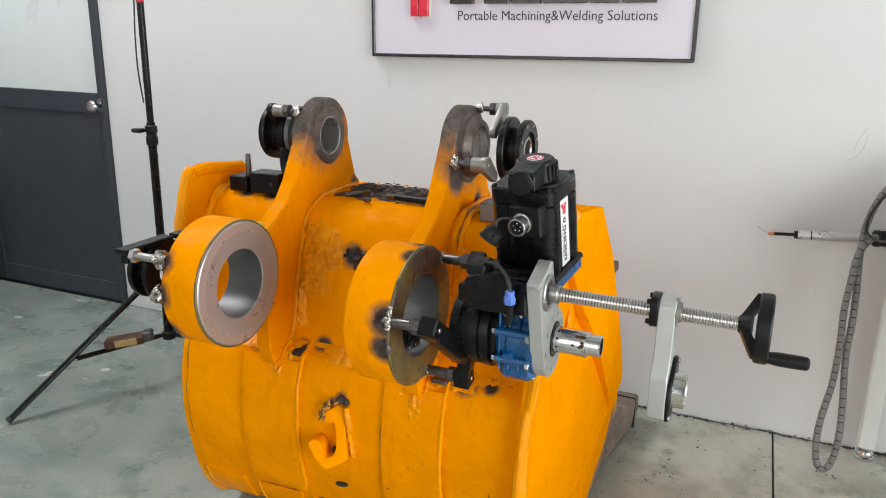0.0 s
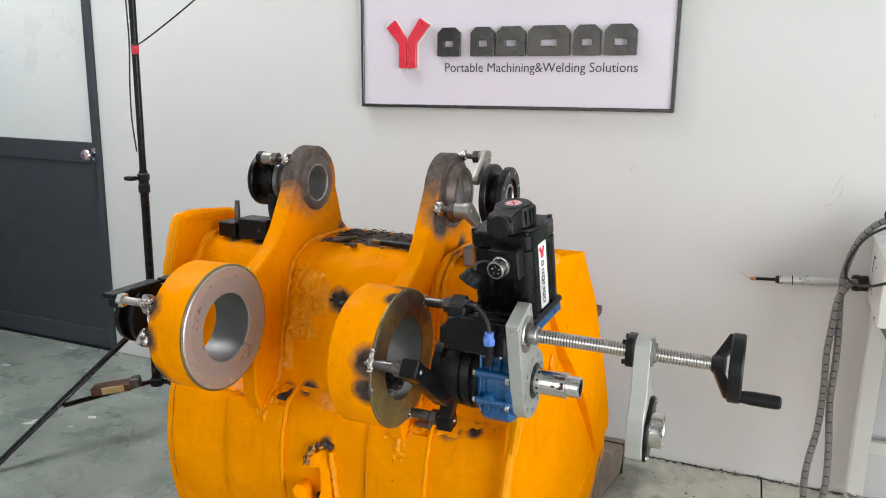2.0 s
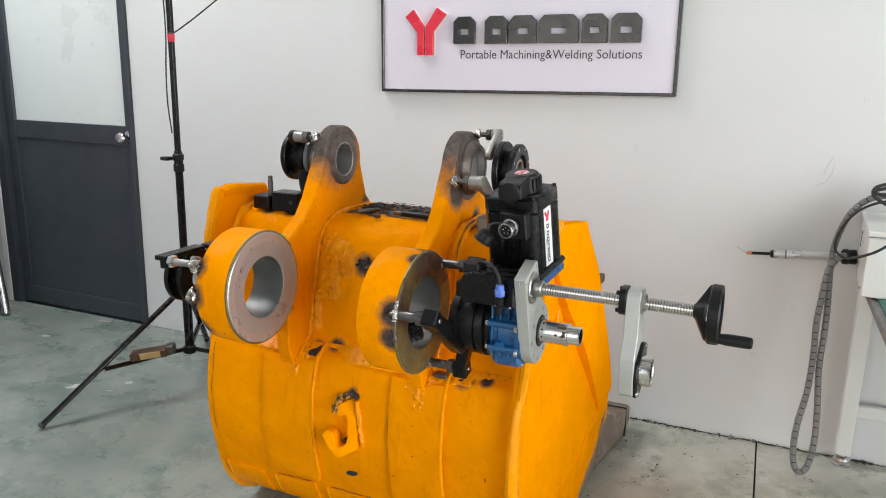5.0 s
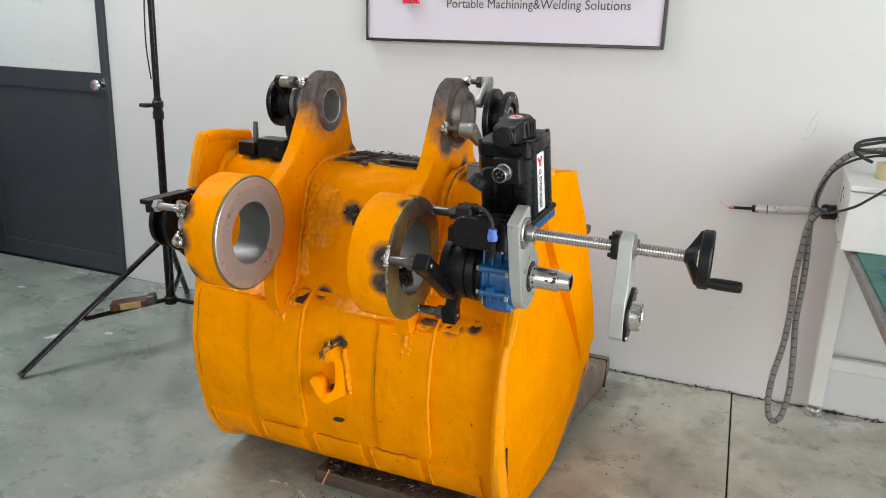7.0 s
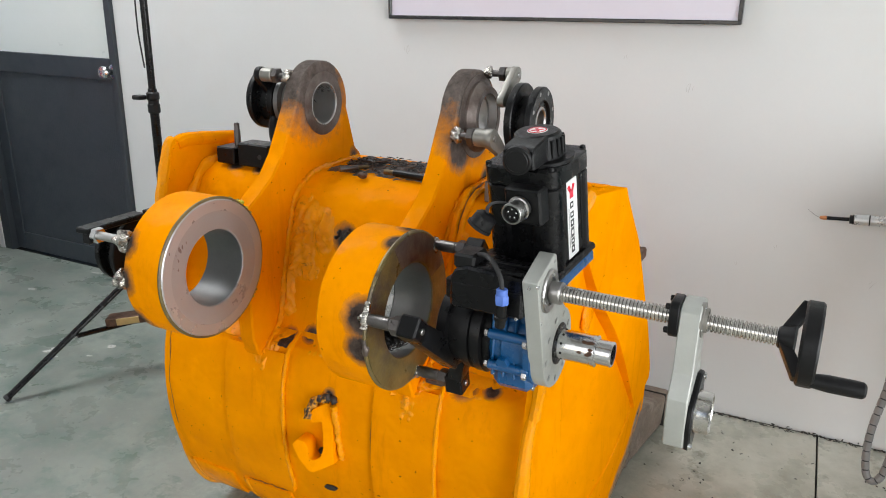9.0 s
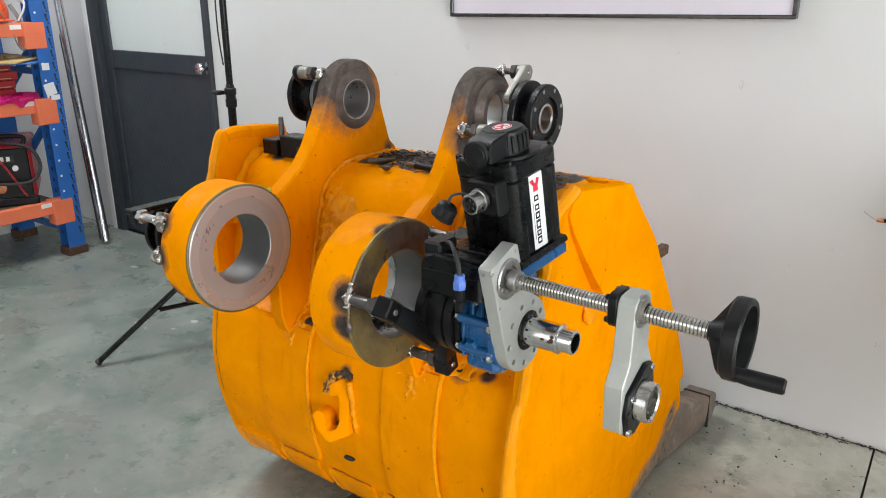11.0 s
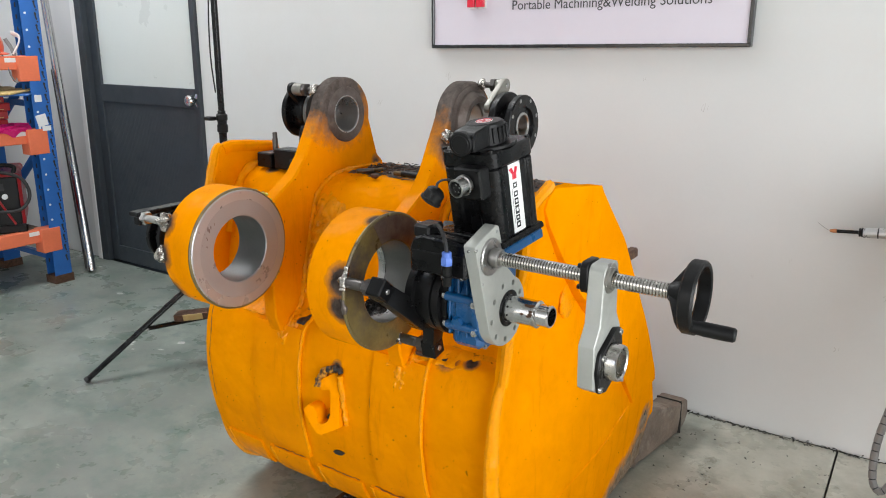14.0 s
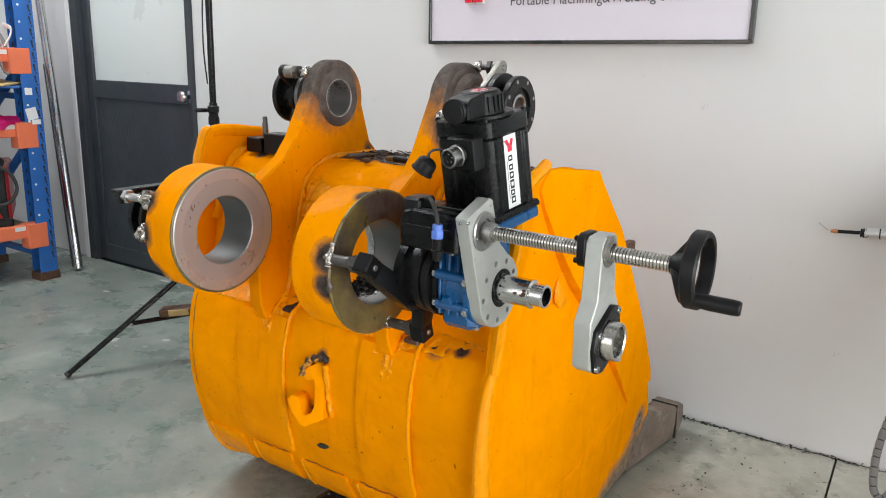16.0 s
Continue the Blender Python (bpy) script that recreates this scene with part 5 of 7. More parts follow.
part("strip_line", box(H2 - 0.0043, H2 - 0.0039, -0.0125, -0.0115, 0.034, 0.10, 0, m=MOT), "hose", motor)
for s_, pts in ((0, [(-0.014, 0.119), (-0.006, 0.121), (0.0, 0.111), (0.0, 0.099), (-0.006, 0.099), (-0.006, 0.109)]), (1, [(0.011, 0.119), (0.004, 0.121), (0.0005, 0.112), (0.0005, 0.099), (0.006, 0.099), (0.006, 0.108)])):
    part("strip_emblem", plate([(u - 0.002, v + 0.0165) for u, v in pts], [], "x", H2 - 0.0043, H2 - 0.0038, 0, m=MOT), "sign_red", motor)

# lead screw with its hanging feed arm and handwheel
ls = bmesh.new()
n_turn, pitch_, x0 = 59, 0.0052, -0.462
rings = []
for i in range(n_turn):
    rings += [(i * pitch_, 0.0102), (i * pitch_ + 0.0009, 0.0125), (i * pitch_ + 0.0033, 0.0125), (i * pitch_ + 0.0042, 0.0102)]
lathe((x0, SC_Y, SC_Z), (x0 + 0.31, FEED_Y, FEED_Z), rings, 24, ls)
screw = part("lead_screw", ls, "screw_steel", bore, "bright steel lead screw", smooth=25)
part("screw_collar", lathe((-0.473, SC_Y, SC_Z), (-0.44, SC_Y - 0.002, SC_Z), [(0, 0.017), (0.016, 0.017), (0.018, 0.0155), (0.018, 0.011)], 28), "steel", screw)
wheel = part("handwheel", lathe((-0.160, FEED_Y, FEED_Z - 0.002), (-0.09, FEED_Y, FEED_Z - 0.002), [(0.028, 0.049), (0.028, 0.054), (0.031, 0.0568), (0.047, 0.0568), (0.050, 0.0545), (0.050, 0.0505), (0.049, 0.0475), (0.031, 0.0465)], 64, closed=True), "black_plastic", bore, "black handwheel with revolving grip")
part("wheel_hub", lathe((-0.160, FEED_Y, FEED_Z), (-0.09, FEED_Y, FEED_Z), [(0, 0.012), (0.002, 0.0145), (0.012, 0.018), (0.020, 0.020), (0.023, 0.014)], 32), "black_plastic", wheel)
for d_ in (1, -1):
    e_ = Vector((0, -0.66, -0.75)) * d_
    t = bmesh.new()
    side_ = Vector((0, -e_.z, e_.y))
    v_ = [t.verts.new(Vector((x, FEED_Y, FEED_Z)) + e_ * r + side_ * w) for x, r, w in ((-0.158, 0.010, -0.011), (-0.158, 0.010, 0.011), (-0.136, 0.054, 0.012), (-0.136, 0.054, -0.012), (-0.143, 0.008, -0.010), (-0.143, 0.008, 0.010), (-0.118, 0.050, 0.010), (-0.118, 0.050, -0.010))]
    for q in ((0, 1, 2, 3), (4, 5, 6, 7), (0, 1, 5, 4), (2, 3, 7, 6), (1, 2, 6, 5), (0, 3, 7, 4)):
        t.faces.new([v_[k] for k in q])
    bmesh.ops.recalc_face_normals(t, faces=t.faces)
    soften(t, list(t.edges), 0.003)
    part("spoke", t, "black_plastic", wheel)
hy, hz_ = FEED_Y - 0.035, FEED_Z - 0.036
hd = lathe((-0.124, hy, hz_), (-0.042, hy + 0.010, hz_ - 0.004), [(0, 0.006), (0.008, 0.006), (0.009, 0.0095), (0.014, 0.0095), (0.03, 0.0112), (0.060, 0.0112), (0.070, 0.0106), (0.073, 0.0085)], 28)
grip = part("grip", hd, "black_plastic", wheel)
part("grip_stud", rod((-0.129, hy, hz_), (-0.111, hy, hz_), 0.0045), "chrome", grip)

AY, AZ = -1.4725, 0.9665
ARM = [(-1.4965, 0.981), (-1.4885, 0.989), (-1.4485, 0.991), (-1.4415, 0.984), (-1.4355, 0.9), (-1.4165, 0.872), (-1.4145, 0.8), (-1.4265, 0.784), (-1.5005, 0.778), (-1.5185, 0.79), (-1.5225, 0.862), (-1.5015, 0.893)]
feed_arm = part("feed_arm", plate(ARM, [circle(AY, AZ, 0.014, 24), circle(-1.468, 0.824, 0.019, 28)], "x", -0.283, -0.255, 0.0016), "aluminium", bore, "grey aluminium feed arm")
part("arm_bush", lathe((-0.258, AY, AZ), (-0.245, AY, AZ), [(0, 0.0135), (0, 0.0245), (0.005, 0.0245), (0.006, 0.018), (0.010, 0.017), (0.010, 0.0135)], 36, closed=True), "silver", feed_arm)
nut = part("feed_nut", plate([(AY + u, AZ + v) for u, v in ((-0.026, -0.018), (-0.018, -0.026), (0.018, -0.026), (0.026, -0.018), (0.026, 0.018), (0.018, 0.026), (-0.018, 0.026), (-0.026, 0.018))], [circle(AY, AZ, 0.0136, 28)], "x", -0.297, -0.2835, 0.0015), "black", feed_arm)
for k in range(4):
    y, z = ring_pt(AY, AZ, 0.0245, 45 + 90 * k)
    part("nut_screw", bolt((-0.297, y, z), (-1, 0, 0), 0.0046, 0.006), "black_paint", nut)
    part("bush_screw", bolt((-0.2525, *ring_pt(AY, AZ, 0.0215, 20 + 90 * k)), (1, 0, 0), 0.002, 0.001), "chrome", feed_arm)
by, bz = -1.468, 0.825
DIA = [(by - 0.040, bz - 0.005), (by - 0.030, bz - 0.036), (by - 0.010, bz - 0.041), (by + 0.036, bz - 0.022), (by + 0.040, bz + 0.010), (by + 0.034, bz + 0.036), (by + 0.012, bz + 0.042), (by - 0.034, bz + 0.020)]
DIA = [(by + (y - by) * 1.26, bz + (z - bz) * 1.26) for y, z in DIA]
flange = part("bearing_flange", plate(DIA, [circle(by, bz, 0.0310, 30)], "x", -0.2565, -0.247, 0.0025), "black", feed_arm, "black bearing flange with bright screws")
part("bearing_sleeve", lathe((-0.27, by, bz), (-0.21, by, bz), [(0, 0.0245), (0, 0.0306), (0.039, 0.0306), (0.042, 0.0294), (0.042, 0.0265), (0.040, 0.0245)], 44, closed=True), "screw_steel", flange, "bare steel sleeve")
for y, z in ((by - 0.038, bz - 0.0365), (by + 0.039, bz - 0.0175), (by + 0.035, bz + 0.040), (by - 0.035, bz + 0.0165)):
    part("flange_screw", bolt((-0.247, y, z), (1, 0, 0), 0.0055, 0.003), "chrome", flange)
part("sleeve_key", box(-0.234, -0.2275, by + 0.006, by + 0.011, bz - 0.0345, bz - 0.0275, 0.001), "steel", flange)

# ---- bearing supports ----


def spool(name, x0, x1, cy, cz, ra, rb, label, wide=0.016):
    ob = thing(name, ((x0 + x1) / 2, cy, cz), label, "bearing support")
    s = 1 if x1 > x0 else -1
    n = abs(x1 - x0)
    part("flange", lathe((x0, cy, cz), (x1, cy, cz), [(0, 0.032), (0, ra - 0.002), (0.002, ra), (wide - 0.002, ra), (wide, ra - 0.002), (wide, 0.032)], 56, closed=True), "black", ob)
    part("hub", lathe((x0 + s * wide, cy, cz), (x1, cy, cz), [(0, 0.032), (0, 0.052), (n - 2 * wide, 0.052), (n - 2 * wide, 0.032)], 48, closed=True), "black", ob)
    part("bolting_ring", lathe((x1 - s * wide, cy, cz), (x1, cy, cz), [(0, 0.030), (0, rb - 0.002), (0.002, rb), (wide - 0.002, rb), (wide, rb - 0.0025), (wide, 0.045), (wide - 0.006, 0.043), (wide - 0.006, 0.030)], 56, closed=True), "black", ob)
    part("bearing", lathe((x1 - s * 0.05, cy, cz), (x1, cy, cz), [(0.002, 0.024), (0.002, 0.0315), (0.046, 0.0315), (0.047, 0.0295), (0.047, 0.026), (0.044, 0.024)], 40, closed=True), "steel", ob, "bright bearing race")
    for k in range(8):
        y, z = ring_pt(cy, cz, rb - 0.010, 45 * k + 20)
        part("screw_hole", lathe((x1 - s * 0.003, y, z), (x1 + s * 0.0004, y, z), [(0, 0.0045), (0.0033, 0.0045), (0.0034, 0.003)], 12), "steel", ob)
    return ob


def lug_arm(ob, x_weld, y, z, x_end, toward, mat="silver", r=0.0125, lump=0.017, link_mat="silver"):
    """A stud tacked to the lug, a turned sleeve on it and a flat link to the support."""
    s = 1 if x_end > x_weld else -1
    part("stud", rod((x_weld, y, z), (x_end - s * 0.01, y, z), 0.007, 14), "dark_steel", ob, "steel stud")
    part("stud_nut", hexnut((x_weld + s * 0.030, y, z), (x_weld + s * 0.044, y, z), r + 0.0015), "dark_steel", ob, "dull hexagon nut")
    part("sleeve", rod((x_weld + s * 0.045, y, z), (x_end, y, z), r, 24, 0.002), mat, ob, "turned satin steel sleeve")
    d = Vector((0, toward[0] - y, toward[1] - z))
    n = d.length
    d.normalize()
    e = Vector((0, -d.z, d.y))
    o = Vector((x_end - s * 0.014, y, z))
    pts = []
    for a in range(13):
        b = radians(90 + 180 * a / 12)
        pts.append(o + d * ((r + 0.002) * math.cos(b)) + e * ((r + 0.002) * math.sin(b)))
    for a in range(9):
        b = radians(-90 + 180 * a / 8)
        pts.append(o + d * (n + 0.012 * math.cos(b)) + e * (0.0125 * math.sin(b)))
    t = bmesh.new()
    f = t.faces.new([t.verts.new(p) for p in pts])
    r_ = bmesh.ops.extrude_face_region(t, geom=[f])
    bmesh.ops.translate(t, verts=[g for g in r_["geom"] if isinstance(g, bmesh.types.BMVert)], vec=(s * 0.016, 0, 0))
    bmesh.ops.recalc_face_normals(t, faces=t.faces)
    soften(t, list(t.edges), 0.003)
    link = part("link", t, link_mat, ob)
    part("link_screw", rod((x_end + s * 0.0015, y, z), (x_end + s * 0.004, y, z), 0.006, 14, 0.001), "steel", link)
    wl = bmesh.new()
    weld_lump((x_weld + s * 0.003, y, z), lump, wl)
    part("tack_weld", wl, "weld", ob, "shiny spattered tack weld")


sup = spool("bearing_support", -0.722, -0.666, TOP_Y - 0.006, TOP_Z + 0.001, 0.077, 0.0715, "black flanged bearing support tacked to the lug with silver links")
lug_arm(sup, -0.812, -0.966, 1.231, -0.742, (-1.035, 1.182), r=0.0150, lump=0.013)
lug_arm(sup, -0.812, -1.118, 1.119, -0.728, (-1.066, 1.085), r=0.0180, lump=0.0165)
sup2 = spool("bearing_support", -1.325, -1.395, TOP_Y, TOP_Z, 0.064, 0.072, "black flanged bearing support behind the painted lug")
lug_arm(sup2, -1.262, -1.072, 1.207, -1.352, (-1.04, 1.165), r=0.0165, lump=0.0165, link_mat="black")
part("curved_link", tube([(-1.328, -1.03, 1.125), (-1.32, -1.055, 1.095), (-1.308, -1.07, 1.062), (-1.29, -1.075, 1.03), (-1.265, -1.08, 1.005)], 0.019, 12, smooth_n=6, flat=0.55), "black", sup2)
sup3 = spool("bearing_support", -1.425, -1.49, PIN_Y, PIN_Z, 0.076, 0.070, "black flanged bearing support on the pin boss end", 0.014)
for y, z, y1 in ((-1.520, 0.923, -1.39), (-1.285, 0.92, -1.37)):
    part("stud", rod((-1.322, y, z), (-1.432, y, z), 0.0088, 16), "steel", sup3, "steel stud")
    part("stud_nut", hexnut((-1.395, y, z), (-1.411, y, z), 0.0165), "chrome", sup3, "bright hexagon nut")
    part("arm", box(-1.448, -1.413, min(y - 0.016, y1), max(y + 0.016, y1), z + 0.002, z + 0.014, 0.002), "black", sup3)
    part("arm_web", box(-1.432, -1.413, y - 0.015, y + 0.015, z - 0.018, z + 0.003, 0.002), "black", sup3)
    wl = bmesh.new()
    weld_lump((-1.328, y, z), 0.021, wl)
    part("tack_weld", wl, "weld", sup3, "shiny spattered tack weld")
wl = bmesh.new()
weld_lump((-1.327, -1.535, 0.85), 0.021, wl)
part("tack_weld", wl, "weld", sup3, "shiny spattered tack weld")

# ---- swarf, blocks and dirt on the bucket ----


def swarf(name, spots, n, label, mat, size=(0.006, 0.02), seed=3, curl=False):
    rnd = random.Random(seed)
    t = bmesh.new()
    for i in range(n):
        cx, cy, cz, rx, ry = rnd.choice(spots)
        a, d = rnd.random() * 6.28, math.sqrt(rnd.random())
        x, y, z = cx + rx * d * math.cos(a), cy + ry * d * math.sin(a), cz + rnd.random() * 0.007
        ln, w = rnd.uniform(*size), rnd.uniform(0.001, 0.003)
        m = Matrix.Translation((x, y, z)) @ Euler((rnd.uniform(-0.18, 0.18), rnd.uniform(-0.18, 0.18), rnd.random() * 6.28)).to_matrix().to_4x4()
        if curl:
            r = rnd.uniform(0.003, 0.007)
            pts = [m @ Vector((r * math.cos(k * 0.9), r * math.sin(k * 0.9), k * 0.0016)) for k in range(9)]
            for q0, q1 in zip(pts, pts[1:]):
                up_ = Vector((0, 0, 0.0016))
                t.faces.new([t.verts.new(p) for p in (q0, q1, q1 + up_, q0 + up_)])
        else:
            vs = [t.verts.new(m @ Vector(p)) for p in ((-ln / 2, -w, 0), (ln / 2, -w * 0.4, 0), (ln / 2, w * 0.5, 0.001), (-ln / 2, w, 0.002), (0, 0, w * 1.6))]
            t.faces.new(vs[:4])
            for k in range(4):
                t.faces.new((vs[k], vs[(k + 1) % 4], vs[4]))
    return solid(name, t, mat, label, "swarf", kind="stuff", smooth=0)


swarf("steel_swarf", [(-1.08, -0.96, 0.991, 0.10, 0.07), (-0.94, -0.95, 0.991, 0.07, 0.08), (-1.0, -0.9, 0.991, 0.19, 0.05), (-1.15, -0.93, 0.991, 0.04, 0.05), (-0.72, -0.96, 0.99, 0.09, 0.06)], 420, "dark oily steel swarf lying on the bucket top", "chip", seed=5)
swarf("rusty_swarf", [(-1.06, -0.95, 0.993, 0.12, 0.06), (-0.93, -0.94, 0.992, 0.06, 0.07), (-0.7, -0.95, 0.992, 0.06, 0.05)], 130, "rust-brown flakes among the swarf on the bucket top", "rust_chip", (0.012, 0.035), 8)
for x0, x1, lab in ((-1.206, -0.862, "between the lugs"), (-0.812, -0.64, "beside the motor")):
    sl = bmesh.new()
    nx, ny = 60, 34
    g = []
    for j in range(ny + 1):
        y = -1.085 + 0.248 * j / ny
        row = []
        for i in range(nx + 1):
            x = x0 + (x1 - x0) * i / nx
            lim = 0.3 + 0.7 * clamp01((y + 1.06 + 0.035 * noise.noise((x * 14, 1, 2))) / 0.035)
            edge_ = min(1, 6 * min(i, nx - i, ny - j) / 12)
            base_z = 0.987 - max(0, -1.02 - y) * 0.16
            row.append(sl.verts.new((x, y, base_z - 0.001 + edge_ * lim * (0.004 + 0.006 * noise.noise((x * 35, y * 35, 1)) + 0.004 * noise.noise((x * 120, y * 120, 5))) - (1 - lim) * 0.008)))
        g.append(row)
    for a, b in zip(g, g[1:]):
        for i in range(nx):
            sl.faces.new((a[i], a[i + 1], b[i + 1], b[i]))
    solid("oily_grime", sl, "grime", "crust of brown-black oily grime on the bucket top " + lab, "grime", kind="stuff", smooth=60)
swarf("swarf_curls", [(-0.785, -1.418, 0.783, 0.026, 0.034), (-0.782, -1.415, 0.793, 0.020, 0.028), (-0.78, -1.412, 0.803, 0.014, 0.02)], 560, "blue-black steel curls heaped inside the bored boss", "chip", (0.01, 0.02), 11, True)
swarf("loose_swarf", [(-0.95, -1.13, 0.046, 0.2, 0.05), (-1.1, -1.14, 0.046, 0.06, 0.04)], 420, "dark swarf scattered on the timber", "chip", (0.008, 0.025), 12)
swarf("floor_swarf", [(-1.05, -1.25, 0.001, 0.18, 0.05), (-0.42, -0.5, 0.001, 0.15, 0.3), (-0.3, -0.15, 0.001, 0.5, 0.1), (-0.7, -1.35, 0.001, 0.5, 0.15)], 150, "loose steel chips scattered over the floor", "chip", (0.004, 0.012), 13)
solid("copper_offcut", rod((-1.145, -1.195, 0.008), (-1.13, -1.175, 0.055), 0.004, 10), "copper", "copper rod offcut leaning on the timber", "offcut")

bit = thing("tool_bar", (-0.98, -1.028, 0.99), "short black steel bar with brass end lying in the grime", "steel bar")
part("bar", rod((-1.012, -1.026, 1.0005), (-0.915, -1.035, 1.0005), 0.0085, 16), "black", bit)
part("end", rod((-1.040, -1.021, 0.999), (-1.010, -1.026, 1.0), 0.0068, 14), "brass", bit, "dull brass end")
bit2 = thing("tool_bar", (-1.125, -1.02, 0.99), "thin dark steel bar with brass end lying in the grime", "steel bar")
part("bar", rod((-1.148, -1.048, 0.998), (-1.118, -1.014, 0.999), 0.0065, 14), "dark_steel", bit2)
part("end", rod((-1.119, -1.015, 0.999), (-1.100, -0.995, 1.0), 0.005, 14), "brass", bit2, "dull brass end")
solid("wood_chip", blob((-1.075, -1.062, 0.994), 0.010, None, 0.6, (1.2, 0.8, 0.7)), "rust_chip", "rust-brown scale lump in the grime on the bucket", "scale lump")
blk = thing("clamp_block", (-1.455, -1.05, 0.975), "pair of black steel clamp blocks with an upright pin", "clamp block")
part("block", box(-1.490, -1.434, -1.088, -1.025, 0.985, 1.026, 0.003), "black", blk)
part("block", box(-1.421, -1.326, -1.088, -1.03, 0.985, 1.041, 0.003), "black", blk)
part("pin", lathe((-1.452, -1.05, 1.018), (-1.452, -1.05, 1.082), [(0, 0.008), (0.045, 0.008), (0.048, 0.0068), (0.062, 0.0068), (0.064, 0.0055)], 16), "dark_steel", blk, "upright steel pin")
part("block_hole", lathe((-1.352, -1.0865, 1.012), (-1.352, -1.0892, 1.012), [(0, 0.006), (0.0027, 0.006), (0.0028, 0.004)], 14), "rubber", blk)
solid("steel_block", box(-0.757, -0.707, -1.09, -1.03, 0.98, 1.025, 0.003), "bored", "small bare steel block on the bucket top", "block")
part("strap_stub", box(-0.80, -0.76, -1.262, -1.238, 0.628, 0.64, 0.003), "scorch", bucket, "burnt strap end")
SY, SZ = -0.992, 0.735
sx_ = right_x(SY, SZ) - recess(SY, SZ)
sc = plate([(SY + (0.036 + 0.003 * math.sin(3 * a + 1)) * math.cos(a), SZ + (0.041 + 0.003 * math.sin(2 * a)) * math.sin(a)) for a in [2 * math.pi * k / 40 for k in range(40)]], [], "x", sx_ - 0.01, sx_ + 0.0035, 0.003, seg=2)
part("weld_scar", sc, "orange_gloss", bucket, "painted-over round patch")
arc = [(sx_ + 0.001, SY + 0.039 * math.cos(a), SZ + 0.044 * math.sin(a)) for a in [radians(95 + 11 * k) for k in range(12)]]
part("weld_scar", tube(arc, 0.0052, 8, wob=0.9, smooth_n=5, freq=90), "orange_weld", bucket)

seated = False
swarf("wall_dirt", [(-0.2 + 0.14 * k, -0.012, 0.0, 0.08, 0.012) for k in range(-3, 9)], 500, "dirt and grit along the foot of the wall", "gap", (0.004, 0.015), 14)

# ---- light stand behind the bucket ----
PX, PY = -2.252, -0.557
stand = thing("light_stand", (PX, PY, 0), "black metal light stand with folding tripod legs", "tripod stand")
part("lower_tube", rod((PX, PY, 0.172), (PX, PY, 1.03), 0.0155, 20), "black_paint", stand)
part("leg_sleeve", rod((PX, PY, 0.18), (PX, PY, 0.455), 0.0185, 20), "black_paint", stand)
part("upper_tube", rod((PX, PY, 1.0), (PX, PY, 2.45), 0.0125, 20), "black_paint", stand)
col = part("clamp_collar", lathe((PX, PY, 0.945), (PX, PY, 1.02), [(0, 0.017), (0.004, 0.021), (0.03, 0.021), (0.034, 0.018), (0.045, 0.018), (0.05, 0.022), (0.07, 0.022), (0.075, 0.016)], 24), "black_plastic", stand)
part("clamp_knob", box(PX - 0.055, PX - 0.014, PY - 0.046, PY - 0.012, 0.993, 1.008, 0.004), "black_plastic", col)
part("leg_collar", lathe((PX, PY, 0.43), (PX, PY, 0.48), [(0, 0.018), (0.004, 0.025), (0.045, 0.025), (0.05, 0.018)], 24), "black_plastic", stand)
part("brace_collar", lathe((PX, PY, 0.17), (PX, PY, 0.215), [(0, 0.019), (0.004, 0.026), (0.03, 0.026), (0.035, 0.019)], 24), "black_plastic", stand)
part("spigot", rod((PX, PY, 2.44), (PX, PY, 2.52), 0.008), "steel", stand)
for k in range(3):
    a = math.atan2(-0.532, -0.254) + k * 2.0944
    c, s = math.cos(a), math.sin(a)
    top, tip, knee = Vector((PX + 0.02 * c, PY + 0.02 * s, 0.455)), Vector((PX + 0.598 * c, PY + 0.598 * s, 0.012)), Vector((PX + 0.355 * c, PY + 0.355 * s, 0.183))
    leg = tube([top, tip], 0.0138, 12, flat=0.75)
    lg_ = part("leg", leg, "black_paint", stand)
    part("foot", rod(tip + (top - tip) * 0.02, tip, 0.0135, 14), "rubber", lg_)
    part("brace", tube([Vector((PX + 0.02 * c, PY + 0.02 * s, 0.192)), knee], 0.0112, 10, flat=0.8), "black_paint", stand)
    part("rivet", rod(knee + Vector((s * 0.014, -c * 0.014, 0)), knee - Vector((s * 0.014, -c * 0.014, 0)), 0.005, 10), "chrome", stand)
part("red_tape", lathe((PX, PY, 1.457), (PX, PY, 1.487), [(0, 0.0135), (0.03, 0.0138)], 20), "sign_red", stand, "red tape wound round the pole")
part("tape_tail", box(PX + 0.004, PX + 0.030, PY - 0.018, PY - 0.016, 1.450, 1.472, 0.001), "sign_red", stand)
part("pole_cord", tube([(PX - 0.014, PY - 0.006, 2.3), (PX - 0.018, PY - 0.012, 1.75), (PX - 0.012, PY - 0.014, 1.5), (PX - 0.022, PY - 0.014, 1.35), (PX - 0.026, PY - 0.012, 1.22), (PX - 0.015, PY - 0.01, 1.1)], 0.0028, 8, smooth_n=8), "rubber", stand)
part("loose_cord", tube([(PX - 0.01, PY - 0.015, 0.5), (PX + 0.03, PY - 0.03, 0.42), (PX + 0.035, PY - 0.035, 0.3), (PX + 0.015, PY - 0.03, 0.24), (PX + 0.05, PY - 0.03, 0.3)], 0.003, 8, smooth_n=8), "rubber", stand)
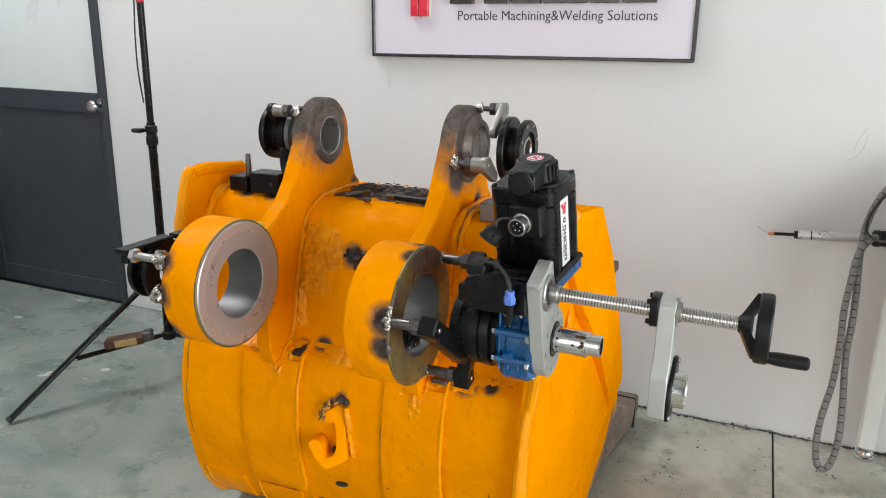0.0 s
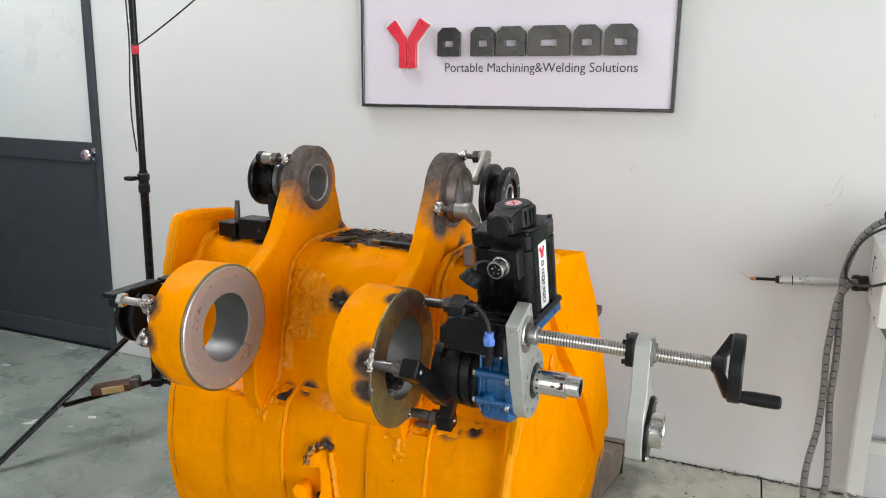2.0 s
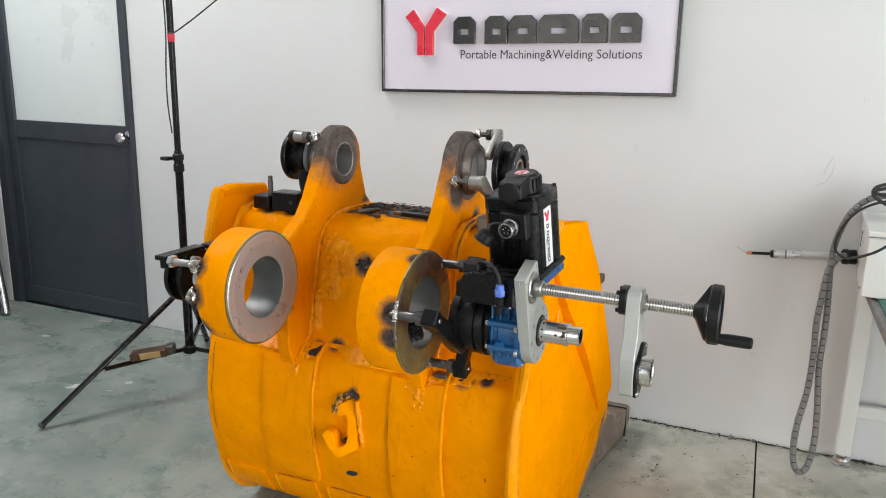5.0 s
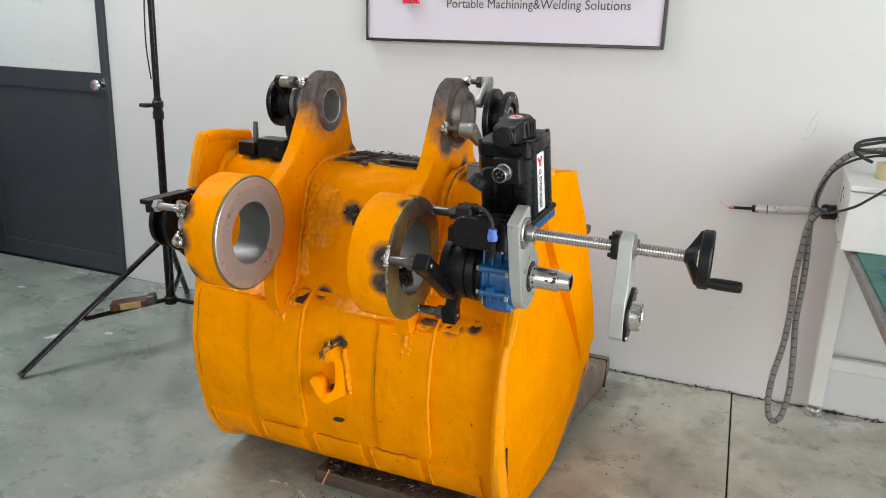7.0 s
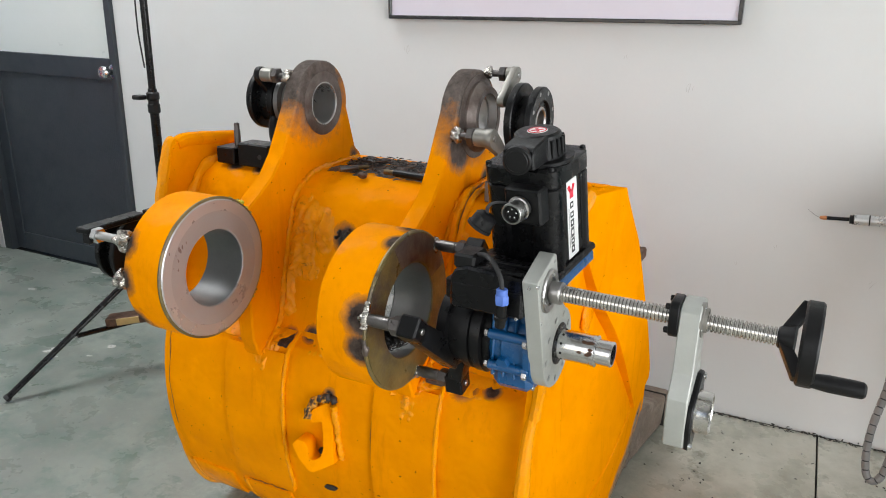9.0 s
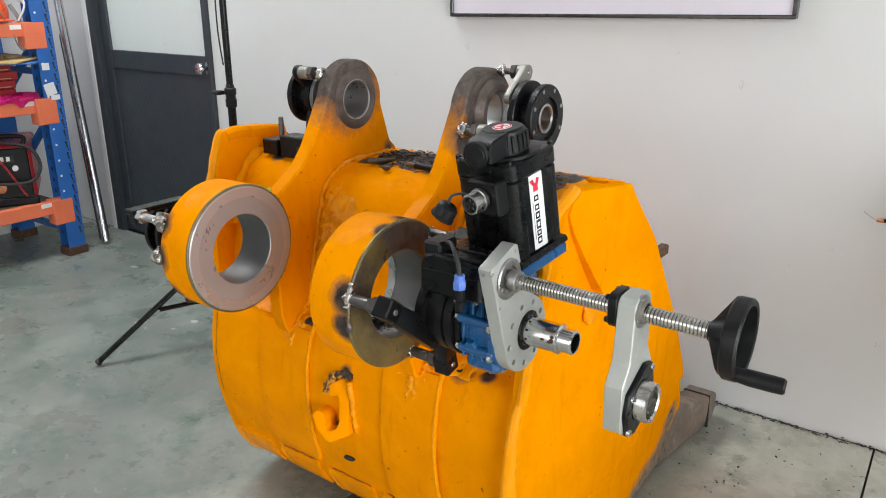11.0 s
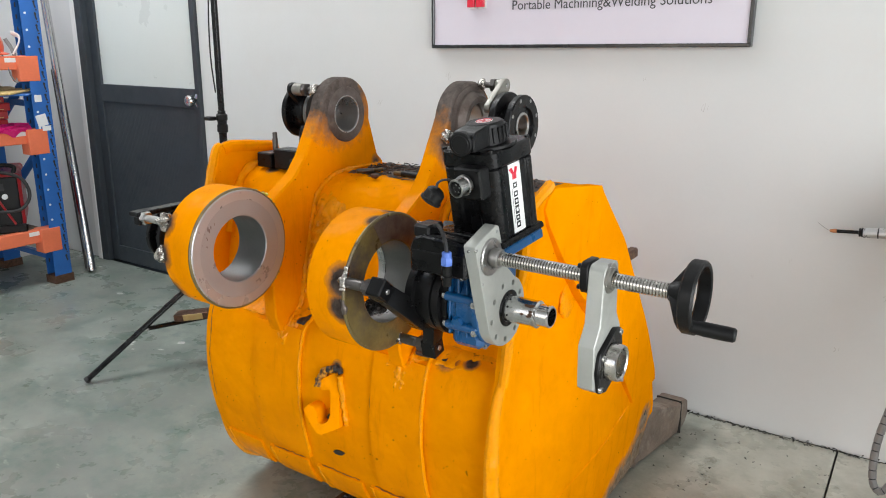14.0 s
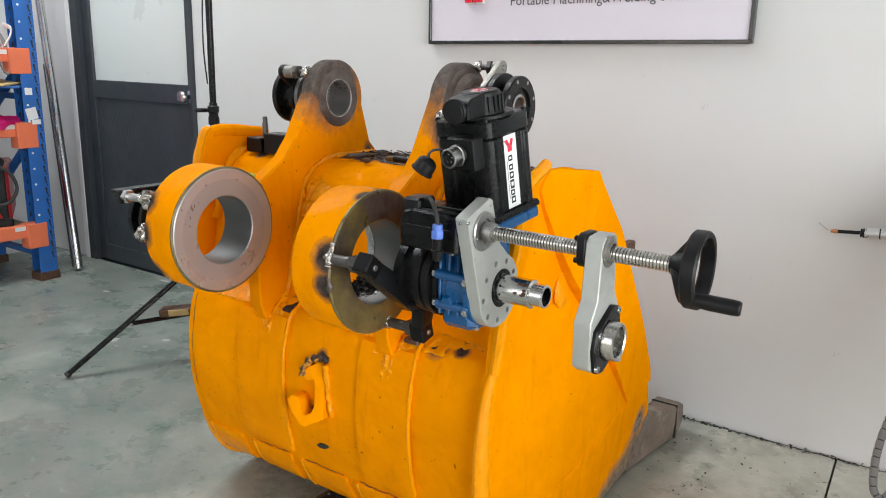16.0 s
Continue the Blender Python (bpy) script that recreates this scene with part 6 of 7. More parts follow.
solid("hanging_cord", tube([(PX, PY - 0.014, 1.485), (-2.212, -0.57, 1.491), (-2.071, -0.57, 1.568), (-1.907, -0.57, 1.668), (-1.75, -0.58, 1.775), (-1.4, -0.6, 2.1), (-0.9, -0.6, 2.8), (-0.6, -0.6, 4.2)], 0.0028, 8, smooth_n=8), "rubber", "thin black cord strung from the stand to the ceiling", "cord")
wbx = thing("scrap_block", (-2.36, -0.77, 0.205), "rusty steel offcut block with yellow paint on the stand brace", "scrap block")
RB = Matrix.Translation((-2.295, -0.715, 0.214)) @ Matrix.Rotation(radians(33), 4, "Z") @ Matrix.Rotation(radians(-7), 4, "Y")
part("block", box(-0.09, 0.055, -0.03, 0.03, -0.012, 0.02, 0.004, m=RB), "rust_chip", wbx)
part("painted_side", box(-0.05, 0.03, -0.033, -0.0295, -0.008, 0.017, 0.001, m=RB), "yellow", wbx, "worn yellow paint")
part("lug_end", box(0.05, 0.085, -0.024, 0.024, -0.006, 0.03, 0.004, m=RB), "dark_steel", wbx)

# ---- bench with welding torch ----
bench = thing("workbench", (0.26, -0.7, 0), "cream steel workbench with green rubber top", "workbench")
part("top_board", box(0.255, 2.05, -1.5, -0.012, 0.685, 0.715, 0.003), "hose", bench, "grey steel edge trim")
part("mat", box(0.272, 2.04, -1.485, -0.02, 0.7145, 0.7215, 0.002), "green_mat", bench, "green rubber bench mat")
for x in (0.262, 1.99):
    for y in (-0.075, -1.48):
        part("leg", box(x, x + 0.05, y, y + 0.05, 0.045, 0.686, 0.003), "bench", bench)
        ft = part("foot", lathe((x + 0.025, y + 0.025, 0), (x + 0.025, y + 0.025, 0.05), [(0, 0.032), (0.008, 0.032), (0.012, 0.026), (0.022, 0.028), (0.03, 0.024), (0.034, 0.012), (0.05, 0.010)], 24), "chrome", bench, "round levelling foot")
part("back_rail", box(0.31, 1.99, -0.07, -0.04, 0.195, 0.24, 0.003), "bench", bench)
part("front_rail", box(0.31, 1.99, -1.47, -1.44, 0.62, 0.685, 0.003), "bench", bench)
cab = thing("control_box", (0.45, -0.2, 0.722), "white painted steel box standing on the workbench", "box")
CB = Matrix.Translation((0.224, -0.40, 0.722)) @ Matrix.Rotation(radians(-3), 4, "Z")
part("case", box(0, 0.43, 0, 0.382, 0, 0.183, 0.003, m=CB), "bench", cab)
part("lid", box(-0.004, 0.435, -0.004, 0.385, 0.186, 0.203, 0.003, m=CB), "bench", cab)
part("slot", box(-0.0012, 0.002, 0.300, 0.305, 0.095, 0.150, 0, m=CB), "rubber", cab)
for v, z in ((0.27, 0.148), (0.21, 0.130), (0.22, 0.046), (0.25, 0.052), (0.07, 0.010)):
    part("screw_hole", box(-0.0012, 0.002, v - 0.004, v + 0.004, z - 0.003, z + 0.003, 0, m=CB), "rubber", cab)
torch = thing("welding_torch", (0.1, -0.07, 0.75), "silver welding torch with copper tip plugged into the box", "welding torch")
tp, te = Vector((-0.111, -0.06, 0.748)), Vector((0.243, -0.078, 0.776))
dv = (te - tp).normalized()


def tpt(d):
    return tp + dv * d


part("tip", lathe(tpt(0), tpt(0.03), [(0, 0.003), (0.001, 0.0045), (0.012, 0.0065), (0.018, 0.0065), (0.019, 0.0055)], 18), "copper", torch, "copper contact tip")
part("neck", rod(tpt(0.018), tpt(0.09), 0.0055, 16), "black_paint", torch)
part("collar", lathe(tpt(0.078), tpt(0.1), [(0, 0.008), (0.002, 0.014), (0.006, 0.012), (0.009, 0.0145), (0.014, 0.013)], 20), "black_plastic", torch)
part("body", lathe(tpt(0.09), tpt(0.29), [(0, 0.013), (0.002, 0.0155), (0.038, 0.0155), (0.0385, 0.0140), (0.042, 0.0140), (0.0415, 0.0155), (0.128, 0.0155), (0.129, 0.015), (0.212, 0.0145)], 28), "torch_silver", torch)
part("ring", lathe(tpt(0.1285), tpt(0.132), [(0, 0.0148), (0.0003, 0.0158), (0.0032, 0.0158), (0.0035, 0.0148)], 28), "black_plastic", torch)
part("plug", lathe(tpt(0.300), tpt(0.354), [(0, 0.010), (0.001, 0.019), (0.006, 0.0255), (0.022, 0.027), (0.024, 0.0245), (0.040, 0.0255), (0.046, 0.0255), (0.05, 0.020)], 32), "black_plastic", torch, "black rubber plug in the box")
part("wire_whisker", tube([tp, tp + Vector((-0.012, -0.004, 0.006)), tp + Vector((-0.035, -0.006, 0.022))], 0.0006, 5, smooth_n=3), "dark_steel", torch)
# ribbed hose of the torch
HOSE = [(0.508, -0.15, 1.010), (0.408, -0.135, 1.015), (0.318, -0.125, 1.003), (0.248, -0.12, 0.985), (0.204, -0.12, 0.944), (0.179, -0.12, 0.893), (0.162, -0.12, 0.825), (0.157, -0.13, 0.745), (0.162, -0.165, 0.614), (0.162, -0.19, 0.530), (0.158, -0.22, 0.413),
        (0.168, -0.26, 0.265), (0.168, -0.295, 0.166), (0.156, -0.315, 0.095), (0.136, -0.32, 0.070), (0.116, -0.317, 0.090), (0.108, -0.30, 0.150), (0.112, -0.28, 0.225), (0.130, -0.25, 0.335), (0.136, -0.215, 0.450), (0.134, -0.19, 0.560), (0.141, -0.17, 0.650), (0.151, -0.15, 0.735), (0.178, -0.12, 0.775), (0.208, -0.09, 0.783)]
hose = thing("torch_hose", (0.145, -0.32, 0.06), "grey segmented torch hose looping to the floor", "hose")
line_ = spline(HOSE, 10)
part("core", tube(line_, 0.0088, 10), "rubber", hose)
acc, segs, cur = 0.0, [], [line_[0]]
for a_, b_ in zip(line_, line_[1:]):
    acc += (b_ - a_).length
    cur.append(b_)
    if acc > 0.022:
        segs.append(cur)
        cur, acc = [b_], 0.0
for sg in segs:
    q = [sg[0] + (sg[1] - sg[0]).normalized() * 0.0019] + sg[1:-1] + [sg[-1] + (sg[-2] - sg[-1]).normalized() * 0.0019]
    part("segment", tube(q, 0.0108, 10), "hose", hose)
solid("black_cable", tube([(0.46, -0.435, 0.965), (0.40, -0.435, 0.96), (0.325, -0.433, 0.935), (0.285, -0.433, 0.905), (0.244, -0.43, 0.870), (0.210, -0.40, 0.845), (0.200, -0.30, 0.818), (0.192, -0.19, 0.792), (0.167, -0.145, 0.80), (0.160, -0.14, 0.826), (0.165, -0.138, 0.858), (0.181, -0.138, 0.898), (0.202, -0.138, 0.929), (0.230, -0.14, 0.955), (0.276, -0.145, 0.978), (0.35, -0.15, 0.99), (0.45, -0.15, 0.96)], 0.0042, 10, smooth_n=10), "rubber", "black power cable looped over the white box", "cable")
coil = [(0.302, -0.17, 0.969), (0.276, -0.165, 0.980), (0.250, -0.16, 0.998), (0.247, -0.16, 1.020), (0.272, -0.16, 1.036), (0.339, -0.165, 1.050), (0.414, -0.17, 1.042), (0.464, -0.17, 1.012), (0.414, -0.175, 0.990), (0.349, -0.17, 1.000), (0.302, -0.165, 1.002), (0.260, -0.16, 1.006), (0.250, -0.155, 1.014), (0.297, -0.15, 1.028), (0.344, -0.15, 1.036), (0.434, -0.155, 1.022), (0.474, -0.16, 0.972), (0.484, -0.17, 0.912)]
solid("cable_coil", tube(coil, 0.0055, 10, smooth_n=8), "rubber", "coil of black cable lying on the white box", "cable")
solid("drop_cable", tube([(0.372, -0.20, 1.012), (0.365, -0.30, 0.985), (0.352, -0.39, 0.945), (0.344, -0.413, 0.915), (0.350, -0.416, 0.88), (0.38, -0.418, 0.87)], 0.005, 10, smooth_n=7), "rubber", "black cable hanging over the front of the white box", "cable")
roll = thing("masking_tape", (0.365, -0.20, 0.925), "pale yellow roll of masking tape on the box", "tape roll")
part("roll", lathe((0.365, -0.20, 0.9255), (0.365, -0.20, 0.974), [(0, 0.035), (0, 0.054), (0.002, 0.055), (0.047, 0.055), (0.0485, 0.054), (0.0485, 0.035)], 40, closed=True), "pale_yellow", roll)
part("core", lathe((0.365, -0.20, 0.9255), (0.365, -0.20, 0.974), [(0.001, 0.0325), (0.001, 0.035), (0.047, 0.035), (0.047, 0.0325)], 40, closed=True), "tan", roll, "cardboard core")
tray = thing("parts_tray", (0.36, -0.66, 0.722), "blue plastic parts tray on the green bench mat", "tray")
part("tray_floor", box(0.315, 0.52, -0.70, -0.62, 0.722, 0.728, 0.001), "blue_plastic", tray)
for a in ((0.315, 0.52, -0.702, -0.698), (0.315, 0.52, -0.622, -0.618), (0.313, 0.317, -0.70, -0.62), (0.45, 0.453, -0.70, -0.62), (0.38, 0.383, -0.70, -0.62)):
    part("tray_wall", box(*a, 0.724, 0.742, 0.001), "blue_plastic", tray)

# ---- storage rack by the west wall ----
RX, RY = -3.885, -0.40     # corner post nearest to the door
rack = thing("storage_rack", (-4.1, -1.3, 0), "blue and orange steel storage rack with loaded shelves", "rack")


def post(x, y):
    t = plate([(x, y - 0.06), (x + 0.004, y - 0.06), (x + 0.004, y + 0.032), (x + 0.076, y + 0.032), (x + 0.076, y - 0.06), (x + 0.08, y - 0.06), (x + 0.08, y + 0.036), (x, y + 0.036)], [], "z", 0, 2.1, 0.001)
    ob = part("post", t, "rack_blue", rack)
    part("foot_plate", box(x - 0.006, x + 0.086, y - 0.066, y + 0.042, 0, 0.045, 0.001), "rust_chip", ob, "rusty foot")
    return ob


near_post = post(RX, RY)
post(-4.42, RY)
post(RX, -1.15)
post(-4.42, -1.15)
for k in range(34):
    z = 0.12 + k * 0.058
    part("slot", box(RX + 0.036, RX + 0.044, RY - 0.0622, RY - 0.0595, z, z + 0.022, 0), "rubber", near_post)
    keyhole = plate([(RY + 0.014 + u, z + v) for u, v in ((-0.006, 0.030), (0.0, 0.036), (0.006, 0.030), (0.004, 0.016), (0.009, 0.002), (0.004, -0.004), (0.0, 0.004), (-0.003, 0.018))], [], "x", RX + 0.0795, RX + 0.0812, 0)
    part("slot", keyhole, "rubber", near_post)
    part("slot", rod((RX + 0.0795, RY + 0.022, z + 0.047), (RX + 0.0812, RY + 0.022, z + 0.047), 0.0045, 10, 0.0003), "rubber", near_post)
for k in range(20):
    z = 0.36 + k * 0.082
    part("sticker_dot", rod((RX + 0.0795, RY - 0.038, z), (RX + 0.0815, RY - 0.038, z), 0.006, 10, 0.0002), "white_plastic", near_post)
for x0, x1, z0, z1, tilt in ((0.005, 0.06, 0.86, 0.92, 12), (0.008, 0.045, 0.985, 1.02, 0), (0.03, 0.075, 0.835, 0.86, 0)):
    part("paper_label", box(-0.001, 0.001, -(x1 - x0) / 2, (x1 - x0) / 2, -(z1 - z0) / 2, (z1 - z0) / 2, 0, m=Matrix.Translation((RX + 0.082, RY - 0.055 + (x0 + x1) / 2, (z0 + z1) / 2)) @ Matrix.Rotation(radians(tilt), 4, "X")), "white_plastic", near_post, "torn paper label")
for z0, z1 in ((0.30, 0.72), (0.72, 1.12), (1.25, 1.75)):
    part("diagonal_strut", tube([(-4.40, RY - 0.03, z0), (RX + 0.01, RY - 0.03, z1)], 0.024, 8, flat=0.6), "rack_blue", rack)
part("cross_strut", box(-4.40, RX, RY - 0.05, RY - 0.02, 0.13, 0.16, 0.002), "rack_blue", rack)
part("cross_strut", box(-4.40, RX, RY - 0.05, RY - 0.02, 0.96, 0.99, 0.002), "rack_blue", rack)
for z0, z1 in ((0.215, 0.315), (0.745, 0.845), (1.12, 1.215), (1.62, 1.72)):
    bm_ = part("beam", box(RX + 0.02, RX + 0.06, -1.15, RY - 0.055, z0 + 0.028, z1, 0.004), "rack_orange", rack)
    part("beam_bracket", box(RX + 0.004, RX + 0.082, RY - 0.105, RY + 0.0, z0 - 0.03, z1 + 0.002, 0.003), "rack_orange", bm_)
    part("beam_tag", box(RX + 0.0595, RX + 0.061, RY - 0.16, RY - 0.105, z1 - 0.03, z1 - 0.008, 0), "white_plastic", bm_)
    part("beam", box(-4.42, -4.38, -1.15, RY - 0.055, z0 + 0.028, z1, 0.004), "rack_orange", rack)
    if z1 < 1.6:
        part("shelf_board", box(-4.38, RX + 0.02, -1.13, RY - 0.06, z1 - 0.018, z1 - 0.004, 0.002), "timber", rack)

weld = thing("welding_machine", (-4.0, -0.75, 0.312), "red and black welding machine with digital display on the shelf", "welding machine")
WM = Matrix.Translation((-3.925, -0.66, 0.312)) @ Matrix.Rotation(radians(60), 4, "Z")
part("case", box(-0.13, 0.13, 0.0, 0.42, 0.03, 0.31, 0.012, m=WM), "red", weld)
front_ = part("front_panel", box(-0.115, 0.115, -0.012, 0.004, 0.035, 0.295, 0.006, m=WM), "black_plastic", weld)
part("display", box(-0.05, 0.05, -0.0145, -0.0118, 0.225, 0.262, 0.001, m=WM), "rubber", front_)
for k, x in enumerate((-0.032, -0.004, 0.024)):
    part("digit", box(x - 0.008, x + 0.008, -0.0155, -0.0142, 0.232, 0.255, 0, m=WM), "white_plastic", front_)
for x, z in ((-0.05, 0.195), (0.05, 0.195), (-0.09, 0.24)):
    kb = rod((x, -0.012, z), (x, -0.03, z), 0.014, 18)
    bmesh.ops.transform(kb, matrix=WM, verts=kb.verts)
    part("knob", kb, "white_plastic", front_)
sk2 = lathe((-0.03, -0.012, 0.095), (-0.03, -0.03, 0.095), [(0, 0.026), (0.006, 0.026), (0.008, 0.018), (0.012, 0.017), (0.012, 0.009), (0.004, 0.008)], 24)
bmesh.ops.transform(sk2, matrix=WM, verts=sk2.verts)
part("brass_socket", sk2, "copper", front_, "brass socket")
part("bumper", box(-0.135, 0.135, -0.03, 0.0, 0.0, 0.045, 0.008, m=WM), "black_plastic", weld)
part("handle", tube([WM @ Vector(p) for p in ((-0.1, 0.02, 0.31), (-0.1, 0.03, 0.345), (0, 0.04, 0.352), (0.1, 0.03, 0.345), (0.1, 0.02, 0.31))], 0.011, 10, smooth_n=5), "black_plastic", weld)
part("cable", tube([WM @ Vector(p) for p in ((-0.09, 0.02, 0.335), (0.02, -0.03, 0.33), (0.13, -0.02, 0.29), (0.165, -0.03, 0.2), (0.12, -0.05, 0.13), (0.02, -0.045, 0.12), (-0.1, -0.04, 0.13))], 0.009, 10, smooth_n=7), "rubber", weld)
part("ground_strap", tube([WM @ Vector(p) for p in ((-0.06, -0.02, 0.30), (0.0, -0.035, 0.22), (0.05, -0.04, 0.12), (0.085, -0.04, 0.05))], 0.011, 8, smooth_n=6, flat=0.5), "red", weld)
rnd = random.Random(4)
for k in range(4):
    bx = thing("red_carton", (-3.99, -0.64, 0.845 + k * 0.042), "flat red carton with gold print stacked on the shelf", "carton", group="stacked red cartons")
    part("carton", box(-4.12 + 0.01 * k, -3.90 - 0.012 * (k % 2), -0.95, -0.545 + 0.01 * (k % 3), 0.858 + k * 0.042, 0.898 + k * 0.042, 0.003), "red", bx)
    part("print_band", box(-3.914 - 0.012 * (k % 2) - 0.0, -3.8988 - 0.012 * (k % 2), -0.94, -0.56, 0.864 + k * 0.042, 0.868 + k * 0.042, 0), "yellow", bx, "gold printed line")
pk = bmesh.new()
DRAPE = spline([(-3.99, 0, 0.858), (-3.92, 0, 0.872), (-3.86, 0, 0.870), (-3.835, 0, 0.862), (-3.822, 0, 0.850), (-3.820, 0, 0.835)], 5)
g = []
for i in range(31):
    y = -0.47 - 0.40 * i / 30
    hang = 1 + 1.2 * math.exp(-((y + 0.56) / 0.035) ** 2) + 0.4 * math.sin(y * 40)
    row = []
    for k, p in enumerate(DRAPE):
        low = min(0.0, p.z - 0.845) * hang
        n_ = noise.noise((p.x * 30, y * 30, k * 0.35))
        row.append(pk.verts.new((p.x + 0.012 * abs(n_), y + 0.006 * noise.noise((k * 0.7, y * 25, 3)), max(p.z, 0.845) + low + 0.014 * n_)))
    g.append(row)
for a, b in zip(g, g[1:]):
    for k in range(len(a) - 1):
        pk.faces.new((a[k], a[k + 1], b[k + 1], b[k]))
r_ = bmesh.ops.solidify(pk, geom=list(pk.faces), thickness=0.002)
solid("pink_bag", pk, "pink", "crumpled pink plastic bag hanging over the shelf edge", "bag")
gl = bmesh.new()
for i in range(18):
    blob((-3.97 + 0.05 * math.sin(i * 1.7), -0.5 - 0.022 * i, 1.045 + 0.006 * math.sin(i)), 0.045, gl, 0.4, (1.1, 1.0, 0.35), 14, 2)
solid("work_gloves", gl, "tan", "pile of tan leather work gloves on the cartons", "gloves")
solid("yellow_folder", box(-0.13, 0.12, -0.16, 0.12, -0.005, 0.005, 0.002, m=Matrix.Translation((-3.93, -0.52, 1.04)) @ Euler((0.06, -0.03, 0.5)).to_matrix().to_4x4()), "yellow", "dog-eared yellow folder on the cartons", "folder")
solid("blue_folder", box(-0.1, 0.12, -0.14, 0.1, -0.004, 0.004, 0.002, m=Matrix.Translation((-3.92, -0.52, 1.028)) @ Euler((0.03, -0.02, 0.9)).to_matrix().to_4x4()), "rack_blue", "blue folder under the gloves", "folder")
helm = thing("safety_helmet", (-3.98, -0.62, 1.215), "orange safety helmet with grey strap on the top shelf", "helmet")
hs = bmesh.new()
bmesh.ops.create_uvsphere(hs, u_segments=32, v_segments=18, radius=1)
for v in hs.verts:
    z = max(v.co.z, -0.35)
    v.co = Vector((-3.96 + v.co.x * 0.11, -0.63 + v.co.y * 0.135, 1.262 + z * 0.125))
part("shell", hs, "orange_plastic", helm)
part("brim", lathe((-3.96, -0.63, 1.222), (-3.96, -0.63, 1.234), [(0, 0.10), (0, 0.15), (0.006, 0.152), (0.012, 0.13), (0.012, 0.10)], 36, closed=True), "orange_plastic", helm)
part("strap", tube([(-3.86, -0.58, 1.27), (-3.838, -0.55, 1.20), (-3.828, -0.535, 1.12), (-3.83, -0.51, 1.09), (-3.835, -0.49, 1.14), (-3.85, -0.50, 1.24), (-3.87, -0.52, 1.30)], 0.009, 8, smooth_n=7, flat=0.4), "hose", helm, "grey webbing strap")
solid("clear_visor", tube([(-3.85, -0.50, 1.225), (-3.838, -0.475, 1.27), (-3.85, -0.46, 1.31), (-3.90, -0.47, 1.33)], 0.012, 8, smooth_n=6, flat=0.4), "white_plastic", "clear plastic face visor lying by the helmet", "visor")

# bars leaning in the corner beside the door
B0, B1 = Vector((-3.853, -0.219, 0.0)), Vector((-4.362, -0.046, 2.2))
barm = thing("boring_bar", B0, "polished steel boring bar with cross holes leaning on the wall", "steel bar")
axis_ = (B1 - B0).normalized()
part("bar", rod(B0 + Vector((0, 0, 0.008)), B1, 0.0225, 28, 0.003), "chrome", barm)
for k in range(20):
    p = B0 + axis_ * (0.06 + 0.115 * k)
    nrm = (Vector((0.86, -0.5, 0.1)) - axis_ * axis_.dot(Vector((0.86, -0.5, 0.1)))).normalized()
    part("cross_hole", rod(p + nrm * 0.021, p + nrm * 0.0229, 0.005, 10, 0.0003), "rubber", barm)
b2 = thing("slim_bar", B0 + Vector((-0.062, 0.012, 0)), "dark steel bar leaning beside the polished one", "steel bar")
part("bar", rod(B0 + Vector((-0.062, 0.012, 0.008)), B0 + (B1 - B0) * 0.515 + Vector((-0.056, 0.012, 0)), 0.013, 20, 0.002), "dark_steel", b2)

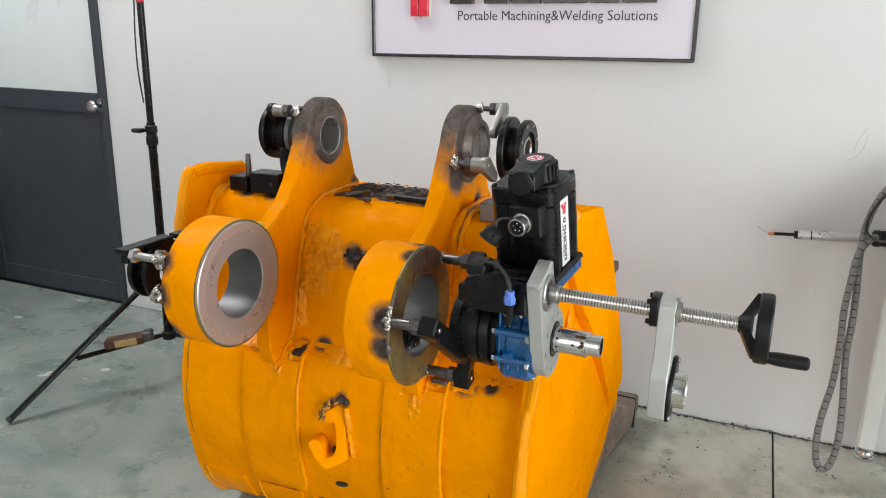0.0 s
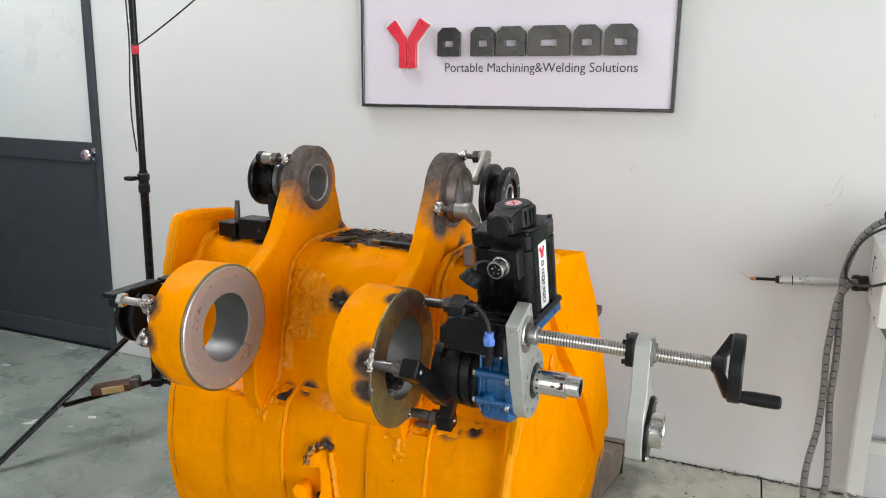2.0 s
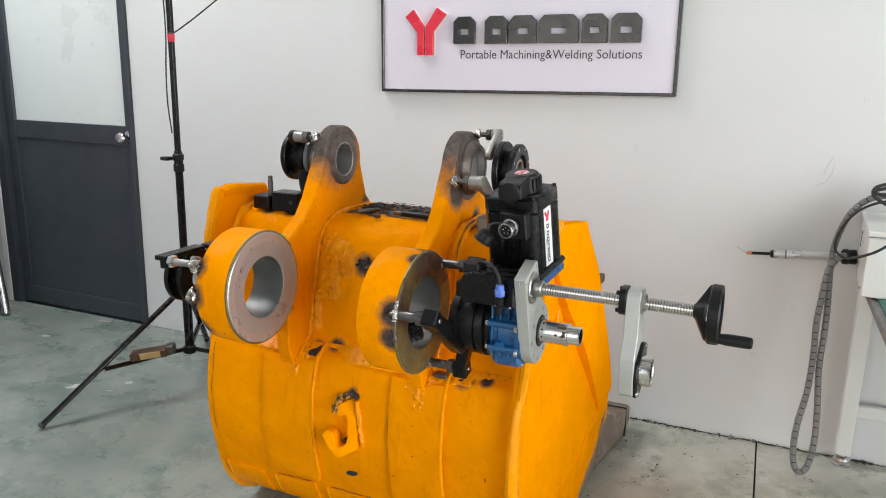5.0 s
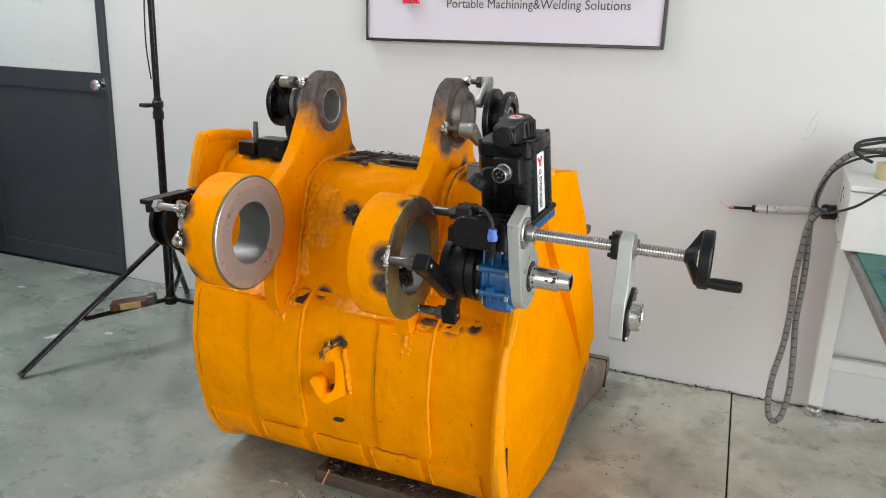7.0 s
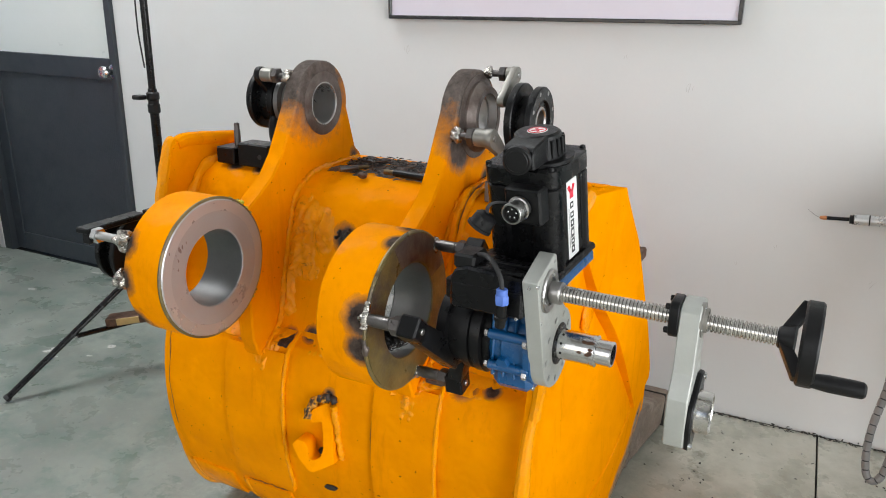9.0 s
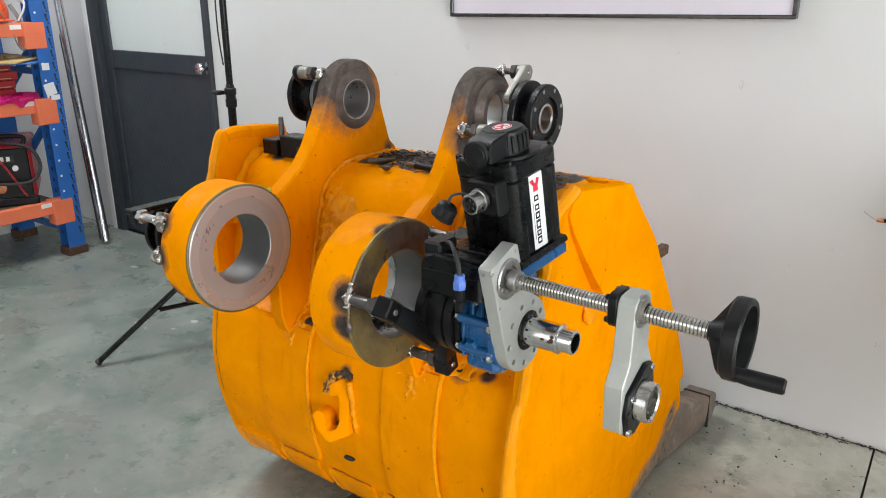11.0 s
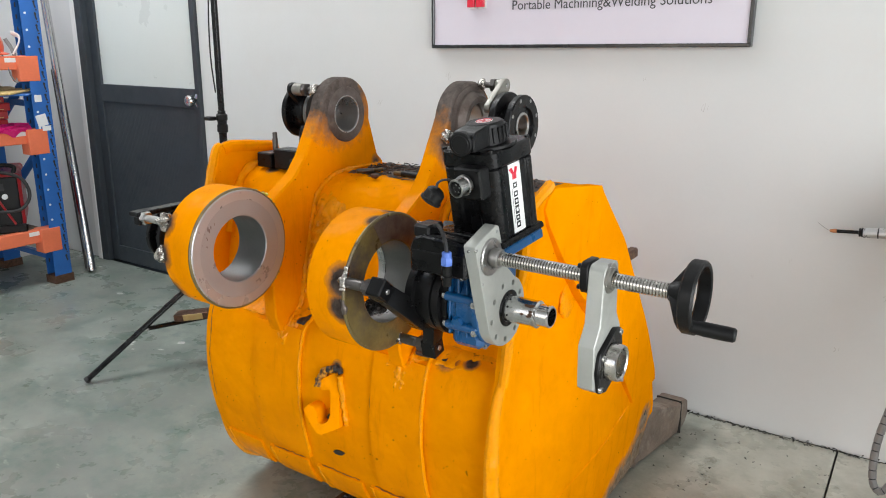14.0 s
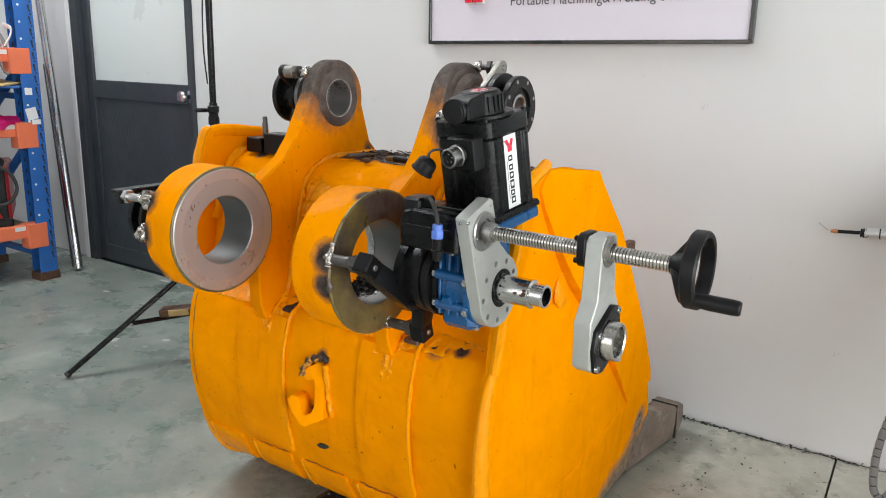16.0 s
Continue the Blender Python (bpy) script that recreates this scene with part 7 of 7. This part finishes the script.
# scuff marks on the wall and litter on the floor
rnd = random.Random(9)
for sx, sz, n, ln in ((-1.549, 1.168, 3, 0.035), (-0.537, 1.094, 3, 0.03), (-0.75, 1.18, 2, 0.02), (-0.22, 0.62, 2, 0.02), (-0.33, 0.55, 2, 0.02), (0.06, 0.55, 2, 0.03), (-0.05, 0.35, 2, 0.03), (-1.9, 1.05, 2, 0.03), (0.2, 1.3, 2, 0.03)):
    t = bmesh.new()
    a = rnd.uniform(0.9, 2.0)
    for k in range(n):
        o, f, bend = rnd.uniform(-0.2, 0.2), rnd.uniform(0.35, 1.0), rnd.uniform(-0.35, 0.35)
        pts = []
        for q in (0, 0.2, 0.4, 0.6, 0.8, 1):
            e, side = ln * f * (q - 0.5 + o), ln * bend * (q - 0.5) ** 2 * 2 + (k - 1) * 0.3 * ln
            pts.append((sx + e * math.cos(a) - side * math.sin(a), -0.0003, sz + e * math.sin(a) + side * math.cos(a)))
        tube(pts, rnd.uniform(0.0006, 0.0012), 5, t, wob=0.9, smooth_n=5, freq=180)
    solid("scuff_mark", t, "scuff", "thin grey scuff mark on the wall paint", "scuff mark", kind="structure")
t = bmesh.new()
for pts in ([(0.132, 1.106), (0.116, 1.073), (0.106, 1.04)], [(0.137, 1.084), (0.131, 1.044), (0.114, 1.015), (0.092, 1.003)]):
    tube([(x, -0.0003, z) for x, z in pts], 0.0011, 5, t, wob=0.9, smooth_n=8, freq=120)
solid("scuff_mark", t, "scuff", "pair of curved pencil-like scuff marks on the wall paint", "scuff mark", kind="structure")
for x, y, w, h, turn in ((-1.272, -1.257, 0.036, 0.012, 0.1), (-1.231, -1.254, 0.024, 0.010, -0.5), (-1.172, -1.274, 0.022, 0.010, -0.7), (-1.151, -1.286, 0.030, 0.012, -0.6), (-2.732, -0.765, 0.055, 0.020, 0.5),
                      (-2.733, -0.738, 0.03, 0.018, 0.9), (-2.551, -0.618, 0.034, 0.026, 0.2), (-2.559, -0.719, 0.024, 0.012, 0.4), (-3.377, -0.361, 0.04, 0.02, 0.3), (-3.295, -0.06, 0.07, 0.014, 0.1), (-2.663, -0.784, 0.016, 0.010, 0)):
    rim = []
    for k in range(12):
        b = 2 * math.pi * k / 12
        q = 0.5 + 0.35 * noise.noise((x * 9 + math.cos(b) * 1.3, y * 9 + math.sin(b) * 1.3, 2))
        u, v = w * q * math.cos(b), h * q * math.sin(b)
        rim.append((x + u * math.cos(turn) - v * math.sin(turn), y + u * math.sin(turn) + v * math.cos(turn)))
    solid("paper_scrap", plate(rim, [], "z", 0.0004, 0.0012, 0), "trodden", "small trodden white scrap on the floor", "scrap")
